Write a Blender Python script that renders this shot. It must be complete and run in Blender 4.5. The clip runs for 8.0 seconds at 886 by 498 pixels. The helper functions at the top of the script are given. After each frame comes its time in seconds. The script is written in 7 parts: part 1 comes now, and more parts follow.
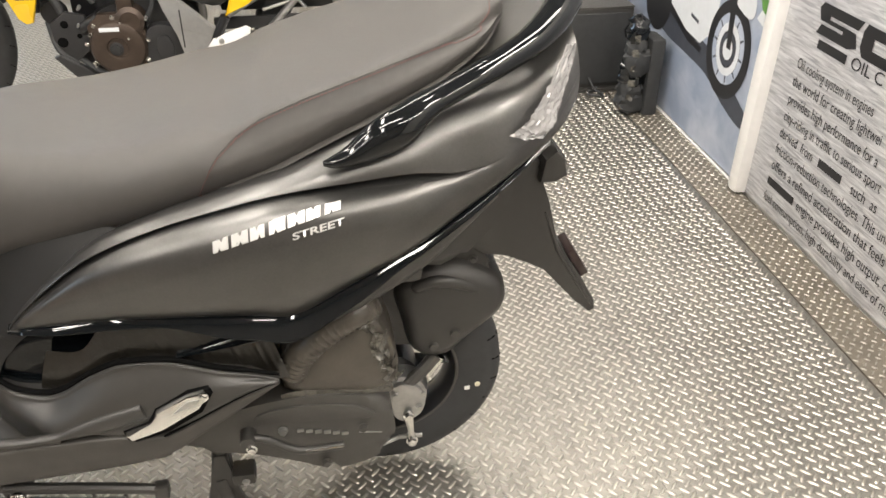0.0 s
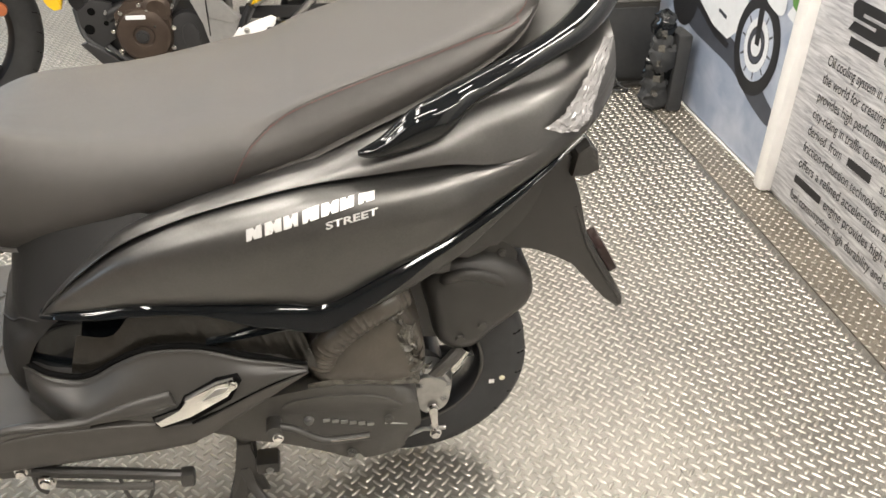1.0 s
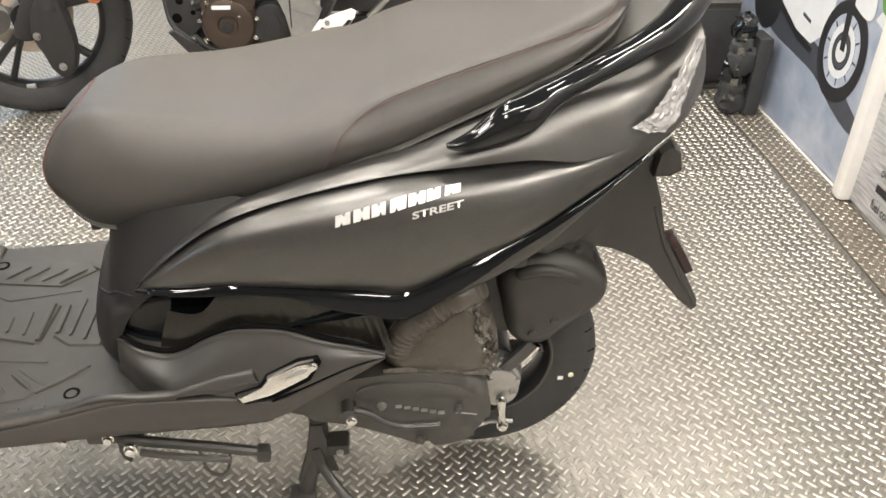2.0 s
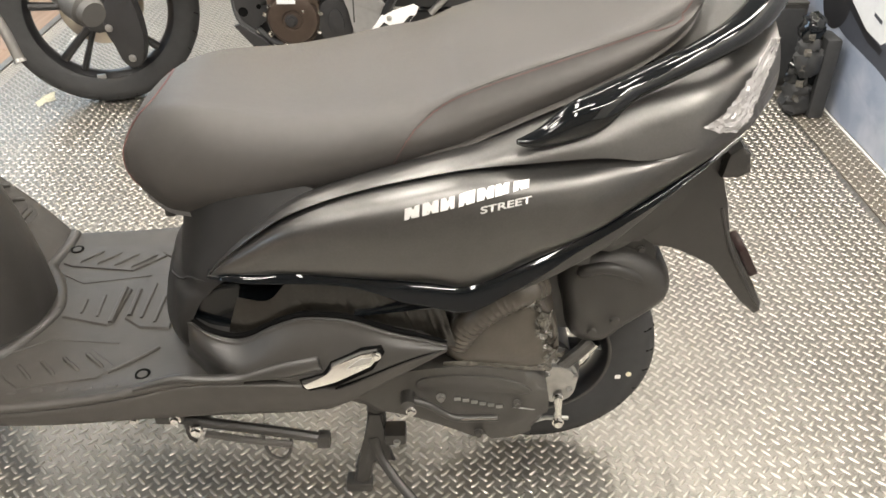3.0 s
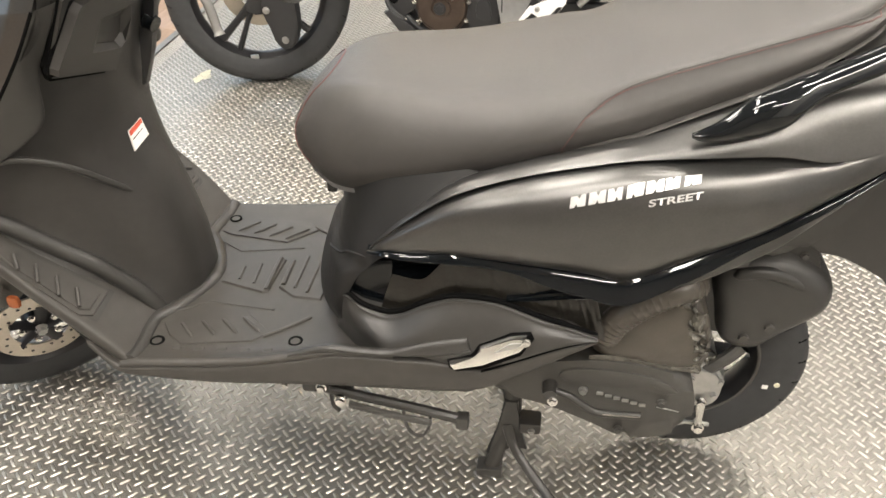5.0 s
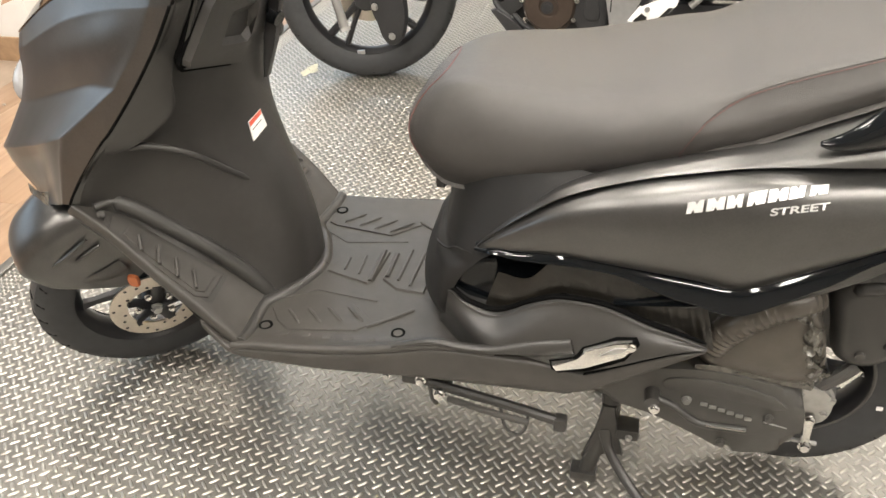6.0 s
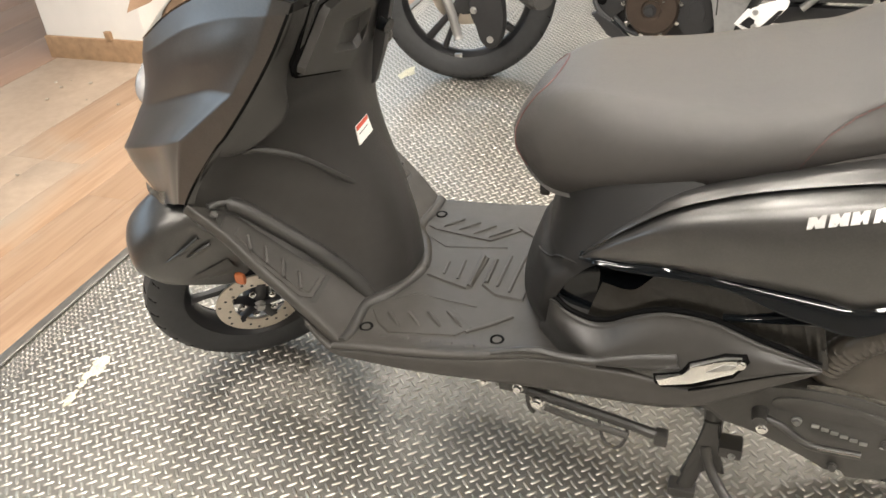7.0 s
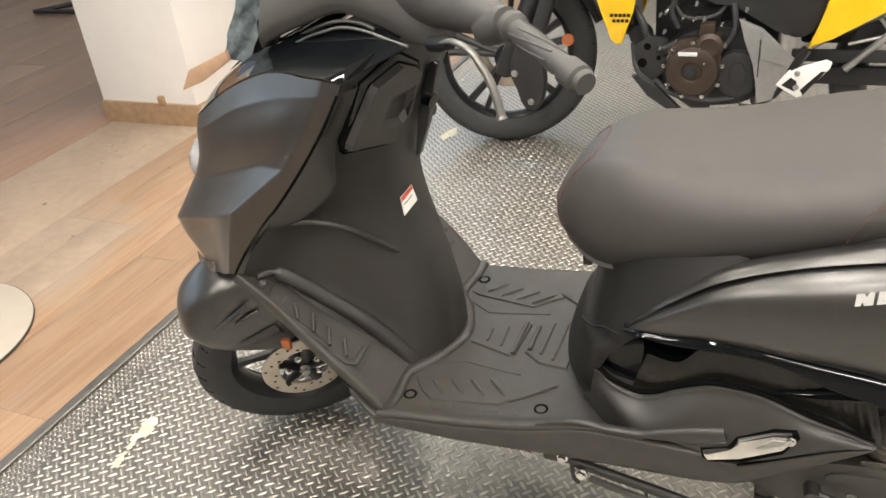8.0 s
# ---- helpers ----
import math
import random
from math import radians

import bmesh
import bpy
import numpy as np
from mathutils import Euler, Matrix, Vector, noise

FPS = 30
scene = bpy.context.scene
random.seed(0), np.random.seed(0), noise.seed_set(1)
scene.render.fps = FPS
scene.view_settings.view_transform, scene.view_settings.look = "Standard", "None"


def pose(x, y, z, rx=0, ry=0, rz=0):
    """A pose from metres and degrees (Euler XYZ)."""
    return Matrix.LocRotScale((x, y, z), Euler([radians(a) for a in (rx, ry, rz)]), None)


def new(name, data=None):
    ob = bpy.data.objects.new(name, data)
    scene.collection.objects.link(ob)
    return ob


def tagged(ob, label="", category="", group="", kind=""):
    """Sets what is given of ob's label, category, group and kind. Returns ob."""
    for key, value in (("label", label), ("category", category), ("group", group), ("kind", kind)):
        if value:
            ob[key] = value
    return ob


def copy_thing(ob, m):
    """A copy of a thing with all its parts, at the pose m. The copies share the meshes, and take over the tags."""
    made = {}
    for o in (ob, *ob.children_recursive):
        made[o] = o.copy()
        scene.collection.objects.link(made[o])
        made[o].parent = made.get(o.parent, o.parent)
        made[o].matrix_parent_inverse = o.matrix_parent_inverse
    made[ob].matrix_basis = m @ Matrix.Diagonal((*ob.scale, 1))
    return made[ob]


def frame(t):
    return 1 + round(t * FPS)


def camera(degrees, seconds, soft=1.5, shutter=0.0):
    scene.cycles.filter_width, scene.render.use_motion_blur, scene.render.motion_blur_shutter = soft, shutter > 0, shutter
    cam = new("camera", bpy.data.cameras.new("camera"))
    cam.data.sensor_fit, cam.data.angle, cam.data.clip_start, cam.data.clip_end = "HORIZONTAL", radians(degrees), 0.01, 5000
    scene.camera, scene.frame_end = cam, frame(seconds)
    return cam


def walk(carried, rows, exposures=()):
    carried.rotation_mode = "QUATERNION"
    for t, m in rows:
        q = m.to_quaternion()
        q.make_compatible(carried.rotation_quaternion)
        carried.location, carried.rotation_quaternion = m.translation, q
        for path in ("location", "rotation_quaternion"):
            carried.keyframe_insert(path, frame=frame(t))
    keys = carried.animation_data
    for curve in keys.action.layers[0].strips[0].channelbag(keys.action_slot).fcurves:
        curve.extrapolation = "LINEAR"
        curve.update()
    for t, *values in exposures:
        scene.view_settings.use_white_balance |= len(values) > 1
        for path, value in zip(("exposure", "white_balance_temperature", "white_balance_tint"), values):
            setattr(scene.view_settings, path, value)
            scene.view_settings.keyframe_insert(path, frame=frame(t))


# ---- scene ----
cam = camera(57.0, 8.0, soft=1.6)
# seconds, eye in metres, Euler turn in degrees
ROWS = [
    (0.0, -0.1095, -1.1451, 1.2537, 56.77, -0.44, -10.48),
    (0.5, -0.1173, -1.1420, 1.2514, 56.59, -0.57, -10.16),
    (1.0, -0.1325, -1.1376, 1.2484, 56.31, -0.77, -9.09),
    (1.5, -0.1518, -1.1440, 1.2502, 56.18, -0.83, -6.61),
    (3.0, -0.1935, -1.1633, 1.2583, 55.75, -0.10, -0.73),
    (3.5, -0.2102, -1.1662, 1.2564, 55.68, -0.02, 1.35),
    (4.0, -0.2290, -1.1639, 1.2513, 55.48, 0.31, 3.59),
    (4.5, -0.2442, -1.1694, 1.2514, 55.43, 0.55, 5.43),
    (6.0, -0.2883, -1.1874, 1.2555, 55.43, 2.26, 14.48),
    (6.5, -0.3027, -1.1884, 1.2589, 55.56, 3.06, 17.54),
    (7.0, -0.3174, -1.1902, 1.2648, 55.81, 4.34, 20.23),
    (7.5, -0.3227, -1.1908, 1.2810, 56.78, 5.41, 22.07),
    (8.0, -0.3200, -1.1883, 1.3004, 59.60, 5.89, 22.65),
]
walk(cam, [(t, pose(*row)) for t, *row in ROWS], exposures=[(0.0, -0.27), (1.5, -0.20), (3.5, -0.10), (4.5, -0.05), (6.0, -0.08), (7.0, -0.16), (8.0, -0.40)])

# ---- world and lamps ----
world = bpy.data.worlds.new("world")
world.use_nodes = True
scene.world = world
world.node_tree.nodes["Background"].inputs["Color"].default_value = (0.75, 0.85, 1.0, 1)
world.node_tree.nodes["Background"].inputs["Strength"].default_value = 0.6


def area_lamp(name, where, size, power, colour, turn=(0, 0, 0)):
    data = bpy.data.lights.new(name, "AREA")
    data.shape, data.size, data.size_y = "RECTANGLE", size[0], size[1]
    data.energy, data.color = power, colour
    ob = new(name, data)
    ob.matrix_world = pose(*where, *turn)
    return ob


CEILING = 2.9
# linear lights in five staggered rows: x, y, turn, power
LAMPS = [(x + (0.35 if r % 2 else 0.0), y, 90 * ((r + c) % 2), p * (1.12 if c == 2 else 1.0)) for r, (y, p) in enumerate(((-2.6, 35), (-1.3, 34), (0.0, 31), (1.3, 21), (2.6, 14))) for c, x in enumerate((-2.5, -0.95, 0.65))]
for lx, ly, spin, power in LAMPS:
    area_lamp("ceiling_light_lamp", (lx, ly, CEILING - 0.07), (1.12, 0.17), power, (1.0, 0.935, 0.85), (0, 0, spin))
# daylight from the shop front
area_lamp("shop_window_light", (-6.9, -0.8, 2.15), (0.9, 5.5), 62, (0.62, 0.81, 1.0), (0, -90, 0))
area_lamp("shop_window_light", (-3.9, 4.95, 2.10), (3.4, 0.9), 62, (0.62, 0.81, 1.0), (-90, 0, 0))

# ---- materials ----
def material(name, colour, rough=0.5, metal=0.0, vary=0.15, grain=40.0, bump=0.0, bump_scale=200.0, rough_vary=0.1,
             coat=0.0, second=None, spots=0.0, island=0.0, sheen=0.0, spec=0.5):
    """A surface with two scales of colour variation, uneven gloss and fine relief."""
    m = bpy.data.materials.new(name)
    m.use_nodes = True
    nt = m.node_tree
    nodes, link = nt.nodes, nt.links.new
    b = nodes["Principled BSDF"]
    b.inputs["Roughness"].default_value, b.inputs["Metallic"].default_value = rough, metal
    b.inputs["Coat Weight"].default_value = coat
    b.inputs["Coat Roughness"].default_value = 0.06
    b.inputs["Sheen Weight"].default_value = sheen
    b.inputs["Specular IOR Level"].default_value = spec
    co = nodes.new("ShaderNodeTexCoord")
    n1, n2 = nodes.new("ShaderNodeTexNoise"), nodes.new("ShaderNodeTexNoise")
    n1.inputs["Scale"].default_value, n2.inputs["Scale"].default_value = grain, grain / 9
    n1.inputs["Detail"].default_value = n2.inputs["Detail"].default_value = 4
    link(co.outputs["Object"], n1.inputs["Vector"]), link(co.outputs["Object"], n2.inputs["Vector"])
    add = nodes.new("ShaderNodeMath")
    add.operation = "ADD"
    link(n1.outputs["Fac"], add.inputs[0]), link(n2.outputs["Fac"], add.inputs[1])
    ramp = nodes.new("ShaderNodeMapRange")
    ramp.inputs["From Min"].default_value, ramp.inputs["From Max"].default_value = 0.6, 1.4
    link(add.outputs[0], ramp.inputs["Value"])
    mix = nodes.new("ShaderNodeMix")
    mix.data_type = "RGBA"
    dark = [c * (1 - vary) for c in colour]
    light = second or [min(1.0, c * (1 + vary)) for c in colour]
    mix.inputs[6].default_value, mix.inputs[7].default_value = (*dark, 1), (*light, 1)
    link(ramp.outputs["Result"], mix.inputs["Factor"])
    out = mix.outputs[2]
    if island:
        geo = nodes.new("ShaderNodeNewGeometry")
        hsv = nodes.new("ShaderNodeHueSaturation")
        mr = nodes.new("ShaderNodeMapRange")
        mr.inputs["To Min"].default_value, mr.inputs["To Max"].default_value = 1 - island, 1 + island
        link(geo.outputs["Random Per Island"], mr.inputs["Value"])
        link(mr.outputs["Result"], hsv.inputs["Value"])
        link(out, hsv.inputs["Color"])
        out = hsv.outputs["Color"]
    link(out, b.inputs["Base Color"])
    mr2 = nodes.new("ShaderNodeMapRange")
    mr2.inputs["To Min"].default_value = max(0.02, rough - rough_vary)
    mr2.inputs["To Max"].default_value = min(1.0, rough + rough_vary)
    link(n2.outputs["Fac"], mr2.inputs["Value"])
    link(mr2.outputs["Result"], b.inputs["Roughness"])
    if bump:
        n3 = nodes.new("ShaderNodeTexNoise")
        n3.inputs["Scale"].default_value, n3.inputs["Detail"].default_value = bump_scale, 3
        link(co.outputs["Object"], n3.inputs["Vector"])
        bp = nodes.new("ShaderNodeBump")
        bp.inputs["Strength"].default_value, bp.inputs["Distance"].default_value = bump, 0.002
        link(n3.outputs["Fac"], bp.inputs["Height"])
        link(bp.outputs["Normal"], b.inputs["Normal"])
    return m


M_WALL = material("wall_paint", (0.75, 0.73, 0.69), 0.7, 0, 0.04, 12, 0.05, 300)
M_CEIL = material("ceiling_paint", (0.34, 0.33, 0.31), 0.8, 0, 0.03, 10)
M_SATIN = material("satin_black_paint", (0.105, 0.103, 0.100), 0.33, 0.82, 0.10, 300, 0.02, 900, 0.03, spec=0.8)
M_GLOSS = material("gloss_black_plastic", (0.004, 0.005, 0.006), 0.05, 0, 0.1, 30, 0, 0, 0.02, spec=0.5)
M_BLACK = material("moulded_black_plastic", (0.032, 0.0305, 0.0280), 0.40, 0, 0.14, 60, 0.2, 900, 0.06, spec=0.6)
M_SEAT = material("seat_vinyl", (0.046, 0.0425, 0.039), 0.54, 0, 0.12, 80, 0.45, 900, 0.05, spec=0.6)
M_RUBBER = material("tyre_rubber", (0.031, 0.032, 0.033), 0.62, 0, 0.2, 50, 0.2, 500)
M_CHROME = material("bright_metal", (0.75, 0.74, 0.72), 0.16, 1.0, 0.06, 40)
M_STEEL = material("cast_aluminium", (0.46, 0.46, 0.45), 0.42, 1.0, 0.15, 90, 0.2, 500)
M_GREY = material("grey_engine_cover", (0.064, 0.061, 0.056), 0.48, 0.15, 0.12, 80, 0.3, 900)
M_YELLOW = material("yellow_paint", (0.83, 0.52, 0.015), 0.28, 0, 0.05, 20, coat=0.4)
M_BRONZE = material("bronze_engine_paint", (0.066, 0.048, 0.037), 0.42, 0.5, 0.15, 70, 0.2, 600)
M_WHITE = material("white_print", (0.78, 0.77, 0.74), 0.45, 0, 0.04, 20)
M_RED = material("maroon_stitch", (0.12, 0.050, 0.045), 0.7, 0, 0.2, 200)
M_RIM = material("black_wheel_paint", (0.012, 0.012, 0.013), 0.32, 0, 0.1, 60)
M_TREAD = material("dusty_black_plastic", (0.046, 0.0425, 0.038), 0.52, 0, 0.22, 45, 0.25, 800, 0.08, spec=0.5)
M_DARKPL = material("deep_black_plastic", (0.031, 0.0292, 0.0268), 0.42, 0, 0.14, 60, 0.2, 900, 0.06, spec=0.5)
# darker copy of the black plastic, with the column's shade in its colour
M_COLUMN = material("shaded_black_plastic", (0.013, 0.0125, 0.0118), 0.50, 0, 0.14, 60, 0.25, 900, 0.06, spec=0.35)
# near-black that paints the shade inside gaps, grooves, wells and holes
M_HOLLOW_SHADE = material("painted_hollow_shade", (0.004, 0.004, 0.004), 0.9, 0, 0.1, 60, spec=0.05)

# ---- builders ----
def finish(bm, name, mat, smooth=35):
    me = bpy.data.meshes.new(name)
    bmesh.ops.recalc_face_normals(bm, faces=bm.faces)
    limit = radians(smooth)
    for e in bm.edges:
        e.smooth = len(e.link_faces) == 2 and e.calc_face_angle(0) < limit
    for f in bm.faces:
        f.smooth = True
    bm.to_mesh(me)
    bm.free()
    me.materials.append(mat)
    return me


def part(name, bm, mat, parent, label="", smooth=35, m=None):
    ob = new(name, finish(bm, name, mat, smooth))
    ob.parent = parent
    if m is not None:
        ob.matrix_local = m
    return tagged(ob, label)


def thing(name, label, category, group="", m=None):
    ob = new(name)
    ob.empty_display_size = 0.05
    if m is not None:
        ob.matrix_world = m
    return tagged(ob, label, category, group)


def solo(name, bm, mat, label, category, group="", kind="", smooth=35):
    return tagged(new(name, finish(bm, name, mat, smooth)), label, category, group, kind)


def add_box(bm, lo, hi, bevel=0.0, m=None):
    r = bmesh.ops.create_cube(bm, size=1.0)
    c = [(a + b) / 2 for a, b in zip(lo, hi)]
    d = [abs(b - a) for a, b in zip(lo, hi)]
    t = Matrix.Translation(c) @ Matrix.Diagonal((*d, 1))
    bmesh.ops.transform(bm, matrix=(m @ t) if m is not None else t, verts=r["verts"])
    if bevel:
        edges = {e for v in r["verts"] for e in v.link_edges}
        bmesh.ops.bevel(bm, geom=list(edges), offset=bevel, segments=2, affect="EDGES", profile=0.6)
    return bm


def box(lo, hi, bevel=0.0, m=None):
    return add_box(bmesh.new(), lo, hi, bevel, m)


def smooth_path(pts, steps=6, closed=False):
    """Catmull-Rom through the points."""
    pts = [Vector(p) for p in pts]
    n, out = len(pts), []
    for i in range(n if closed else n - 1):
        a = pts[(i - 1) % n] if closed or i else pts[0] * 2 - pts[1]
        b, c = pts[i], pts[(i + 1) % n]
        d = pts[(i + 2) % n] if closed or i + 2 < n else pts[-1] * 2 - pts[-2]
        for k in range(steps):
            t = k / steps
            out.append(0.5 * ((2 * b) + (c - a) * t + (2 * a - 5 * b + 4 * c - d) * t * t + (3 * b - a - 3 * c + d) * t ** 3))
    if not closed:
        out.append(pts[-1])
    return out


def loft(rings, closed_ring=True, caps=True, bm=None):
    """Skin between rings that have one number of points."""
    bm = bm or bmesh.new()
    rows = [[bm.verts.new(p) for p in ring] for ring in rings]
    n = len(rows[0])
    for a, b in zip(rows, rows[1:]):
        for i in range(n if closed_ring else n - 1):
            j = (i + 1) % n
            try:
                bm.faces.new((a[i], a[j], b[j], b[i]))
            except ValueError:
                pass
    if caps and closed_ring:
        for row in (rows[0], rows[-1]):
            try:
                bm.faces.new(row)
            except ValueError:
                pass
    return bm


def tube(pts, radius, sides=10, bm=None, flat=1.0, caps=True):
    """A round bar along the points; radius: one, or one for each point. flat squashes it."""
    pts = [Vector(p) for p in pts]
    rad = radius if isinstance(radius, (list, tuple)) else [radius] * len(pts)
    rings, side = [], None
    for i, p in enumerate(pts):
        d = (pts[min(i + 1, len(pts) - 1)] - pts[max(i - 1, 0)]).normalized()
        if side is None:
            ref = Vector((0, 0, 1)) if abs(d.z) < 0.9 else Vector((0, 1, 0))
            side = d.cross(ref).normalized()
        side = (side - d * side.dot(d)).normalized()
        up = side.cross(d)
        rings.append([p + rad[i] * (side * math.cos(2 * math.pi * k / sides) + up * flat * math.sin(2 * math.pi * k / sides)) for k in range(sides)])
    return loft(rings, True, caps, bm)


def lathe(profile, segs=48, axis="y", bm=None, centre=(0, 0, 0), closed=False):
    """Turn a profile of (distance along the axis, radius) round an axis."""
    rings = []
    for k in range(segs):
        a = 2 * math.pi * k / segs
        c, s = math.cos(a), math.sin(a)
        ring = []
        for h, r in profile:
            p = {"y": (r * c, h, r * s), "z": (r * c, r * s, h), "x": (h, r * c, r * s)}[axis]
            ring.append(Vector(p) + Vector(centre))
        rings.append(ring)
    bm = bm or bmesh.new()
    rows = [[bm.verts.new(p) for p in r] for r in rings]
    n = len(profile)
    for i in range(segs):
        a, b = rows[i], rows[(i + 1) % segs]
        for k in range(n if closed else n - 1):
            j = (k + 1) % n
            bm.faces.new((a[k], a[j], b[j], b[k]))
    return bm


def prism(outline, y0, y1, bevel=0.0, bm=None, to=None, segments=2):
    """A plate with an outline of (x, z) between two depths y, or mapped by to(u, v, w)."""
    bm = bm or bmesh.new()
    to = to or (lambda u, v, w: (u, w, v))
    a = [bm.verts.new(to(u, v, y0)) for u, v in outline]
    b = [bm.verts.new(to(u, v, y1)) for u, v in outline]
    n = len(outline)
    new_faces = [bm.faces.new(a), bm.faces.new(b[::-1])]
    for i in range(n):
        j = (i + 1) % n
        new_faces.append(bm.faces.new((a[j], a[i], b[i], b[j])))
    if bevel:
        edges = {e for f in new_faces[:2] for e in f.edges}
        bmesh.ops.bevel(bm, geom=list(edges), offset=bevel, segments=segments, affect="EDGES", profile=0.6)
    return bm


def curve2(pts, steps=5, closed=True):
    return [(p.x, p.y) for p in smooth_path([(a, b, 0) for a, b in pts], steps, closed)]


def ball(centre, r, bm=None, u=10, v=6, scale=(1, 1, 1)):
    bm = bm or bmesh.new()
    bmesh.ops.create_uvsphere(bm, u_segments=u, v_segments=v, radius=r, matrix=Matrix.Translation(centre) @ Matrix.Diagonal((*scale, 1)))
    return bm


def bolt(centre, r, depth, axis=(0, -1, 0), bm=None, sides=6):
    """A hexagon head with a washer, facing along the axis."""
    bm = bm or bmesh.new()
    q = Vector(axis).to_track_quat("Z", "Y").to_matrix().to_4x4()
    t = Matrix.Translation(centre) @ q
    for rr, lo, hi, n in ((r * 1.35, 0, depth * 0.35, 14), (r, depth * 0.3, depth, sides)):
        bmesh.ops.create_cone(bm, cap_ends=True, segments=n, radius1=rr, radius2=rr * 0.92, depth=hi - lo, matrix=t @ Matrix.Translation((0, 0, (lo + hi) / 2)))
    return bm

# ---- the scooter, nose towards -x, rear axle over the origin ----
M_FILM = material("wrinkled_dark_film", (0.075, 0.066, 0.054), 0.34, 0, 0.3, 26, 0.6, 55, 0.12)
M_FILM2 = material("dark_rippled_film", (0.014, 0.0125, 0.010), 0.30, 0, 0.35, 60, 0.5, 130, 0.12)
M_WRAP = material("crumpled_clear_wrap", (0.075, 0.070, 0.058), 0.13, 0, 0.8, 140, 1.0, 210, 0.1, spec=1.0)
M_LENS = material("wrapped_lamp_lens", (0.44, 0.43, 0.43), 0.14, 0, 0.60, 30, 0.6, 70, 0.08)
M_LENS.node_tree.nodes["Principled BSDF"].inputs["Transmission Weight"].default_value = 0.40
M_GRIP = material("grey_black_rubber", (0.058, 0.056, 0.053), 0.55, 0, 0.1, 60, 0.3, 700)
M_AMBER = material("amber_reflector", (0.42, 0.13, 0.05), 0.25, 0, 0.1, 60)
M_CARD = material("corrugated_card", (0.42, 0.27, 0.17), 0.8, 0, 0.15, 50, 0.3, 300)
M_DISC = material("brake_disc_steel", (0.55, 0.50, 0.43), 0.34, 1.0, 0.12, 200, 0.1, 600)
M_REFL = material("dark_red_lens", (0.022, 0.012, 0.011), 0.3, 0, 0.1, 60)
M_SCREEN = material("film_covered_screen", (0.13, 0.165, 0.18), 0.12, 0, 0.8, 70, 1.0, 90, 0.08, spec=1.0)
M_REDPRINT = material("red_print", (0.55, 0.09, 0.05), 0.5, 0, 0.05, 60)


def grid(rows, su=4, sv=4, thick=0.0, mirror=False, bm=None):
    """A smooth skin through rows of control points; thick gives it a back."""
    flip = [Vector((1, -1, 1)) if mirror else Vector((1, 1, 1))][0]
    lines = [smooth_path([Vector(p) * flip for p in r], sv) for r in rows]
    cols = [smooth_path(c, su) for c in zip(*lines)]
    lines = list(zip(*cols))
    bm = bm or bmesh.new()
    vs = [[bm.verts.new(p) for p in r] for r in lines]
    faces = []
    for a, b in zip(vs, vs[1:]):
        for i in range(len(a) - 1):
            faces.append(bm.faces.new((a[i], a[i + 1], b[i + 1], b[i])))
    if thick:
        bmesh.ops.recalc_face_normals(bm, faces=faces)
        # the back goes towards the middle plane
        mean = sum((f.normal.y * (-1 if not mirror else 1) for f in faces)) / len(faces)
        bmesh.ops.solidify(bm, geom=faces, thickness=thick if mean > 0 else -thick)
    return bm


def ellipse_bar(stations, sides=14):
    """A bar through (x, y, z, half height, half width) stations."""
    pts = smooth_path([s[:3] for s in stations], 5)
    size = smooth_path([(s[3], s[4], 0) for s in stations], 5)
    rings = []
    for i, p in enumerate(pts):
        d = (pts[min(i + 1, len(pts) - 1)] - pts[max(i - 1, 0)]).normalized()
        side = d.cross(Vector((0, 0, 1))).normalized()
        up = side.cross(d)
        h, w = max(size[i].x, 0.001), max(size[i].y, 0.001)
        rings.append([p + side * w * math.cos(2 * math.pi * k / sides) + up * h * math.sin(2 * math.pi * k / sides) for k in range(sides)])
    return loft(rings)



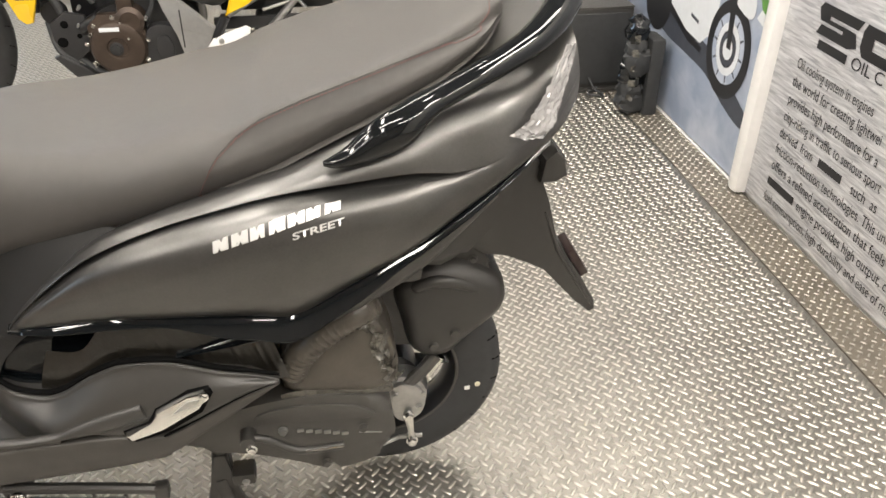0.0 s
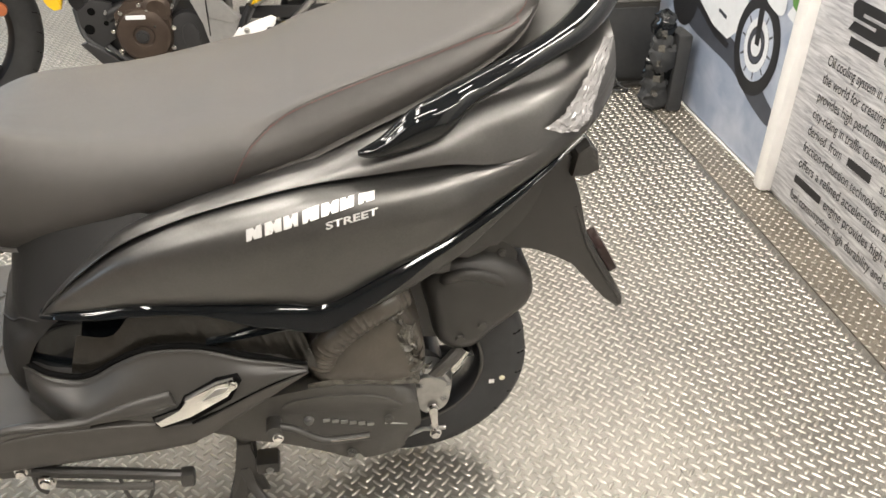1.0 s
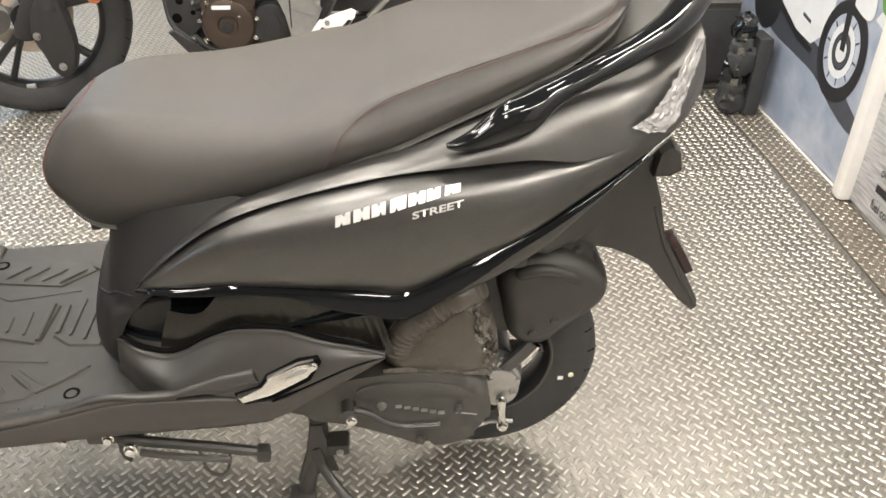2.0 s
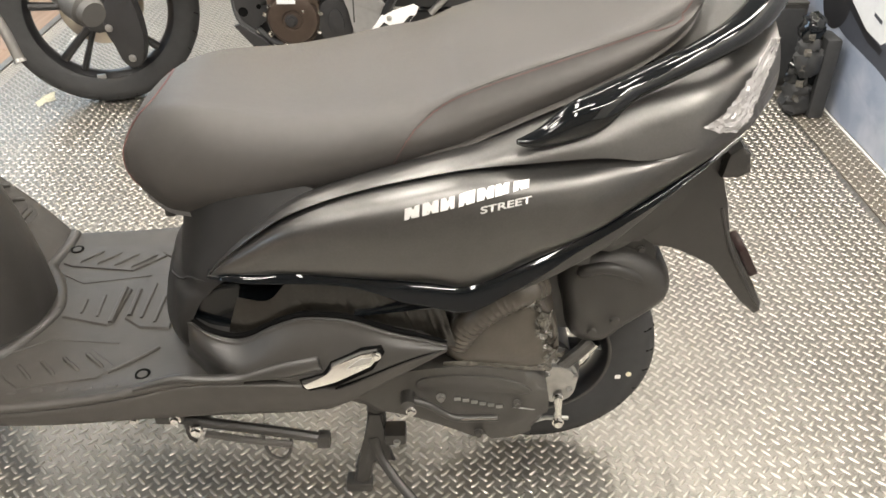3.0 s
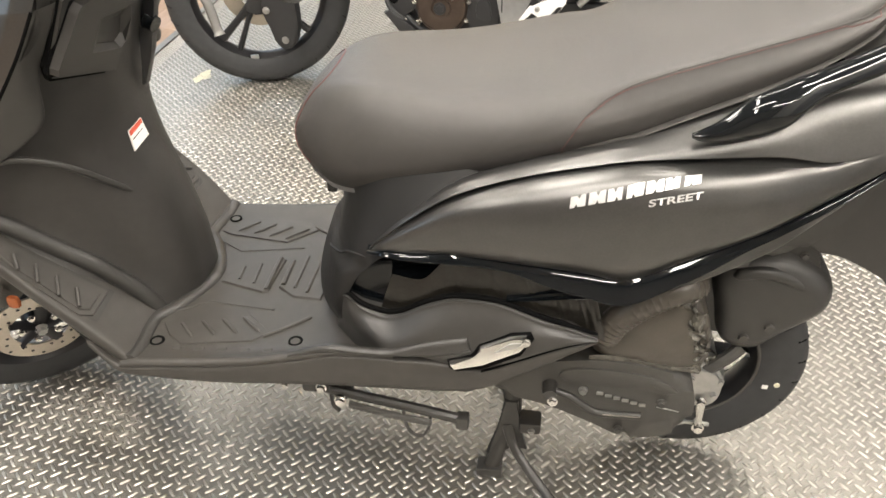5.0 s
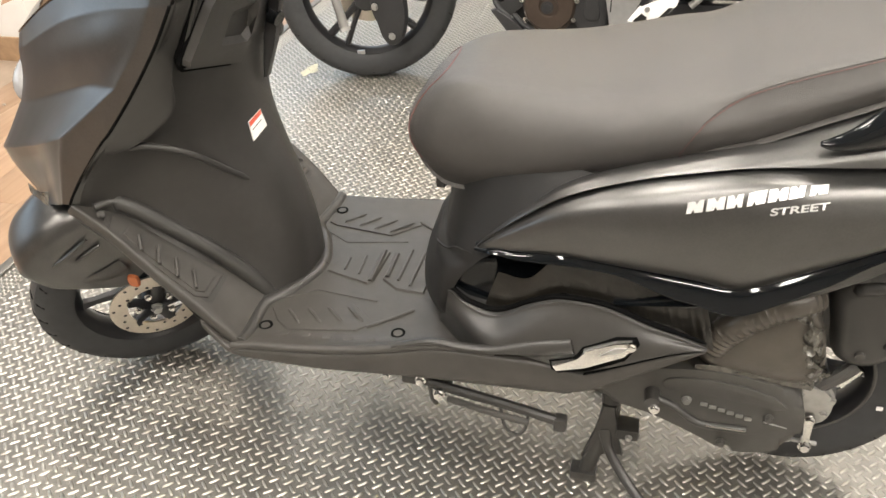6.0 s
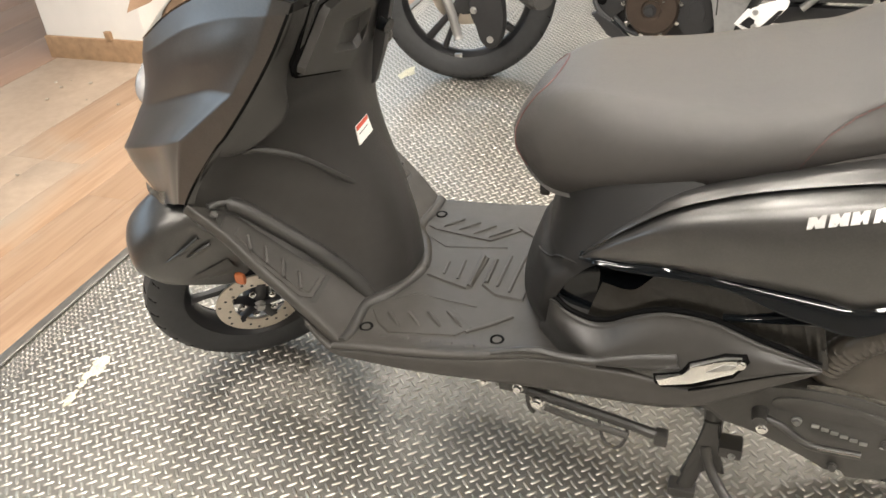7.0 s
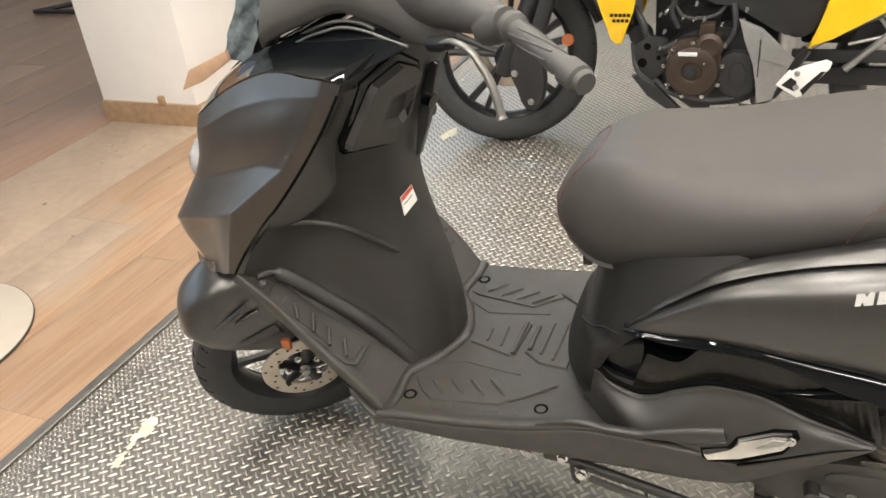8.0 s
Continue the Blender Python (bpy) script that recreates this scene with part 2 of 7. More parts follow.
# ---- the room ----
def plank_material(name, light, dark, dust):
    """Printed oak: long grain along y, each board its own tone, dust lying on part of the floor."""
    m = bpy.data.materials.new(name)
    m.use_nodes = True
    nodes, link = m.node_tree.nodes, m.node_tree.links.new
    b = nodes["Principled BSDF"]
    b.inputs["Roughness"].default_value = 0.42
    co, info = nodes.new("ShaderNodeTexCoord"), nodes.new("ShaderNodeObjectInfo")
    mp = nodes.new("ShaderNodeMapping")
    mp.inputs["Scale"].default_value = (14, 0.9, 14)
    link(co.outputs["Object"], mp.inputs["Vector"])
    off = nodes.new("ShaderNodeVectorMath")
    off.operation = "ADD"
    link(mp.outputs["Vector"], off.inputs[0])
    mul = nodes.new("ShaderNodeMath")
    mul.operation, mul.inputs[1].default_value = "MULTIPLY", 37.0
    link(info.outputs["Random"], mul.inputs[0])
    link(mul.outputs[0], off.inputs[1])
    grain = nodes.new("ShaderNodeTexNoise")
    grain.inputs["Scale"].default_value, grain.inputs["Detail"].default_value, grain.inputs["Distortion"].default_value = 2.2, 8, 1.2
    link(off.outputs[0], grain.inputs["Vector"])
    ramp = nodes.new("ShaderNodeMapRange")
    ramp.inputs["From Min"].default_value, ramp.inputs["From Max"].default_value = 0.32, 0.68
    link(grain.outputs["Fac"], ramp.inputs["Value"])
    mix = nodes.new("ShaderNodeMix")
    mix.data_type = "RGBA"
    mix.inputs[6].default_value, mix.inputs[7].default_value = (*dark, 1), (*light, 1)
    link(ramp.outputs["Result"], mix.inputs["Factor"])
    hsv = nodes.new("ShaderNodeHueSaturation")
    tone = nodes.new("ShaderNodeMapRange")
    tone.inputs["To Min"].default_value, tone.inputs["To Max"].default_value = 0.90, 1.06
    link(info.outputs["Random"], tone.inputs["Value"])
    link(tone.outputs["Result"], hsv.inputs["Value"])
    link(mix.outputs[2], hsv.inputs["Color"])
    # dust: a ragged patch with flecks
    n = nodes.new("ShaderNodeTexNoise")
    n.inputs["Scale"].default_value, n.inputs["Detail"].default_value = 3.0, 7
    link(co.outputs["Object"], n.inputs["Vector"])
    d = nodes.new("ShaderNodeVectorMath")
    d.operation, d.inputs[1].default_value = "DISTANCE", dust
    sq = nodes.new("ShaderNodeMapping")
    sq.inputs["Scale"].default_value = (1.0, 1.35, 1.0)
    link(co.outputs["Object"], sq.inputs["Vector"])
    link(sq.outputs["Vector"], d.inputs[0])
    sub = nodes.new("ShaderNodeMath")
    sub.operation = "MULTIPLY_ADD"
    sub.inputs[1].default_value = 0.8
    link(n.outputs["Fac"], sub.inputs[0])
    link(d.outputs["Value"], sub.inputs[2])
    dm = nodes.new("ShaderNodeMapRange")
    dm.inputs["From Min"].default_value, dm.inputs["From Max"].default_value = 1.05, 0.80
    link(sub.outputs[0], dm.inputs["Value"])
    cap = nodes.new("ShaderNodeMath")
    cap.operation, cap.inputs[1].default_value = "MULTIPLY", 0.8
    link(dm.outputs["Result"], cap.inputs[0])
    mix2 = nodes.new("ShaderNodeMix")
    mix2.data_type = "RGBA"
    mix2.inputs[7].default_value = (0.34, 0.28, 0.215, 1)
    link(cap.outputs[0], mix2.inputs["Factor"])
    link(hsv.outputs["Color"], mix2.inputs[6])
    link(mix2.outputs[2], b.inputs["Base Color"])
    bp = nodes.new("ShaderNodeBump")
    bp.inputs["Strength"].default_value, bp.inputs["Distance"].default_value = 0.15, 0.002
    link(grain.outputs["Fac"], bp.inputs["Height"])
    link(bp.outputs["Normal"], b.inputs["Normal"])
    return m


M_PLANK = plank_material("oak_laminate", (0.37, 0.245, 0.155), (0.27, 0.165, 0.098), (-2.95, 0.62, 0.0))
M_DUSTY = material("dust_covered_board", (0.31, 0.235, 0.172), 0.7, 0, 0.20, 26, 0.3, 60, 0.05)
M_DARKBOARD = plank_material("dark_oak_laminate", (0.300, 0.192, 0.132), (0.250, 0.155, 0.104), (0.0, -12.0, 0.0))
M_DARKWALL = material("brown_wall_paint", (0.16, 0.14, 0.12), 0.7, 0, 0.06, 12, 0.05, 300)
M_JOINT = material("dark_joint", (0.03, 0.026, 0.022), 0.8, 0, 0.2, 60)
M_PILLAR = material("cream_board", (0.80, 0.79, 0.76), 0.55, 0, 0.03, 12, 0.04, 250)
M_SKIRT = material("raw_wood_skirting", (0.36, 0.23, 0.13), 0.65, 0, 0.3, 30, 0.3, 90)
M_ALU = material("white_aluminium", (0.84, 0.83, 0.81), 0.35, 0.1, 0.05, 30)


def tread_bars(name, x0, x1, y0, y1, pitch, dx, dy, parent, size=1.0):
    """Raised bars of a tread plate, alternately at +45 and -45 degrees, as one sheet of relief."""
    base = [(0.0125, 0), (0.0098, 0.0030), (0, 0.0040), (-0.0098, 0.0030), (-0.0125, 0), (-0.0098, -0.0030), (0, -0.0040), (0.0098, -0.0030)]
    low = np.array([(a, b, -0.0004) for a, b in base])
    mid = np.array([(a * 0.88, b * 0.70, 0.0014) for a, b in base])
    top = np.array([(a * 0.62, b * 0.28, 0.0022) for a, b in base])
    shape = np.concatenate([low, mid, top]) * np.array([size, size, 1.0])
    quads = []
    for r in (0, 8):
        quads += [(r + i, r + (i + 1) % 8, r + 8 + (i + 1) % 8, r + 8 + i) for i in range(8)]
    quads += [(16, 17, 18, 23), (23, 18, 19, 22), (22, 19, 20, 21)]
    quads = np.array(quads)
    gx, gy = np.arange(x0 + dx, x1, pitch), np.arange(y0 + dy, y1, pitch)
    spots = []
    for turn_, ox, oy in ((-45, 0, 0), (45, pitch / 2, pitch / 2)):
        c, s = math.cos(radians(turn_)), math.sin(radians(turn_))
        rot = np.array([[c, -s, 0], [s, c, 0], [0, 0, 1]])
        xx, yy = np.meshgrid(gx + ox, gy + oy)
        xx, yy = xx.ravel(), yy.ravel()
        ok = (xx < x1 - 0.004) & (yy < y1 - 0.004)
        centre = np.stack([xx[ok], yy[ok], np.zeros(ok.sum())], 1)
        spots.append((shape @ rot.T)[None] + centre[:, None])
    verts = np.concatenate(spots)
    n = len(verts)
    faces = (quads[None] + (np.arange(n) * 24)[:, None, None]).reshape(-1, 4)
    me = bpy.data.meshes.new(name)
    me.vertices.add(n * 24)
    me.vertices.foreach_set("co", verts.reshape(-1).astype(np.float32))
    me.loops.add(faces.size)
    me.loops.foreach_set("vertex_index", faces.reshape(-1).astype(np.int32))
    me.polygons.add(len(faces))
    me.polygons.foreach_set("loop_start", np.arange(0, faces.size, 4, dtype=np.int32))
    me.update(calc_edges=True)
    me.validate()
    me.shade_smooth()
    me.materials.append(M_BAR)
    ob = new(name, me)
    ob.parent = parent
    return tagged(ob, kind="stuff")


M_BAR = material("steel_tread_bar", (0.455, 0.432, 0.39), 0.36, 1.0, 0.12, 60, 0.05, 400, 0.06)
M_PLATE2 = material("dull_steel_plate", (0.235, 0.224, 0.202), 0.42, 0.78, 0.22, 25, 0.2, 300, 0.10)
PITCH = 0.0286
floor = solo("floor", box((-7, -4, -0.20), (1.40, 5, -0.055)), M_JOINT, "hidden concrete slab under the display platform", "floor", kind="structure")
for k, (x0, x1, y0, y1, b0, b1, dx, dy) in enumerate(((-1.85, 0.5195, -4, 5, -2.60, 3.3, 0.004, 0.006), (0.5205, 1.0985, -4, 1.086, -2.60, 1.085, 0.004, 0.014), (0.5205, 1.0985, 1.087, 5, 1.088, 3.0, 0.012, 0.004))):
    p = part("plate", box((x0, y0, -0.05), (x1, y1, 0.0)), M_PLATE2, floor)
    tread_bars("tread_bars", x0, x1, b0, b1, PITCH, dx, dy, p)
M_PLATE3 = material("worn_brown_plate", (0.20, 0.178, 0.145), 0.48, 0.6, 0.25, 30, 0.2, 300)
part("plate", box((1.1015, -4, -0.05), (1.236, 5, 0.002)), M_PLATE3, floor, "worn edge strip")
ledge = tread_bars("tread_bars", 1.104, 1.236, -0.75, 2.4, PITCH, 0.004, 0.020, floor, 0.6)
ledge.location.z = 0.002
# folded rim of the platform towards the wooden floor
bm = prism([(-1.851, -0.003), (-1.945, -0.013), (-1.945, -0.05), (-1.851, -0.05)], -4, 5)
rim = part("platform_rim", bm, M_PLATE2, floor, "folded tread plate rim")
strip = tread_bars("tread_bars", -1.943, -1.855, -0.75, 3.3, PITCH * 0.56, 0.006, 0.006, rim, 0.5)
strip.matrix_local = Matrix.Translation((-1.851, 0, -0.0030)) @ Matrix.Rotation(radians(-6.1), 4, "Y") @ Matrix.Translation((1.851, 0, 0))
part("edge_bead", tube([(-1.945, -4, -0.009), (-1.945, 5, -0.009)], 0.0035, 8), M_PLATE2, rim, "dull metal bead")
part("edge_flat", box((-1.985, -4, -0.05), (-1.948, 5, -0.014), 0.002), M_PLATE2, rim)

wood = solo("wooden_floor", box((-7, -4, -0.055), (-1.99, 5, -0.030)), M_JOINT, "underlay beneath oak laminate boards", "floor", kind="structure")
random.seed(3)
row, x = 0, -1.988
while x > -3.42:
    x0 = x - 0.1744 if row < 5 else -3.42
    y = -5.06 - (row * 0.47) % 1.2
    if row in (3, 4):
        y = 0.745 - 5 * 1.22
    if row >= 5:
        part("dusty_board", box((x0 + 0.0012, -4.0, -0.029), (x - 0.0012, 5.0, -0.018), 0.0012), M_DUSTY, wood, "dust-covered board")
        y = 9.0
    while y < 4.9:
        if y < -5.2:
            y += 1.22
            continue
        part("plank", box((x0 + 0.0004, max(y, -4.0) + 0.0004, -0.029), (x - 0.0004, min(y + 1.2196, 5.0), -0.018), 0.0007), M_DUSTY if row >= 3 and y < 0.70 else M_PLANK, wood)
        y += 1.22
    x, row = x0, row + 1
random.seed(17)
for k in range(12):
    x1 = -3.423 - 0.2985 * k
    cut = random.uniform(-3.0, 4.0)
    for y0, y1 in ((-4, cut - 0.0008), (cut + 0.0008, 5)):
        part("dark_board", box((x1 - 0.2970, y0, -0.029), (x1, y1, -0.018), 0.0008), M_DARKBOARD, wood)

wall = solo("wall_east", box((1.252, -4, -0.05), (1.40, 5, 2.9)), M_WALL, "cream painted showroom wall", "wall", kind="structure")
bm = box((-7, 5, -0.05), (-5.7, 5.15, 2.9))
add_box(bm, (-2.1, 5, -0.05), (1.40, 5.15, 2.9))
add_box(bm, (-5.7, 5, 2.55), (-2.1, 5.15, 2.9))
add_box(bm, (-5.7, 5, -0.05), (-2.1, 5.15, 1.60))
solo("wall_north", bm, M_WALL, "cream painted showroom wall with a high window opening", "wall", kind="structure")
solo("wall_south", box((-7, -4.15, -0.05), (1.40, -4, 2.9)), M_DARKWALL, "brown painted showroom wall", "wall", kind="structure")
bm = box((-7.15, -4, -0.05), (-7, 5, 1.60))
add_box(bm, (-7.15, -4, 2.65), (-7, 5, 2.9))
solo("wall_west", bm, M_WALL, "shop front wall with a high wide opening", "wall", kind="structure")
# out of view; kept grey so that gloss parts reflect it dark
solo("ceiling", box((-7.15, -4.15, CEILING), (1.40, 5.15, CEILING + 0.1)), M_CEIL, "grey painted showroom ceiling", "ceiling", kind="structure")

# ceiling lights
M_TUBE = bpy.data.materials.new("lit_diffuser")
M_TUBE.use_nodes = True
M_TUBE.node_tree.nodes["Principled BSDF"].inputs["Emission Color"].default_value = (1.0, 0.93, 0.84, 1)
M_TUBE.node_tree.nodes["Principled BSDF"].inputs["Emission Strength"].default_value = 14.0
for k, (lx, ly, spin, power) in enumerate(LAMPS):
    spot = Matrix.Translation((lx, ly, CEILING)) @ Matrix.Rotation(radians(spin), 4, "Z")
    if k == 0:
        lamp0 = thing("ceiling_light", "white linear ceiling light with a lit diffuser", "ceiling light", "ceiling lights", spot)
        part("housing", box((-0.60, -0.10, -0.045), (0.60, 0.10, 0.0), 0.006), M_ALU, lamp0)
        part("diffuser", box((-0.575, -0.085, -0.052), (0.575, 0.085, -0.0455), 0.002), M_TUBE, lamp0)
    else:
        copy_thing(lamp0, spot)

# pillar with a broken skirting
pillar = solo("pillar", box((-3.445, 1.640, 0.085), (-2.872, 2.25, CEILING), 0.003), M_PILLAR, "square pillar clad in cream board", "pillar", kind="structure")
part("skirting", box((-3.452, 1.628, -0.020), (-2.864, 2.26, 0.088), 0.004), M_SKIRT, pillar, "raw wooden skirting board")
part("skirting_chip", box((-3.085, 1.620, 0.085), (-3.055, 1.640, 0.125), 0.002), M_SKIRT, pillar)

M_BASE = material("beige_metal_paint", (0.40, 0.355, 0.295), 0.5, 0, 0.06, 20)
base = thing("round_base", "beige round metal base lying on the wooden floor", "display base", m=Matrix.Translation((-2.672, -0.06, -0.018)))
part("plate", lathe([(0.0, 0.0), (0.0, 0.352), (0.010, 0.352), (0.014, 0.346), (0.014, 0.0)], 72, "z"), M_BASE, base)
part("edge_band", lathe([(0.001, 0.3525), (0.010, 0.3535), (0.001, 0.3545)], 72, "z", closed=True), M_GREY, base, "dark edge band")
M_FRAME = material("black_steel_tube", (0.02, 0.02, 0.02), 0.4, 0.3, 0.1, 60)
rack = thing("low_rack", "low black steel tube rack on the floor", "rack", m=Matrix.Translation((-5.55, 3.50, -0.018)))
part("rail", tube([(-0.35, -0.02, 0.025), (0.35, -0.02, 0.025)], 0.018, 8), M_FRAME, rack)
part("rail", tube([(-0.35, 0.0, 0.02), (-0.05, 0.42, 0.02)], 0.018, 8), M_FRAME, rack)

random.seed(8)
M_CRUMB = material("plaster_crumb", (0.36, 0.31, 0.25), 0.9, 0, 0.3, 90, 0.4, 300)
for k in range(26):
    cx, cy = random.uniform(-3.30, -2.55), random.uniform(0.10, 1.45)
    r = random.choice((0.003, 0.004, 0.005, 0.009))
    crumb = ball((0, 0, 0), r, None, 6, 4, (1.0, random.uniform(0.6, 1.4), 0.5))
    for v in crumb.verts:
        v.co *= random.uniform(0.75, 1.2)
    ob = solo("plaster_crumb", crumb, M_CRUMB, "pale plaster crumb on the dusty boards", "debris", "crumbs on the boards")
    ob.location = (cx, cy, -0.018 + 0.4 * r)

# paint scraps on the plate
M_TAPE = material("pale_yellow_tape", (0.60, 0.57, 0.42), 0.7, 0, 0.35, 220, 0.2, 300)
def tape_mark(name, pts, seed, label):
    random.seed(seed)
    bm = bmesh.new()
    for x, y, r in pts:
        n = 9
        vs = [bm.verts.new((x + r * random.uniform(0.55, 1.25) * math.cos(2 * math.pi * k / n) * 0.7, y + r * random.uniform(0.55, 1.3) * math.sin(2 * math.pi * k / n), 0.0026 + 0.0002 * random.random())) for k in range(n)]
        bm.faces.new(vs)
    return solo(name, bm, M_TAPE, label, "tape remnant")
tape_mark("tape_remnant", [(-1.690, -0.125, 0.026), (-1.682, -0.150, 0.028), (-1.690, -0.178, 0.018), (-1.682, -0.205, 0.014), (-1.678, -0.228, 0.010), (-1.676, -0.255, 0.020)], 2, "torn pale yellow tape stuck to the tread plate")
tape_mark("tape_remnant", [(-1.636, 1.725, 0.034), (-1.620, 1.690, 0.026), (-1.650, 1.670, 0.030), (-1.640, 1.640, 0.018)], 4, "worn whitish tape stuck to the tread plate")

# ---- posters along the wall ----
def poster_paint(name, a, b_, stretch, scale=6.0, rough=0.45):
    m = bpy.data.materials.new(name)
    m.use_nodes = True
    nodes, link = m.node_tree.nodes, m.node_tree.links.new
    bs = nodes["Principled BSDF"]
    bs.inputs["Roughness"].default_value = rough
    co, mp, n = nodes.new("ShaderNodeTexCoord"), nodes.new("ShaderNodeMapping"), nodes.new("ShaderNodeTexNoise")
    mp.inputs["Scale"].default_value = stretch
    n.inputs["Scale"].default_value, n.inputs["Detail"].default_value, n.inputs["Distortion"].default_value = scale, 5, 0.6
    link(co.outputs["Object"], mp.inputs["Vector"]), link(mp.outputs["Vector"], n.inputs["Vector"])
    r = nodes.new("ShaderNodeMapRange")
    r.inputs["From Min"].default_value, r.inputs["From Max"].default_value = 0.33, 0.67
    link(n.outputs["Fac"], r.inputs["Value"])
    mix = nodes.new("ShaderNodeMix")
    mix.data_type = "RGBA"
    mix.inputs[6].default_value, mix.inputs[7].default_value = (*a, 1), (*b_, 1)
    link(r.outputs["Result"], mix.inputs["Factor"]), link(mix.outputs[2], bs.inputs["Base Color"])
    return m


M_SILVER = poster_paint("brushed_silver_print", (0.30, 0.30, 0.32), (0.62, 0.62, 0.63), (1, 3, 34), 4.0)
M_BLUEGREY = poster_paint("blue_grey_print", (0.27, 0.32, 0.42), (0.46, 0.50, 0.58), (1, 2, 3), 3.0)
M_INK = material("black_ink", (0.012, 0.012, 0.014), 0.45, 0, 0.05, 30)
M_GREEN = material("green_print", (0.10, 0.26, 0.05), 0.45, 0, 0.4, 60)
M_PALE = material("pale_print", (0.66, 0.68, 0.70), 0.45, 0, 0.06, 40)
ON_WALL = Matrix(((0, 0, -1, 0), (-1, 0, 0, 0), (0, 1, 0, 0), (0, 0, 0, 1)))


def writing(text, size, width, where, mat, parent, name="lettering", bold=0.0):
    cu = bpy.data.curves.new(name, "FONT")
    cu.body, cu.size, cu.offset = text, size, bold
    tmp = bpy.data.objects.new(name, cu)
    scene.collection.objects.link(tmp)
    bpy.context.view_layer.update()
    me = bpy.data.meshes.new_from_object(tmp.evaluated_get(bpy.context.evaluated_depsgraph_get()))
    bpy.data.objects.remove(tmp)
    xs = [v.co.x for v in me.vertices]
    k = width / (max(xs) - min(xs)) if width else 1.0
    me.transform(Matrix.Diagonal((k, 1, 1, 1)))
    me.materials.append(mat)
    ob = new(name, me)
    ob.parent = parent
    ob.matrix_local = where
    return tagged(ob, kind="stuff")


def on_poster(u, z, lift=0.0):
    return Matrix.Translation((1.2345 - lift, u, z)) @ ON_WALL


def flat_shape(outline, lift, mat, parent, name):
    """A printed shape on the poster: (y, z) outline."""
    bm = bmesh.new()
    bm.faces.new([bm.verts.new((1.2345 - lift, y, z)) for y, z in outline])
    return part(name, bm, mat, parent)


text_board = thing("text_poster", "silver display board with black explanatory text", "poster")
part("board", box((1.236, -1.6, 0.012), (1.251, 0.884, 1.9), 0.001), M_SILVER, text_board)
LINES = [("Oil cooling system in engines", 0.335, 0.0), ("the world for creating lightwei", 0.390, 0.0), ("provides high performance for a", 0.400, 0.0), ("city-riding in traffic to serious sport", 0.437, 0.0), ("derived  from", 0.165, 0.0),
         ("friction-reduction technologies. This uni", 0.510, 0.0), ("offers a refined acceleration that feels", 0.525, 0.0), ("engine provides high output, co", 0.420, 0.155), ("fuel consumption, high durability and ease of ma", 0.590, 0.0)]
for k, (t, w, indent) in enumerate(LINES):
    writing(t, 0.042, w, on_poster(0.778 - indent, 0.452 - 0.0512 * k + 0.004, 0.0006), M_INK, text_board)
writing("such  as", 0.042, 0.105, on_poster(0.778 - 0.34, 0.452 - 0.0512 * 4 + 0.004, 0.0006), M_INK, text_board)
flat_shape([(0.583, 0.252), (0.480, 0.252), (0.480, 0.276), (0.583, 0.276)], 0.0006, M_INK, text_board, "name_bar")
flat_shape([(0.778, 0.098), (0.640, 0.098), (0.640, 0.122), (0.778, 0.122)], 0.0006, M_INK, text_board, "name_bar")
flat_shape([(0.715, 0.532), (0.590, 0.532), (0.590, 0.556), (0.715, 0.556)], 0.0006, M_INK, text_board, "name_bar")
writing("OIL C", 0.044, 0.125, on_poster(0.570, 0.532, 0.0006), M_INK, text_board)
flat_shape([(0.728, 0.648), (0.560, 0.648), (0.575, 0.622), (0.690, 0.622), (0.690, 0.613), (0.580, 0.613), (0.566, 0.580), (0.600, 0.568), (0.735, 0.568), (0.720, 0.594), (0.630, 0.594), (0.630, 0.602), (0.728, 0.602), (0.742, 0.630)], 0.0006, M_INK, text_board, "emblem")
flat_shape([(0.545, 0.648), (0.40, 0.648), (0.40, 0.622), (0.510, 0.622), (0.510, 0.594), (0.40, 0.594), (0.40, 0.568), (0.540, 0.568), (0.555, 0.590), (0.555, 0.630)], 0.0006, M_INK, text_board, "emblem")

picture = thing("picture_poster", "blue-grey display board with a printed scooter", "poster")
part("board", box((1.236, 0.935, 0.012), (1.251, 2.30, 1.9), 0.001), M_BLUEGREY, picture)


def ring_shape(cy, cz, ry, rz, lift, mat, name, inner=0.0):
    bm = bmesh.new()
    n = 40
    if inner:
        a = [bm.verts.new((1.2345 - lift, cy + ry * math.cos(2 * math.pi * k / n), cz + rz * math.sin(2 * math.pi * k / n))) for k in range(n)]
        b = [bm.verts.new((1.2345 - lift, cy + ry * inner * math.cos(2 * math.pi * k / n), cz + rz * inner * math.sin(2 * math.pi * k / n))) for k in range(n)]
        for k in range(n):
            bm.faces.new((a[k], a[(k + 1) % n], b[(k + 1) % n], b[k]))
    else:
        bm.faces.new([bm.verts.new((1.2345 - lift, cy + ry * math.cos(2 * math.pi * k / n), cz + rz * math.sin(2 * math.pi * k / n))) for k in range(n)])
    return part(name, bm, mat, picture)


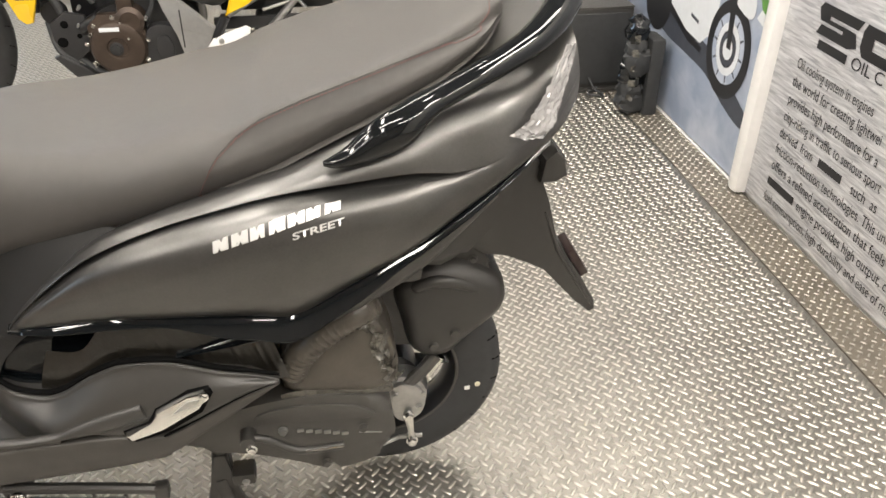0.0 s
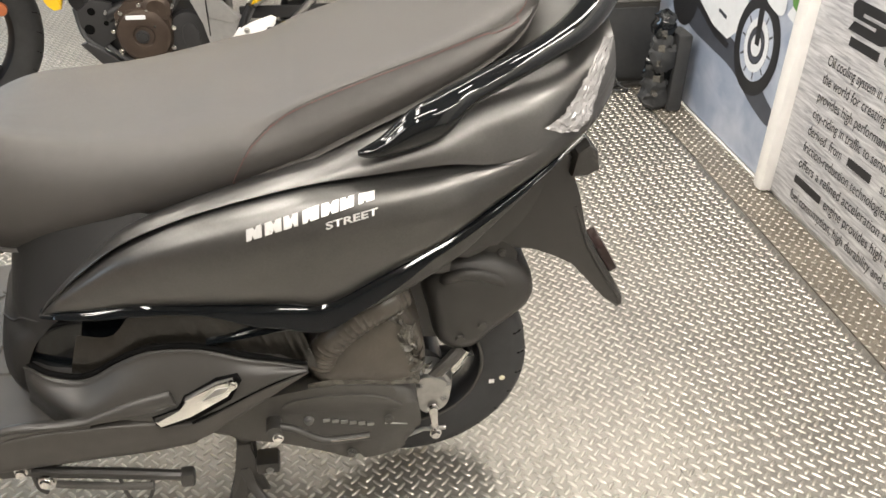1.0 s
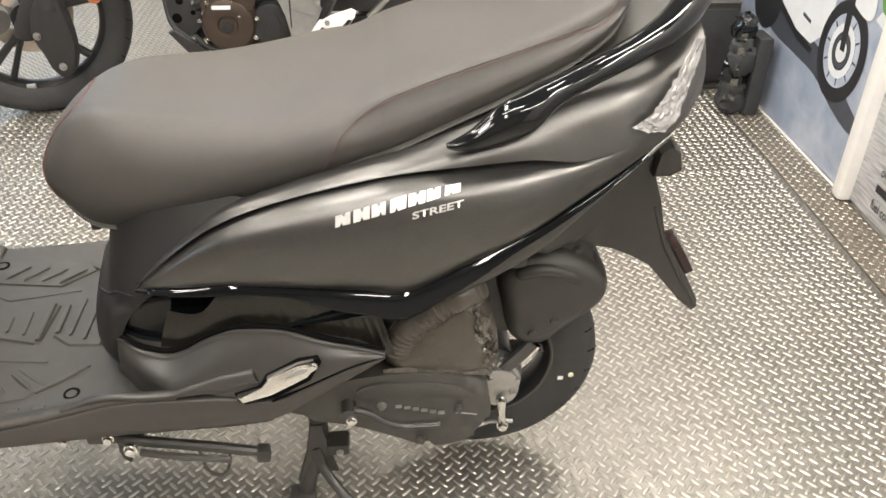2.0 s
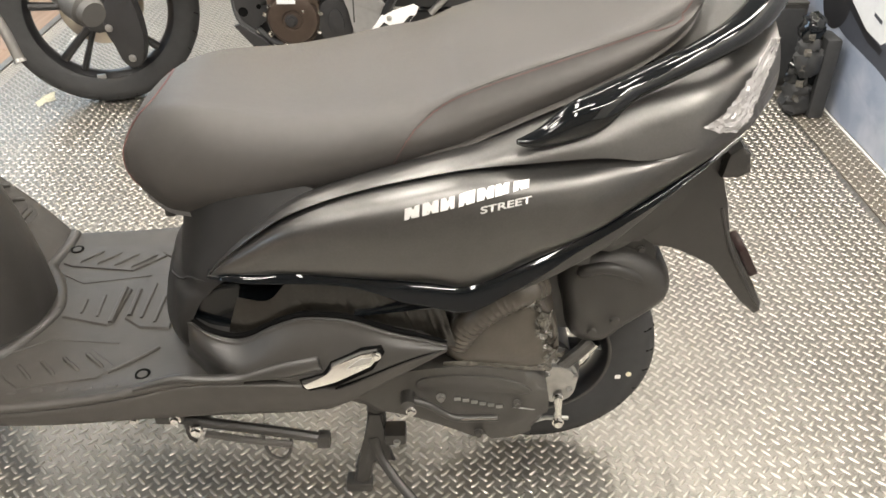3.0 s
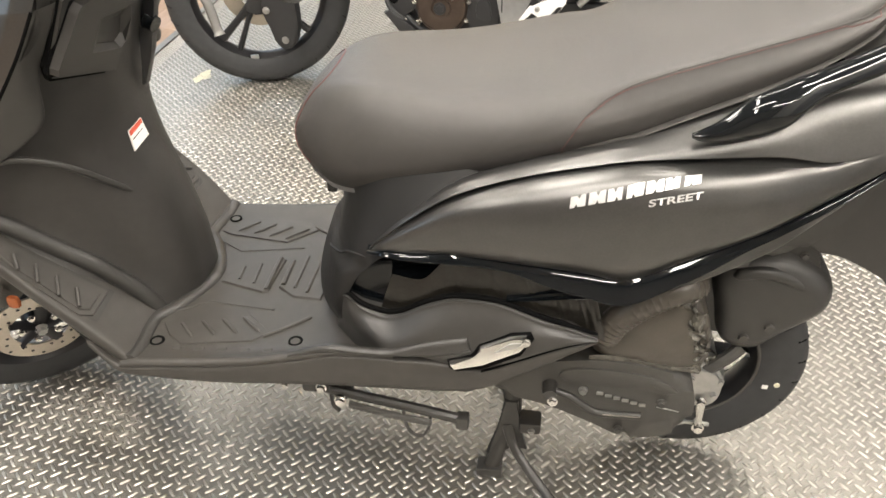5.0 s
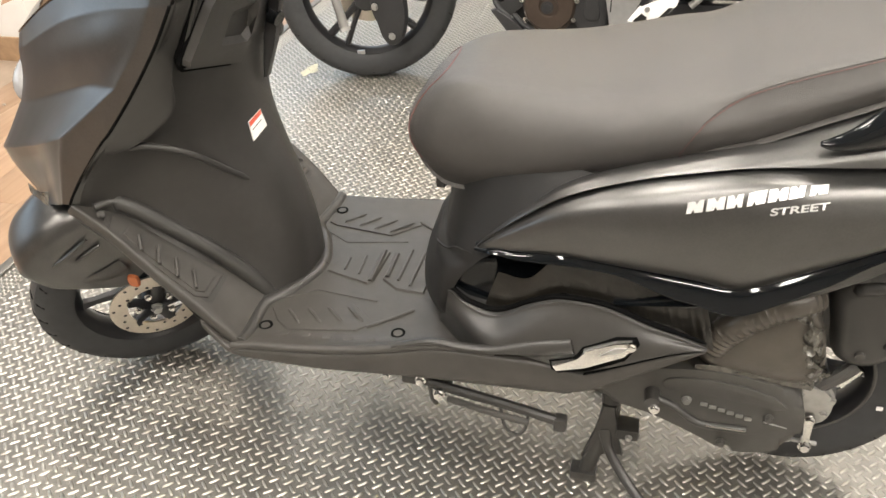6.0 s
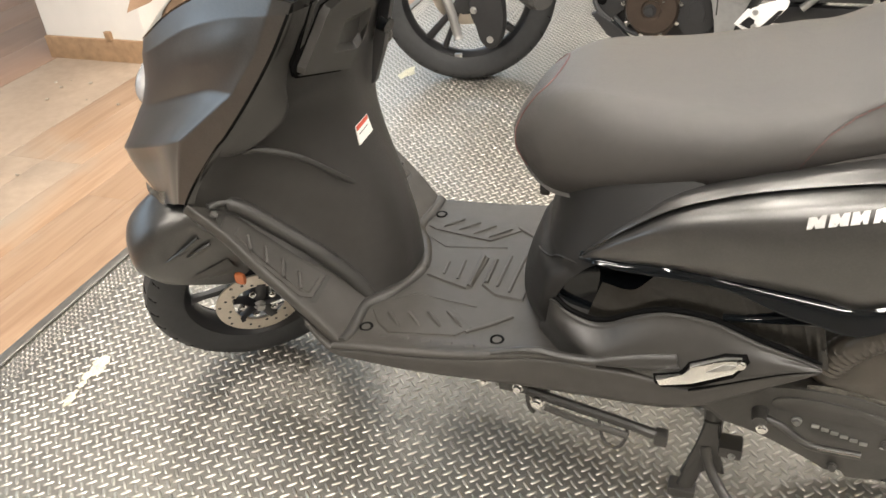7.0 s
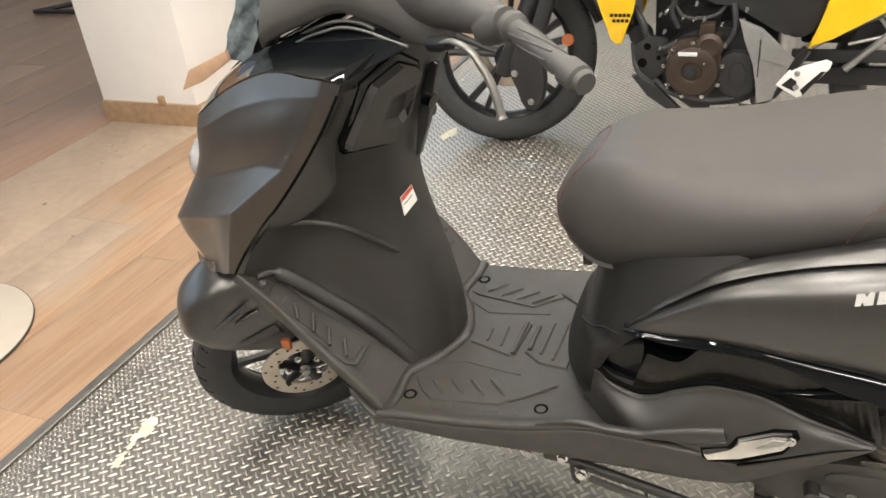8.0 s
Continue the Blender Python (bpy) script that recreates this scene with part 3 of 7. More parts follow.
M_SHADE = material("dark_print", (0.05, 0.055, 0.07), 0.45, 0, 0.2, 30)
flat_shape(curve2([(1.78, 0.34), (1.60, 0.285), (1.42, 0.27), (1.26, 0.255), (1.12, 0.205), (1.00, 0.178), (0.950, 0.190), (0.955, 0.222), (1.04, 0.26), (1.16, 0.32), (1.40, 0.36), (1.70, 0.385)], 4), 0.0004, M_SHADE, picture, "printed_shadow")
ring_shape(1.145, 0.375, 0.135, 0.155, 0.0010, M_INK, "printed_tyre")
ring_shape(1.145, 0.378, 0.098, 0.112, 0.0014, M_BLUEGREY, "printed_spokes", 0.75)
ring_shape(1.145, 0.378, 0.072, 0.084, 0.0016, M_PALE, "printed_rim", 0.70)
ring_shape(1.145, 0.378, 0.030, 0.034, 0.0018, M_PALE, "printed_hub")
for k in range(10):
    a = 2 * math.pi * k / 10 + 0.1
    ca, sa = math.cos(a), math.sin(a)
    flat_shape([(1.145 + 0.034 * ca - 0.006 * sa, 0.378 + 0.038 * sa + 0.006 * ca), (1.145 + 0.034 * ca + 0.006 * sa, 0.378 + 0.038 * sa - 0.006 * ca), (1.145 + 0.094 * ca + 0.003 * sa, 0.378 + 0.107 * sa - 0.003 * ca), (1.145 + 0.094 * ca - 0.003 * sa, 0.378 + 0.107 * sa + 0.003 * ca)], 0.0015, M_SHADE, picture, "printed_spoke")
ring_shape(1.145, 0.378, 0.046, 0.052, 0.0017, M_SHADE, "printed_disc", 0.72)
ring_shape(1.690, 0.385, 0.110, 0.115, 0.0010, M_INK, "printed_tyre")
flat_shape([(1.60, 0.40), (1.44, 0.345), (1.33, 0.335), (1.25, 0.40), (1.24, 0.62), (1.60, 0.62)], 0.0008, M_PALE, picture, "printed_body")
flat_shape([(1.60, 0.375), (1.42, 0.315), (1.32, 0.305), (1.31, 0.325), (1.44, 0.345), (1.60, 0.405)], 0.0012, M_INK, picture, "printed_underside")
flat_shape([(1.42, 0.40), (1.36, 0.39), (1.36, 0.402), (1.42, 0.412)], 0.0014, M_SHADE, picture, "name_bar")
flat_shape([(1.19, 0.62), (1.155, 0.38), (1.128, 0.38), (1.15, 0.62)], 0.0022, M_INK, picture, "printed_fork")
flat_shape(curve2([(1.22, 0.60), (1.16, 0.53), (1.06, 0.50), (1.03, 0.53), (1.06, 0.60), (1.15, 0.66)], 3), 0.0020, M_PALE, picture, "printed_mudguard")
flat_shape([(1.00, 0.545), (0.945, 0.525), (0.94, 0.80), (1.05, 0.80), (1.05, 0.62)], 0.0008, M_GREEN, picture, "printed_foliage")
flat_shape([(1.02, 0.515), (0.94, 0.490), (0.94, 0.522), (1.00, 0.545)], 0.0010, M_PALE, picture, "printed_kerb")
post = thing("board_post", "white aluminium post between the display boards", "post")
part("profile", box((1.200, 0.880, 0.004), (1.252, 0.934, 2.0), 0.016), M_ALU, post)
trim = tagged(new("trim", finish(box((1.228, 0.935, 0.003), (1.2345, 2.30, 0.010), 0.002), "trim", M_ALU)), "thin white strip along the board foot", "trim", kind="structure")

# black cabinet and a wrapped bundle in the corner
cab = thing("speaker_cabinet", "black loudspeaker cabinet standing on the tread plate", "loudspeaker", m=Matrix.Translation((1.04, 1.90, 0.002)))
part("body", box((-0.15, -0.13, 0.012), (0.14, 0.20, 0.325), 0.008), M_BLACK, cab)
part("front_grille", box((-0.135, -0.138, 0.03), (0.125, -0.128, 0.31), 0.004), M_RUBBER, cab)
part("top_panel", box((-0.15, -0.13, 0.325), (0.14, 0.20, 0.332), 0.003), M_GREY, cab)
part("foot_board", box((-0.17, -0.15, 0.0), (0.19, 0.20, 0.014), 0.003), M_BLACK, cab)
part("cable", tube(smooth_path([(-0.02, -0.14, 0.06), (0.0, -0.17, 0.02), (0.03, -0.19, 0.006), (0.0, -0.20, 0.006), (-0.03, -0.17, 0.006), (0.02, -0.15, 0.02)], 5), 0.004, 8), M_RUBBER, cab, "thin black cable")
random.seed(11)
bun = thing("wrapped_bundle", "black parts bundle in shiny wrap leaning by the board", "parts bundle", m=Matrix.Translation((1.115, 1.545, 0.002)))
for i in range(6):
    z = 0.045 + 0.052 * i
    bm = ball((random.uniform(-0.02, 0.02), random.uniform(-0.015, 0.015), z), 0.050, None, 14, 10, (random.uniform(0.8, 1.25), 0.9, random.uniform(1.0, 1.3)))
    for v in bm.verts:
        v.co += Vector((random.uniform(-1, 1), random.uniform(-1, 1), random.uniform(-1, 1))) * 0.009
    for v in bm.verts:
        v.co.z = max(v.co.z, 0.001)
    part("wrapped_part", bm, M_GLOSS if i in (2, 5) else M_RUBBER, bun, smooth=40)
part("flat_case", box((0.03, -0.05, 0.0), (0.085, 0.06, 0.29), 0.012), M_RUBBER, bun)
for i in range(5):
    rows = [[(-0.045 + 0.012 * a + random.uniform(-0.004, 0.004), -0.050 - random.uniform(0, 0.01), 0.07 + 0.055 * i + 0.012 * b + random.uniform(-0.003, 0.003)) for a in range(3)] for b in range(3)]
    part("wrap_scrap", grid(rows, 2, 2), M_WRAP, bun, smooth=15)
scooter = thing("scooter", "matt black scooter on its centre stand, unregistered, partly in film", "scooter")

# seat: x, bottom (z, half width), side (z, half width), top edge (z, half width), crown z
SEAT = [
    (-0.664, 0.664, 0.030, 0.682, 0.045, 0.694, 0.030, 0.698), (-0.650, 0.645, 0.060, 0.684, 0.088, 0.714, 0.056, 0.722), (-0.625, 0.628, 0.086, 0.690, 0.115, 0.744, 0.075, 0.755),
    (-0.590, 0.615, 0.108, 0.695, 0.138, 0.768, 0.093, 0.780), (-0.545, 0.618, 0.125, 0.700, 0.155, 0.780, 0.112, 0.791), (-0.500, 0.630, 0.138, 0.704, 0.168, 0.780, 0.128, 0.791),
    (-0.420, 0.655, 0.161, 0.724, 0.187, 0.780, 0.145, 0.791), (-0.340, 0.695, 0.185, 0.745, 0.199, 0.790, 0.155, 0.802),
    (-0.260, 0.725, 0.189, 0.764, 0.199, 0.806, 0.160, 0.823), (-0.210, 0.744, 0.189, 0.778, 0.196, 0.812, 0.160, 0.834),
    (-0.172, 0.757, 0.188, 0.788, 0.194, 0.827, 0.159, 0.847), (-0.152, 0.764, 0.188, 0.796, 0.193, 0.836, 0.158, 0.854), (-0.080, 0.795, 0.182, 0.822, 0.186, 0.860, 0.152, 0.873),
    (0.000, 0.828, 0.172, 0.852, 0.175, 0.884, 0.143, 0.894),
]
SEAT_TAIL = [(0.080, 0.862, 0.152, 0.882, 0.156, 0.910, 0.122, 0.918), (0.140, 0.889, 0.115, 0.905, 0.120, 0.925, 0.085, 0.931), (0.178, 0.905, 0.050, 0.915, 0.056, 0.925, 0.040, 0.929)]


def seat_rings():
    rings = []
    for x, zb, wb, zs, ws, zt, wt, zc in SEAT + SEAT_TAIL:
        b = min(1.0, max(0.0, (x + 0.26) / 0.07))
        fold = (wt + (ws - wt) * 0.45, zt - 0.003)
        soft = [(wt + (ws - wt) * 0.72, zs + (zt - zs) * 0.62), (wt, zt), (wt * 0.80, zt + 0.4 * (zc - zt))]
        crisp = [(fold[0] + 0.006, fold[1] - 0.012), fold, (fold[0] - 0.018, fold[1] + 0.005)]
        half = [(wb * 0.9, zb - 0.002), (wb, zb + 0.002), (wb + 0.85 * (ws - wb), (zb + zs) / 2), (ws, zs)]
        half += [(p[0] + b * (q[0] - p[0]), p[1] + b * (q[1] - p[1])) for p, q in zip(soft, crisp)] + [(wt * 0.55, zc - (zc - zt) * 0.25), (0, zc)]
        ring = [(x, -w, z) for w, z in half] + [(x, w, z) for w, z in reversed(half[:-1])]
        rings.append(ring)
    cols = [smooth_path(c, 4) for c in zip(*rings)]
    return [smooth_path(r, 2, True) for r in zip(*cols)]


seat = part("seat", loft(seat_rings()), M_SEAT, scooter, "charcoal vinyl dual seat with maroon stitching", smooth=60)

# side panels, from the tip under the seat to the tail: x, then (y, z) of the seat rail, the shoulder above the groove,
# the groove's upper lip, the bulge's upper edge, its widest line and the lower edge
SIDE = [
    (-0.518, -0.202, 0.566, -0.203, 0.565, -0.204, 0.564, -0.205, 0.562, -0.206, 0.560, -0.205, 0.558),
    (-0.492, -0.218, 0.602, -0.220, 0.600, -0.222, 0.598, -0.226, 0.592, -0.229, 0.586, -0.226, 0.578),
    (-0.445, -0.224, 0.649, -0.228, 0.647, -0.232, 0.642, -0.236, 0.632, -0.244, 0.612, -0.232, 0.581),
    (-0.385, -0.205, 0.690, -0.222, 0.692, -0.236, 0.685, -0.242, 0.675, -0.258, 0.640, -0.237, 0.585),
    (-0.300, -0.186, 0.716, -0.214, 0.725, -0.238, 0.719, -0.239, 0.711, -0.272, 0.664, -0.239, 0.580),
    (-0.200, -0.182, 0.746, -0.214, 0.752, -0.239, 0.744, -0.239, 0.736, -0.277, 0.680, -0.240, 0.571),
    (-0.140, -0.182, 0.768, -0.212, 0.767, -0.238, 0.754, -0.238, 0.746, -0.276, 0.688, -0.239, 0.562),
    (-0.060, -0.178, 0.800, -0.208, 0.787, -0.234, 0.760, -0.234, 0.747, -0.268, 0.700, -0.233, 0.602),
    (0.025, -0.165, 0.836, -0.202, 0.806, -0.228, 0.764, -0.229, 0.748, -0.252, 0.708, -0.225, 0.645),
]
SIDE_TAIL = [
    (0.095, -0.150, 0.850, -0.194, 0.820, -0.216, 0.757, -0.218, 0.748, -0.226, 0.722, -0.211, 0.688),
    (0.165, -0.120, 0.858, -0.178, 0.838, -0.204, 0.776, -0.205, 0.766, -0.206, 0.754, -0.193, 0.731),
    (0.235, -0.085, 0.878, -0.140, 0.852, -0.166, 0.812, -0.168, 0.803, -0.169, 0.793, -0.160, 0.770),
    (0.275, -0.055, 0.900, -0.098, 0.876, -0.120, 0.842, -0.122, 0.833, -0.124, 0.820, -0.115, 0.795),
]
for mirror in (True, False):
    rows = []
    for x, *yz in SIDE + SIDE_TAIL:
        rail, crest, lip, edge, wide, hem = [(yz[i], yz[i + 1]) for i in range(0, 12, 2)]
        # depth of the sunk line, dying out at both ends
        deep = min(1.0, max(0.0, (x + 0.50) * 9)) * min(1.0, max(0.0, (0.130 - x) * 12))
        mix = lambda a, b, u, v: (a[0] + u * (b[0] - a[0]), a[1] + v * (b[1] - a[1]))
        prof = [rail, crest, mix(crest, lip, 0.72, 0.55), lip, (lip[0] + 0.002, lip[1] - 0.002), (lip[0] + 0.016 * deep, lip[1] - 0.004 - 0.004 * deep), (edge[0] + 0.004 * deep, edge[1] + 0.001), edge,
                mix(edge, wide, 0.50, 0.14), mix(edge, wide, 0.84, 0.45), wide, mix(wide, hem, 0.10, 0.34), mix(wide, hem, 0.30, 0.64), mix(wide, hem, 0.62, 0.86), hem]
        # towards the tail the bulge fades into one even curve
        keep = min(1.0, max(0.0, (0.175 - x) * 7))
        for k in range(2, 10):
            u = min(1.0, max(0.0, (crest[1] - prof[k][1]) / (crest[1] - wide[1])))
            bow = (1 - u) ** 2 * crest[0] + 2 * u * (1 - u) * (wide[0] - 0.004) + u * u * wide[0]
            prof[k] = (bow + keep * (prof[k][0] - bow), prof[k][1])
        rows.append([(x, y, z) for y, z in prof])
    side_panel = part("side_panel", grid(rows, 5, 3, 0.0, mirror), M_SATIN, scooter, "satin black bulged side panel", smooth=50)

# gloss moulding along the lower edge of the side panel: x, y, upper z, lower z
MOULD = [(-0.522, -0.202, 0.560, 0.557), (-0.498, -0.226, 0.575, 0.571), (-0.480, -0.231, 0.580, 0.573), (-0.447, -0.238, 0.584, 0.575), (-0.390, -0.241, 0.592, 0.578), (-0.340, -0.242, 0.588, 0.576), (-0.297, -0.243, 0.583, 0.570), (-0.240, -0.244, 0.578, 0.553),
         (-0.199, -0.244, 0.574, 0.545), (-0.160, -0.243, 0.570, 0.536), (-0.130, -0.242, 0.576, 0.541), (-0.092, -0.240, 0.592, 0.562), (-0.040, -0.235, 0.616, 0.592), (0.005, -0.229, 0.638, 0.622), (0.050, -0.224, 0.660, 0.649), (0.112, -0.212, 0.696, 0.688),
         (0.171, -0.194, 0.735, 0.728), (0.225, -0.166, 0.766, 0.760)]
UNDER = [(-0.140, 0.530), (-0.110, 0.527), (-0.072, 0.542), (-0.020, 0.564), (0.050, 0.606), (0.090, 0.640), (0.150, 0.690)]
for mirror in (False, True):
    s = -1 if not mirror else 1
    rows = []
    for x, y, zu, zl in MOULD:
        # a sloping face with rounded edges
        h, b = (zu - zl) / 2, 0.55 * (zu - zl) + 0.002
        bead = [(0.010, h + 0.004), (0.001, h), (-0.16 * b, 0.84 * h), (-0.52 * b, 0.22 * h), (-0.84 * b, -0.46 * h), (-b, -0.82 * h), (-0.92 * b, -1.02 * h), (-0.40 * b, -1.10 * h), (0.024, -h - 0.005)]
        rows.append([(x, y + dy, zl + h + dz) for dy, dz in bead])
    mould = part("lower_moulding", grid(rows, 4, 2, 0.0, mirror), M_GLOSS, scooter, "gloss black moulding", smooth=50)
    spur = [(-0.310, 0.509, 0.507), (-0.270, 0.520, 0.513), (-0.225, 0.533, 0.521), (-0.185, 0.544, 0.528), (-0.150, 0.554, 0.536)]
    rows = [[(x, s * 0.214, a + 0.004), (x, s * 0.228, a), (x, s * (0.230 + 0.30 * (a - b)), (a + b) / 2), (x, s * (0.232 + 0.55 * (a - b)), b), (x, s * 0.214, b - 0.004)] for x, a, b in spur]
    part("moulding_spur", grid(rows, 4, 3), M_GLOSS, mould, smooth=60)
    # matt strip under the rear half of the moulding
    rows = []
    for x, z in UNDER:
        k = max(i for i in range(len(MOULD) - 1) if MOULD[i][0] <= x)
        f = (x - MOULD[k][0]) / (MOULD[k + 1][0] - MOULD[k][0])
        y, zl = MOULD[k][1] + f * (MOULD[k + 1][1] - MOULD[k][1]), MOULD[k][3] + f * (MOULD[k + 1][3] - MOULD[k][3])
        rows.append([(x, y + 0.010, zl + 0.004), (x, y + 0.006, zl - 0.004), (x, y + 0.010, (zl + z) / 2), (x, y + 0.018, z), (x, y + 0.040, z - 0.004)])
    part("under_panel", grid(rows, 4, 3, 0.0, mirror), M_BLACK, scooter, "matt black panel under the moulding", smooth=60)
    # gloss pocket at the front of the moulding with a rounded rim
    rows = [[(x, s * y, z) for x, y, z in r] for r in (
        ((-0.520, 0.160, 0.576), (-0.480, 0.184, 0.580), (-0.440, 0.200, 0.584), (-0.370, 0.208, 0.590)), ((-0.540, 0.186, 0.530), (-0.528, 0.176, 0.530), (-0.470, 0.170, 0.530), (-0.380, 0.196, 0.530)),
        ((-0.560, 0.188, 0.488), (-0.545, 0.174, 0.487), (-0.470, 0.168, 0.484), (-0.380, 0.194, 0.490)), ((-0.572, 0.184, 0.442), (-0.548, 0.184, 0.436), (-0.490, 0.186, 0.432), (-0.380, 0.200, 0.450)))]
    pocket = part("corner_moulding", grid(rows, 4, 4), M_GLOSS, scooter, "gloss black corner moulding", smooth=50)
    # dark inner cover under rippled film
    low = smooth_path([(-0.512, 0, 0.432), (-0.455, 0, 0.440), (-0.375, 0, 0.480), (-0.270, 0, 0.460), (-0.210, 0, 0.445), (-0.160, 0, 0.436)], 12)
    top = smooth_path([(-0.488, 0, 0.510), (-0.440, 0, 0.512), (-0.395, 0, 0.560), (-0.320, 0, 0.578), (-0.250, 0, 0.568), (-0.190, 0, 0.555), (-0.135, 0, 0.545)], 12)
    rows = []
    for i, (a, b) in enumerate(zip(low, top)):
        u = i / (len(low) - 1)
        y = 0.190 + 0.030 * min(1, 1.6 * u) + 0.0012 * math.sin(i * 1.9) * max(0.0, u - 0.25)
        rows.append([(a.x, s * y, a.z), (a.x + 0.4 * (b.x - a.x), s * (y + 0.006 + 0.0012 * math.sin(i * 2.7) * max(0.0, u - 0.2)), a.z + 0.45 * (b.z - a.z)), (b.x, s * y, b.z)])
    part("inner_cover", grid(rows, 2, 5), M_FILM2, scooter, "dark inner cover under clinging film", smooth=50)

# column under the seat nose: z, then (x, half width) from the middle to the side
COLUMN = [(0.700, -0.570, 0.060, -0.545, 0.100, -0.485, 0.150, -0.350, 0.196), (0.650, -0.578, 0.060, -0.557, 0.106, -0.503, 0.160, -0.400, 0.216), (0.590, -0.586, 0.060, -0.570, 0.114, -0.527, 0.172, -0.450, 0.222),
          (0.548, -0.594, 0.062, -0.581, 0.120, -0.551, 0.176, -0.505, 0.208), (0.524, -0.599, 0.064, -0.586, 0.124, -0.559, 0.178, -0.526, 0.201), (0.508, -0.612, 0.066, -0.600, 0.128, -0.573, 0.182, -0.540, 0.198), (0.485, -0.621, 0.066, -0.606, 0.130, -0.580, 0.185, -0.553, 0.197),
          (0.455, -0.632, 0.066, -0.613, 0.132, -0.587, 0.185, -0.566, 0.194), (0.425, -0.641, 0.066, -0.619, 0.132, -0.590, 0.180, -0.568, 0.190), (0.400, -0.646, 0.066, -0.620, 0.128, -0.586, 0.171, -0.565, 0.182), (0.375, -0.646, 0.064, -0.616, 0.122, -0.580, 0.160, -0.560, 0.176), (0.345, -0.636, 0.060, -0.604, 0.114, -0.570, 0.150, -0.540, 0.176)]
rows = []
for z, x1, w1, x2, w2, x3, w3, x4, w4 in COLUMN:
    half = [(x4, w4), (x3, w3), (x2, w2), (x1, w1), (x1 - 0.012, 0)]
    rows.append([(x, -w, z) for x, w in half] + [(x, w, z) for x, w in reversed(half[:-1])])
column = part("seat_column", grid(rows, 4, 4), M_COLUMN, scooter, "matt black moulded column", smooth=60)
# ledge where the lower shell of the column begins
for s in (-1, 1):
    ledge = [column.closest_point_on_mesh(Vector((x, s * y, z)))[1] for x, y, z in smooth_path([(-0.606, 0.100, 0.498), (-0.596, 0.130, 0.511), (-0.580, 0.160, 0.527), (-0.558, 0.183, 0.541), (-0.530, 0.202, 0.546)], 3)]
    part("column_ledge", tube([p + Vector((0, 0, -0.001)) for p in ledge], [0.0008] + [0.0022] * (len(ledge) - 2) + [0.0008], 8), M_COLUMN, column, smooth=60)

# floorboard with its edges turned up to a lip and down again: x, middle z, lip z
FLOOR = [(-0.945, 0.336, 0.338), (-0.900, 0.336, 0.346), (-0.800, 0.339, 0.356), (-0.700, 0.344, 0.372), (-0.640, 0.349, 0.388), (-0.560, 0.356, 0.406), (-0.480, 0.365, 0.408)]
rows = []
for x, z, e in FLOOR:
    half = [(0.240, e - 0.014), (0.257, e - 0.012), (0.2612, e - 0.005), (0.258, e + 0.001), (0.250, e + 0.0015), (0.236, z + (e - z) * 0.70), (0.215, z + (e - z) * 0.28), (0.190, z + (e - z) * 0.06), (0.100, z), (0, z)]
    rows.append([(x, -w, zz) for w, zz in half] + [(x, 0.975 * w, z + 0.35 * (zz - z)) for w, zz in reversed(half[:-1])])
floorboard = part("floorboard", grid(rows, 4, 2), M_TREAD, scooter, "black moulded floorboard with raised treads", smooth=60)

# tray that rises from the floorboard to a point at the back: x, then (y, z)
TRAY = [(-0.600, -0.120, 0.352, -0.128, 0.368, -0.134, 0.366, -0.140, 0.354), (-0.580, -0.150, 0.440, -0.178, 0.448, -0.180, 0.412, -0.164, 0.356), (-0.562, -0.162, 0.460, -0.198, 0.468, -0.203, 0.428, -0.186, 0.360),
        (-0.540, -0.160, 0.447, -0.206, 0.456, -0.222, 0.426, -0.210, 0.366), (-0.512, -0.158, 0.440, -0.212, 0.450, -0.240, 0.424, -0.236, 0.384), (-0.490, -0.160, 0.438, -0.216, 0.450, -0.247, 0.427, -0.252, 0.402), (-0.466, -0.165, 0.446, -0.220, 0.460, -0.251, 0.434, -0.256, 0.405),
        (-0.440, -0.170, 0.466, -0.224, 0.478, -0.253, 0.446, -0.257, 0.406), (-0.410, -0.175, 0.482, -0.228, 0.494, -0.255, 0.456, -0.258, 0.400), (-0.380, -0.180, 0.494, -0.231, 0.503, -0.256, 0.460, -0.258, 0.396),
        (-0.320, -0.188, 0.497, -0.236, 0.502, -0.258, 0.458, -0.259, 0.398), (-0.260, -0.204, 0.479, -0.242, 0.484, -0.258, 0.462, -0.259, 0.430), (-0.215, -0.222, 0.471, -0.247, 0.475, -0.257, 0.466, -0.258, 0.452), (-0.174, -0.246, 0.465, -0.253, 0.467, -0.2555, 0.466, -0.256, 0.465)]
# skirt below it: x, y of its face, top, middle, lower bend, hem
SKIRT = [(-0.992, 0.256, 0.385, 0.376, 0.366, 0.358), (-0.966, 0.258, 0.350, 0.342, 0.333, 0.325), (-0.940, 0.259, 0.332, 0.324, 0.314, 0.306), (-0.880, 0.259, 0.338, 0.328, 0.310, 0.298), (-0.780, 0.260, 0.348, 0.332, 0.311, 0.298), (-0.660, 0.261, 0.372, 0.348, 0.322, 0.308), (-0.580, 0.261, 0.394, 0.360, 0.328, 0.312),
         (-0.480, 0.261, 0.398, 0.365, 0.333, 0.317), (-0.400, 0.261, 0.396, 0.366, 0.337, 0.322), (-0.340, 0.260, 0.388, 0.368, 0.349, 0.335), (-0.280, 0.259, 0.420, 0.403, 0.386, 0.376), (-0.225, 0.258, 0.446, 0.435, 0.423, 0.416), (-0.174, 0.255, 0.464, 0.461, 0.457, 0.454)]
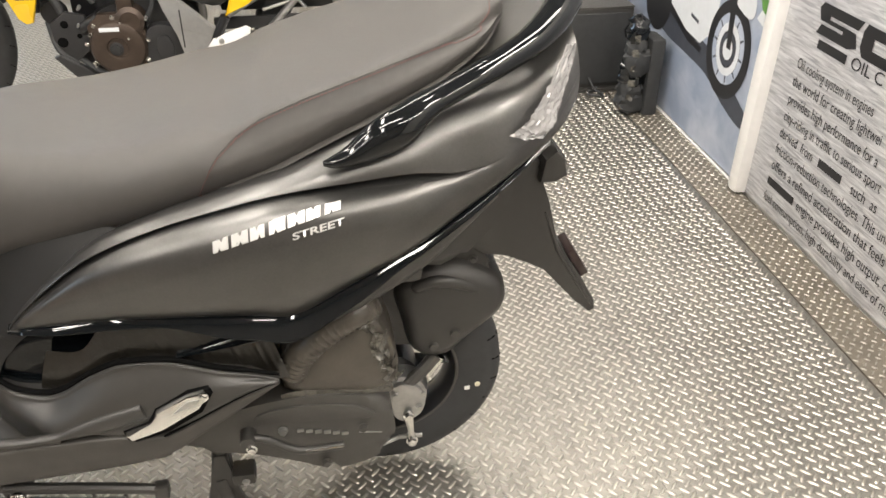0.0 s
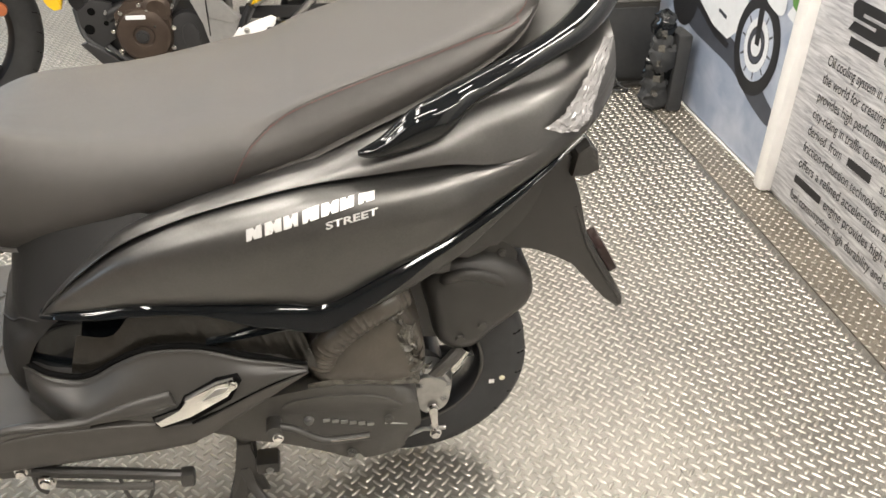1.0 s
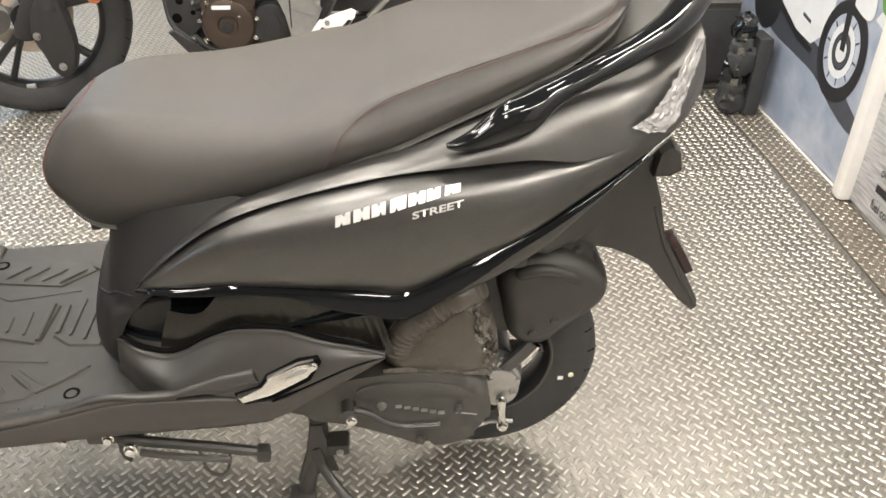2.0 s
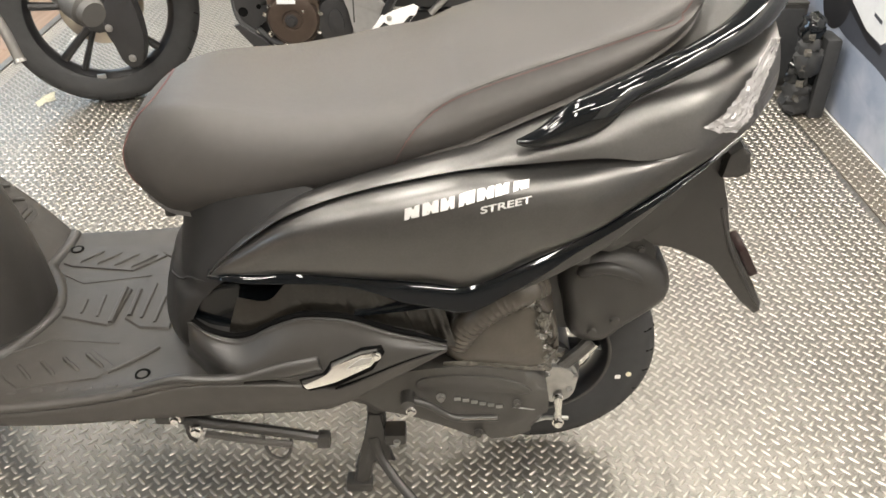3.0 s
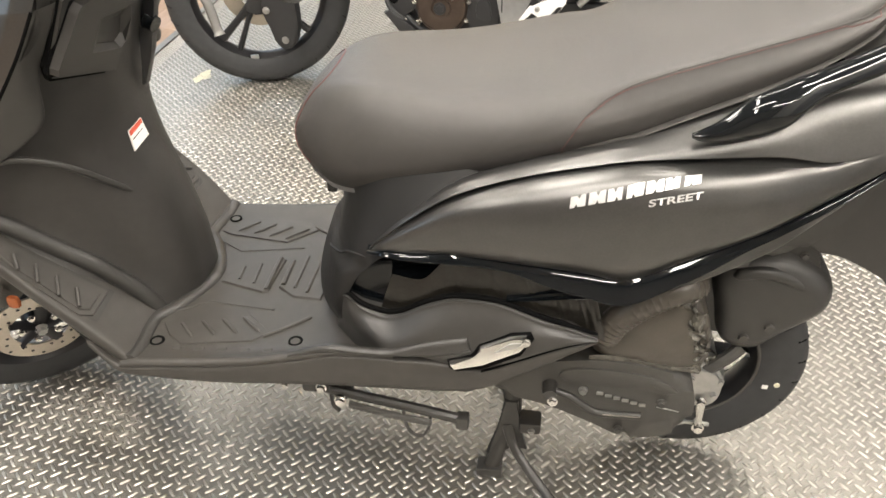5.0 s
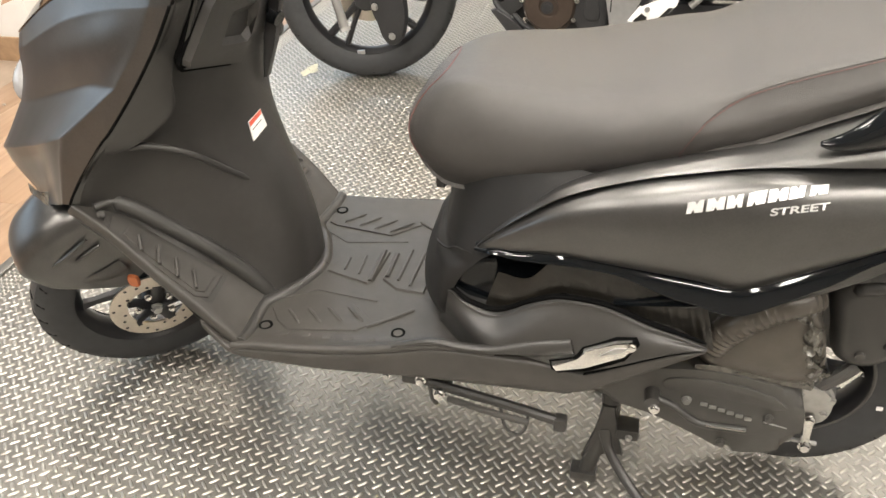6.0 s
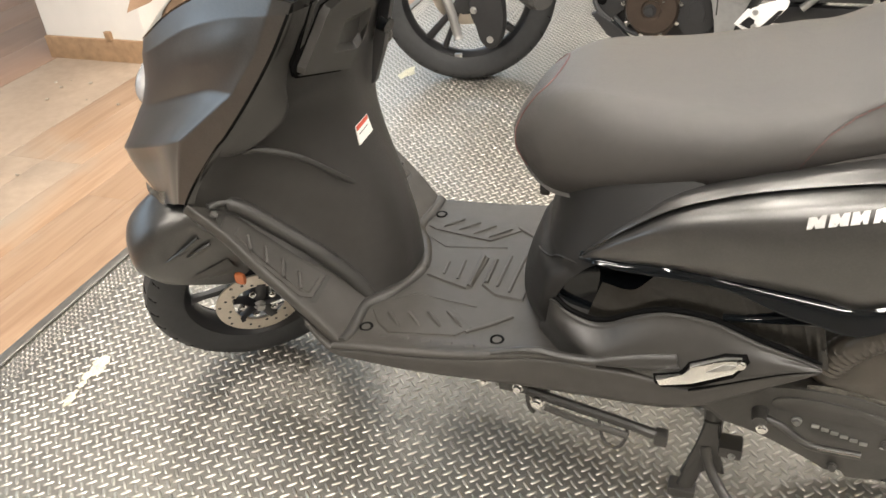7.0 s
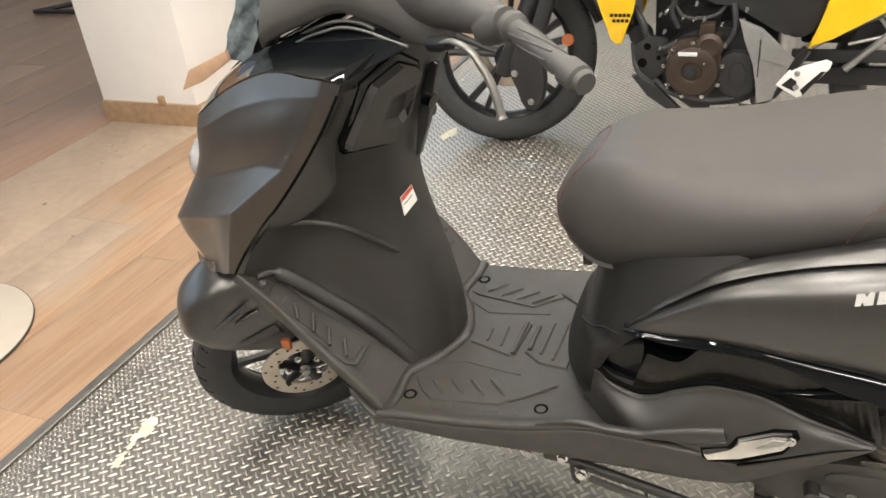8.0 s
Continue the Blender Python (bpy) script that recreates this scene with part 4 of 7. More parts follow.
for mirror in (False, True):
    s = 1 if mirror else -1
    rows = [[(x, a[0], a[1]), (x, a[2], a[3]), (x, a[2] - 0.3 * (a[2] - a[4]), a[3] - 0.006 * min(1, (-0.17 - x) * 20)), (x, a[4], a[5]), (x, a[6] - 0.003, a[7] + 0.3 * (a[5] - a[7])), (x, a[6], a[7])] for x, *a in TRAY]
    part("side_tray", grid(rows, 4, 4, 0.0, mirror), M_BLACK, scooter, smooth=60)
    crest = [(x, s * (abs(a[2]) + 0.001), a[3] - 0.001) for x, *a in TRAY[2:]]
    # black tube behind the crest paints the shadow in the gap
    part("tray_gap_shade", tube(smooth_path([(x, y - s * 0.007, z + 0.003) for x, y, z in crest], 5), [0.0045] * 50 + [0.003] * 5 + [0.001], 8), M_HOLLOW_SHADE, scooter)
    part("tray_rim", tube(smooth_path(crest, 5), [0.0022] * 55 + [0.001], 8), M_BLACK, scooter, smooth=60)
    rows = [[(x, y - 0.016, t_), (x, y - 0.004, t_ - 0.001), (x, y, t_ - 0.15 * (t_ - m_) - 0.002), (x, y + 0.001, m_), (x, y - 0.005, c), (x, y - 0.060, d)] for x, y, t_, m_, c, d in [(a[0], a[1], a[2] - (0.024 if mirror and a[0] < -0.45 else 0), *a[3:]) for a in SKIRT]]
    part("lower_skirt", grid([[(x, s * y, z) for x, y, z in r] for r in rows], 4, 4), M_TREAD, scooter, "satin black lower skirt", smooth=60)
    # raised lip that carries the floorboard's edge on to the footrest
    bar = [(-0.650, -0.255, 0.386, 0.004, 0.005), (-0.585, -0.256, 0.408, 0.0055, 0.007), (-0.532, -0.257, 0.4080, 0.005, 0.008), (-0.485, -0.257, 0.4100, 0.006, 0.008), (-0.455, -0.258, 0.417, 0.010, 0.008), (-0.409, -0.258, 0.427, 0.015, 0.008), (-0.362, -0.258, 0.440, 0.013, 0.008)]
    if not mirror:
        part("tray_lip", ellipse_bar([(x, s * abs(y), z, h, w) for x, y, z, h, w in bar], 12), M_BLACK, scooter, smooth=60)
    # thin black tube paints the shade of the tray's lower seam
    part("tray_seam_shade", tube(smooth_path([(-0.343, s * 0.2605, 0.389), (-0.283, s * 0.2600, 0.419), (-0.225, s * 0.2590, 0.448), (-0.175, s * 0.2565, 0.4655)], 5), [0.0018] * 15 + [0.001], 8), M_HOLLOW_SHADE, scooter)

# folded passenger footrest; a black plate behind it paints the recess's shade
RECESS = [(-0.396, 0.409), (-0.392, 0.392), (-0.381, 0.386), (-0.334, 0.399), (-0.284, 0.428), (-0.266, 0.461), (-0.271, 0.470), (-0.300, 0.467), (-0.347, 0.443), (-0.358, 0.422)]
part("footrest_shade_plate", prism(RECESS, -0.2625, -0.24, 0.002), M_HOLLOW_SHADE, scooter)
peg = part("footrest", prism([(-0.391, 0.409), (-0.384, 0.397), (-0.341, 0.411), (-0.286, 0.443), (-0.272, 0.464), (-0.277, 0.470), (-0.300, 0.466), (-0.345, 0.443), (-0.352, 0.424)], -0.272, -0.2605, 0.003), M_CHROME, scooter, "polished folding footrest")
part("footrest_groove", prism([(-0.322, 0.440), (-0.290, 0.452), (-0.281, 0.462), (-0.300, 0.460)], -0.2732, -0.2715, 0.0005), M_STEEL, peg)
part("footrest_pin", bolt((-0.278, -0.271, 0.464), 0.006, 0.006), M_CHROME, peg)

# grab rail round the back of the seat
RAIL = [(-0.088, -0.236, 0.790, 0.003, 0.004), (-0.074, -0.236, 0.791, 0.008, 0.010), (-0.050, -0.234, 0.798, 0.014, 0.015), (-0.014, -0.228, 0.815, 0.025, 0.021), (0.012, -0.222, 0.826, 0.026, 0.024), (0.036, -0.214, 0.842, 0.019, 0.023),
        (0.062, -0.205, 0.853, 0.016, 0.020), (0.121, -0.188, 0.875, 0.016, 0.019), (0.165, -0.168, 0.890, 0.017, 0.020), (0.205, -0.145, 0.906, 0.019, 0.023), (0.245, -0.105, 0.928, 0.021, 0.024), (0.275, -0.050, 0.945, 0.022, 0.025), (0.284, 0.0, 0.950, 0.022, 0.026)]
full = RAIL + [(x, -y, z, h, w) for x, y, z, h, w in reversed(RAIL[:-1])]
part("grab_rail", ellipse_bar(full), M_GLOSS, scooter, "gloss black grab rail", smooth=70)

# tail
part("tail_cover", prism(curve2([(0.020, 0.590), (0.130, 0.690), (0.195, 0.748), (0.215, 0.766), (0.216, 0.740), (0.196, 0.690), (0.160, 0.610), (0.080, 0.540)], 4), -0.13, 0.13, 0.02), M_BLACK, scooter, smooth=60)
part("tail_top", grid([[(0.10, -0.15, 0.855), (0.10, 0, 0.868), (0.10, 0.15, 0.855)], [(0.19, -0.12, 0.885), (0.19, 0, 0.90), (0.19, 0.12, 0.885)], [(0.28, -0.06, 0.92), (0.285, 0, 0.928), (0.28, 0.06, 0.92)]], 4, 4), M_BLACK, scooter)
for mirror in (False, True):
    rows = [[(0.156, -0.206, 0.797), (0.180, -0.204, 0.788), (0.204, -0.196, 0.784)], [(0.178, -0.200, 0.809), (0.200, -0.197, 0.798), (0.222, -0.184, 0.795)], [(0.196, -0.188, 0.826), (0.214, -0.182, 0.818), (0.231, -0.170, 0.812)],
            [(0.216, -0.170, 0.850), (0.230, -0.164, 0.846), (0.247, -0.150, 0.842)], [(0.246, -0.140, 0.892), (0.255, -0.134, 0.889), (0.265, -0.124, 0.886)]]
    bm = grid(rows, 6, 6, 0.0, mirror)
    random.seed(31)
    for v in bm.verts:
        v.co += Vector((random.uniform(-1, 1), random.uniform(-1, 1), random.uniform(-1, 1))) * 0.0016 + Vector((0, -0.004 if not mirror else 0.004, 0))
    part("tail_lamp", bm, M_LENS, scooter, "clear tail lamp lens under crumpled film", smooth=12)
guard = part("rear_mudguard", prism([(0.120, 0.545), (0.180, 0.672), (0.215, 0.690), (0.250, 0.676), (0.262, 0.600), (0.286, 0.534), (0.312, 0.488), (0.345, 0.436), (0.368, 0.394), (0.370, 0.378), (0.360, 0.370), (0.330, 0.400), (0.300, 0.436), (0.268, 0.474), (0.242, 0.498), (0.205, 0.508), (0.165, 0.514)], -0.066, 0.066, 0.007), M_BLACK, scooter, "matt black mudguard flap")
part("guard_rib", tube([(0.262, -0.066, 0.586), (0.290, -0.067, 0.512), (0.318, -0.067, 0.462), (0.362, -0.066, 0.388)], [0.002, 0.0035, 0.0035, 0.002], 8), M_BLACK, guard)
part("reflector", box((-0.007, -0.030, -0.030), (0.009, 0.030, 0.030), 0.004, Matrix.Translation((0.330, -0.030, 0.474)) @ Matrix.Rotation(radians(-30), 4, "Y")), M_REFL, guard, "dark red reflector")
part("plate_lamp", prism([(0.244, 0.650), (0.250, 0.690), (0.268, 0.704), (0.282, 0.690), (0.288, 0.660), (0.270, 0.650)], -0.085, 0.085, 0.006), M_BLACK, guard)

# ---- scooter: engine, wheels and stands ----
def tyre_profile(rad, rim, half):
    return [(-half * 0.80, rim - 0.004), (-half * 0.92, rim + 0.010), (-half, (rad + rim) / 2 + 0.004), (-half * 0.90, rad - 0.018), (-half * 0.62, rad - 0.005), (0, rad),
            (half * 0.62, rad - 0.005), (half * 0.90, rad - 0.018), (half, (rad + rim) / 2 + 0.004), (half * 0.92, rim + 0.010), (half * 0.80, rim - 0.004)]


def tread_groove_bars(rad, half, count, tilt=0.5):
    """Slanting black bars on both shoulders of a tyre, painting the grooves' shade."""
    bm = bmesh.new()
    for k in range(count):
        for side in (-1, 1):
            a = 2 * math.pi * (k + (0.5 if side > 0 else 0)) / count
            pts = []
            for u in (0.08, 0.42, 0.76, 0.98):
                r = rad - 0.0022 - 0.022 * u ** 3
                b = a + tilt * u * 0.20
                pts.append((r * math.cos(b), side * half * u * 0.97, r * math.sin(b)))
            tube(pts, [0.0020, 0.0028, 0.0028, 0.0016], 5, bm, 0.7)
    return bm


def rim_profile(rim, half):
    return [(-half * 0.82, rim + 0.006), (-half * 0.86, rim), (-half * 0.70, rim - 0.006), (-half * 0.4, rim - 0.016), (0, rim - 0.020), (half * 0.4, rim - 0.016), (half * 0.70, rim - 0.006),
            (half * 0.86, rim), (half * 0.82, rim + 0.006), (half * 0.3, rim - 0.010), (-half * 0.3, rim - 0.010)]


def star_spokes(count, hub, rim, width, depth, mid=0.0, twist=0.0):
    bm = bmesh.new()
    for k in range(count):
        a = 2 * math.pi * k / count
        pts = [((hub + (rim - hub) * u) * math.cos(a + twist * u), mid, (hub + (rim - hub) * u) * math.sin(a + twist * u)) for u in (0, 0.35, 0.7, 1.0)]
        tube(pts, [width * 1.15, width, width * 0.9, width * 1.2], 6, bm, depth / width)
    return bm


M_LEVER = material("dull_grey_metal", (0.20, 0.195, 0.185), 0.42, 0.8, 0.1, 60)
AXLE_R = (0.0, 0.0, 0.250)
rear = part("rear_wheel", lathe(rim_profile(0.134, 0.045), 48, closed=True), M_RIM, scooter, "black cast rear wheel", m=Matrix.Translation(AXLE_R))
part("tyre", lathe(tyre_profile(0.217, 0.134, 0.047), 64), M_RUBBER, rear, "new black tyre")
part("tread", tread_groove_bars(0.217, 0.047, 26), M_HOLLOW_SHADE, rear)
part("spokes", star_spokes(5, 0.05, 0.122, 0.016, 0.010), M_RIM, rear)
part("hub", lathe([(-0.05, 0.0), (-0.05, 0.058), (0.05, 0.058), (0.05, 0.0)], 32), M_RIM, rear)
# thin grey ring paints a reflection along the black rim
part("rim_glint", lathe([(-0.0400, 0.126), (-0.0415, 0.129), (-0.0400, 0.132)], 48, closed=True), M_GREY, rear, "grey ring painted as rim reflection")
part("paint_dot", lathe([(-0.0475, 0.0), (-0.0475, 0.005), (-0.046, 0.0055)], 12, centre=(0.167, 0, -0.036)), M_TAPE, rear, "pale yellow paint dot")
part("chalk_mark", box((0.142, -0.0485, -0.045), (0.152, -0.047, -0.037)), M_WHITE, rear)

engine = part("engine_case", prism(curve2([(-0.40, 0.340), (-0.20, 0.365), (-0.08, 0.350), (-0.035, 0.295), (-0.045, 0.235), (-0.09, 0.215), (-0.18, 0.240), (-0.36, 0.285)], 4), -0.155, 0.05, 0.014), M_GREY, scooter, "dark grey engine case", smooth=50)
cvt = part("transmission_cover", prism(curve2([(-0.335, 0.345), (-0.240, 0.366), (-0.152, 0.376), (-0.063, 0.366), (-0.021, 0.345), (-0.006, 0.300), (-0.014, 0.250), (-0.056, 0.219), (-0.112, 0.213), (-0.165, 0.238), (-0.240, 0.270), (-0.335, 0.296)], 4), -0.200, -0.145, 0.022, segments=4), M_GREY, scooter, "dark grey transmission cover", smooth=60)
part("cover_rib", prism(curve2([(-0.215, 0.352), (-0.150, 0.360), (-0.075, 0.350), (-0.035, 0.325), (-0.060, 0.318), (-0.150, 0.326), (-0.215, 0.330)], 3), -0.204, -0.198, 0.003), M_GREY, cvt)
bm = bmesh.new()
for k in range(6):
    a = Vector((-0.156 + 0.0138 * k, -0.2025, 0.3085 - 0.0036 * k))
    add_box(bm, a + Vector((-0.0055, -0.0015, -0.0032)), a + Vector((0.0055, 0.0015, 0.0032)), 0.001)
part("cast_lettering", bm, M_STEEL, cvt, "worn cast lettering as plain bars")
part("cover_line", tube([(-0.064, -0.2015, 0.2880), (-0.028, -0.1995, 0.2800)], 0.0013, 6), M_STEEL, cvt)
for k, p in enumerate([(-0.183, -0.201, 0.312), (-0.058, -0.203, 0.300), (-0.120, -0.203, 0.232)]):
    part("cover_bolt", bolt(p, 0.006, 0.008), M_STEEL if k < 1 else M_GREY, cvt)
kick = part("kick_lever", tube(smooth_path([(-0.236, -0.212, 0.318), (-0.205, -0.218, 0.312), (-0.175, -0.220, 0.291), (-0.150, -0.221, 0.283), (-0.090, -0.221, 0.284)], 5), 0.0065, 10), M_BLACK, scooter, "black kick-start lever with a worn bright edge", smooth=60)
part("kick_boss", lathe([(-0.226, 0.0), (-0.226, 0.011), (-0.196, 0.013)], 20, centre=(-0.236, 0, 0.316)), M_BLACK, kick)
part("kick_bolt", bolt((-0.231, -0.226, 0.306), 0.007, 0.007), M_CHROME, kick)
part("worn_edge", tube([(-0.150, -0.2265, 0.286), (-0.092, -0.2265, 0.287)], 0.0016, 6), M_CHROME, kick)

# air filter box under film
OUT = curve2([(-0.176, 0.384), (-0.156, 0.440), (-0.112, 0.500), (-0.048, 0.527), (-0.018, 0.486), (0.000, 0.440), (0.006, 0.392), (-0.006, 0.369), (-0.050, 0.360), (-0.120, 0.370)], 4)
def pillow(outline, levels):
    """A body over an (x, z) outline: rings of (y, scale) about its middle."""
    mx, mz = sum(p[0] for p in outline) / len(outline), sum(p[1] for p in outline) / len(outline)
    return loft([[(mx + k * (p[0] - mx), y, mz + k * (p[1] - mz)) for p in outline] for y, k in levels])


air = part("air_filter_box", pillow(OUT, [(-0.09, 1.0), (-0.165, 1.0), (-0.182, 0.97), (-0.192, 0.90), (-0.198, 0.75), (-0.201, 0.45), (-0.202, 0.15)]), M_FILM, scooter, "air filter box under clinging film", smooth=60)
random.seed(5)
for k in range(16):
    u = (k + random.uniform(0, 0.8)) / 16
    x, z = -0.050 + 0.050 * u + random.uniform(-0.010, 0.010), 0.530 - 0.150 * u
    w, h, tilt = random.uniform(0.004, 0.011), random.uniform(0.012, 0.026), random.uniform(-0.012, 0.012)
    rows = [[(x - w + tilt * j / 3 + random.uniform(-0.003, 0.003), -0.190 - random.uniform(0, 0.016), z + h * (j / 3 - 0.5)), (x + random.uniform(-0.002, 0.002) + tilt * j / 3, -0.196 - random.uniform(0, 0.014), z + h * (j / 3 - 0.5)),
             (x + w + tilt * j / 3 + random.uniform(-0.004, 0.004), -0.184 - random.uniform(0, 0.012), z + h * (j / 3 - 0.5))] for j in range(4)]
    part("torn_wrap", grid(rows, 2, 2), M_WRAP, air, "torn crumpled wrapping", smooth=15)
rows = [[(-0.178 + 0.034 * i + random.uniform(-0.004, 0.004), -0.194 - random.uniform(0, 0.005), z + random.uniform(-0.003, 0.003)) for i in range(6)] for z in (0.384, 0.374, 0.364)]
part("wrap_hem", grid(rows, 3, 3), M_WRAP, air, "crumpled clear wrapping", smooth=20)

duct = smooth_path([(-0.160, -0.196, 0.424), (-0.146, -0.200, 0.456), (-0.122, -0.203, 0.486), (-0.092, -0.202, 0.509), (-0.058, -0.196, 0.524), (-0.030, -0.180, 0.530)], 8)
part("ribbed_duct", tube(duct, [0.0236 if i % 2 else 0.0214 for i in range(len(duct))], 16), M_FILM, scooter, "ribbed intake duct under film", smooth=45)
HUG = curve2([(0.012, 0.460), (0.040, 0.496), (0.082, 0.512), (0.130, 0.506), (0.185, 0.476), (0.206, 0.444), (0.200, 0.404), (0.140, 0.350), (0.100, 0.314), (0.055, 0.318), (0.034, 0.350), (0.024, 0.400)], 6)
hug = part("inner_mudguard", pillow(HUG, [(0.08, 1.0), (-0.040, 1.0), (-0.062, 0.97), (-0.076, 0.90), (-0.084, 0.78), (-0.087, 0.66), (-0.0865, 0.30), (-0.0865, 0.1)]), M_BLACK, scooter, "matt black inner mudguard", smooth=60)
part("guard_ridge", tube(smooth_path([(0.040, -0.078, 0.470), (0.085, -0.083, 0.484), (0.130, -0.080, 0.470), (0.170, -0.072, 0.440)], 5), [0.003] + [0.011] * 13 + [0.007, 0.003], 12), M_BLACK, hug, smooth=60)
for p in ((0.077, -0.088, 0.352), (0.114, -0.088, 0.376)):
    part("guard_bolt", lathe([(-0.004, 0.0), (-0.004, 0.007), (0.004, 0.009)], 16, centre=p), M_GREY, hug)
part("inner_cover", prism([(-0.070, 0.350), (0.045, 0.335), (0.075, 0.400), (0.070, 0.520), (0.000, 0.545), (-0.080, 0.530)], -0.060, 0.060, 0.008), M_DARKPL, scooter, "black inner cover behind the air filter")
part("shock_absorber", tube([(0.020, 0.06, 0.30), (0.11, 0.07, 0.56)], 0.032, 14), M_BLACK, scooter)
part("under_seat_frame", box((-0.12, -0.11, 0.50), (0.06, 0.11, 0.56), 0.02), M_BLACK, scooter)
rear_bracket = part("rear_bracket", prism([(0.098, 0.506), (0.132, 0.540), (0.160, 0.526), (0.178, 0.494), (0.172, 0.476), (0.184, 0.466), (0.187, 0.450), (0.160, 0.458), (0.130, 0.482)], -0.055, 0.10, 0.005), M_DARKPL, scooter, "black moulded bracket")
part("bracket_screw", bolt((0.148, -0.056, 0.502), 0.006, 0.006), M_GREY, rear_bracket)

brake = part("brake_plate", lathe([(-0.086, 0.0), (-0.086, 0.030), (-0.078, 0.046), (-0.050, 0.052)], 28, centre=(0.020, 0, 0.235)), M_STEEL, scooter, "cast aluminium brake plate")
part("brake_lug", prism(curve2([(0.005, 0.270), (0.045, 0.268), (0.062, 0.235), (0.052, 0.200), (0.020, 0.188), (0.004, 0.210)], 3), -0.092, -0.078, 0.004), M_STEEL, brake)
part("brake_arm", tube([(0.030, -0.094, 0.205), (0.034, -0.092, 0.165), (0.036, -0.084, 0.137)], [0.010, 0.007, 0.010], 10), M_CHROME, brake)
part("brake_nut", bolt((0.036, -0.090, 0.137), 0.009, 0.010), M_CHROME, brake)
part("brake_rod", tube([(0.056, -0.084, 0.140), (0.014, -0.084, 0.142), (-0.04, -0.12, 0.16)], 0.004, 8), M_STEEL, brake)
part("cam_bolt", bolt((0.030, -0.096, 0.206), 0.008, 0.010), M_CHROME, brake)
for p in ((0.008, -0.092, 0.255), (0.058, -0.088, 0.250), (0.050, -0.093, 0.222)):
    part("plate_bolt", bolt(p, 0.005, 0.007), M_STEEL, brake)
part("brake_stay", tube([(0.03, -0.080, 0.265), (0.065, -0.070, 0.292), (0.085, -0.062, 0.310)], 0.012, 10), M_GREY, brake)
part("damper_rod", tube([(0.070, -0.058, 0.262), (0.095, -0.055, 0.300)], 0.009, 12), M_CHROME, brake)

# centre stand, side stand and what hangs under the skirt
stand = part("centre_stand", tube([(-0.300, -0.105, 0.235), (-0.298, -0.108, 0.160), (-0.318, -0.115, 0.075), (-0.334, -0.121, 0.012)], [0.018, 0.016, 0.014, 0.016], 10, flat=0.7), M_BLACK, scooter, "black tubular centre stand")
part("stand_leg", tube([(-0.300, 0.105, 0.235), (-0.298, 0.108, 0.160), (-0.318, 0.115, 0.075), (-0.334, 0.121, 0.012)], [0.018, 0.016, 0.014, 0.016], 10, flat=0.7), M_BLACK, stand)
part("stand_cross_tube", tube([(-0.300, -0.10, 0.150), (-0.300, 0.10, 0.150)], 0.012, 10), M_BLACK, stand)
part("stand_foot", box((-0.362, -0.138, 0.0), (-0.312, -0.104, 0.022), 0.006), M_BLACK, stand)
part("stand_pedal", tube(smooth_path([(-0.306, -0.116, 0.130), (-0.295, -0.130, 0.092), (-0.264, -0.160, 0.060), (-0.225, -0.200, 0.040), (-0.190, -0.250, 0.032)], 4), [0.013, 0.012, 0.011] + [0.0095] * 14, 10, flat=0.7), M_BLACK, stand)
part("stand_web", prism([(-0.314, 0.190), (-0.288, 0.190), (-0.284, 0.120), (-0.268, 0.068), (-0.300, 0.075), (-0.336, 0.040), (-0.344, 0.052), (-0.322, 0.110)], -0.122, -0.110, 0.004), M_BLACK, stand)
part("stand_stop", box((-0.285, -0.135, 0.125), (-0.245, -0.095, 0.150), 0.006), M_BLACK, stand)
part("stand_bolt", bolt((-0.262, -0.136, 0.136), 0.005, 0.006), M_STEEL, stand)
side = part("side_stand", tube(smooth_path([(-0.610, -0.190, 0.252), (-0.540, -0.200, 0.250), (-0.450, -0.212, 0.246), (-0.385, -0.220, 0.240)], 4), 0.009, 10), M_BLACK, scooter, "folded black side stand")
part("stand_pad", box((-0.388, -0.230, 0.222), (-0.366, -0.208, 0.248), 0.005), M_BLACK, side)
part("pivot_bolt", bolt((-0.590, -0.204, 0.243), 0.009, 0.010), M_CHROME, side)
part("return_spring", tube(smooth_path([(-0.575, -0.206, 0.236), (-0.50, -0.214, 0.228), (-0.43, -0.222, 0.226)], 4), 0.006, 8), M_GREY, side)
part("stand_hook", tube(smooth_path([(-0.480, -0.212, 0.240), (-0.470, -0.222, 0.205), (-0.448, -0.226, 0.196), (-0.435, -0.222, 0.212), (-0.432, -0.214, 0.240)], 4), 0.003, 8), M_BLACK, side)
bracket = part("stand_bracket", box((-0.665, -0.185, 0.235), (-0.575, -0.120, 0.312), 0.005), M_BLACK, scooter)
part("bracket_bolt", bolt((-0.628, -0.186, 0.252), 0.008, 0.010), M_CHROME, bracket)
part("switch_wire", tube(smooth_path([(-0.612, -0.190, 0.262), (-0.606, -0.198, 0.225), (-0.600, -0.192, 0.205)], 4), 0.004, 8), M_BLACK, bracket)
part("skirt_clip", bolt((-0.672, -0.236, 0.300), 0.006, 0.006), M_CHROME, bracket)
part("under_frame", box((-0.90, -0.16, 0.235), (-0.36, 0.16, 0.318), 0.02), M_BLACK, scooter)

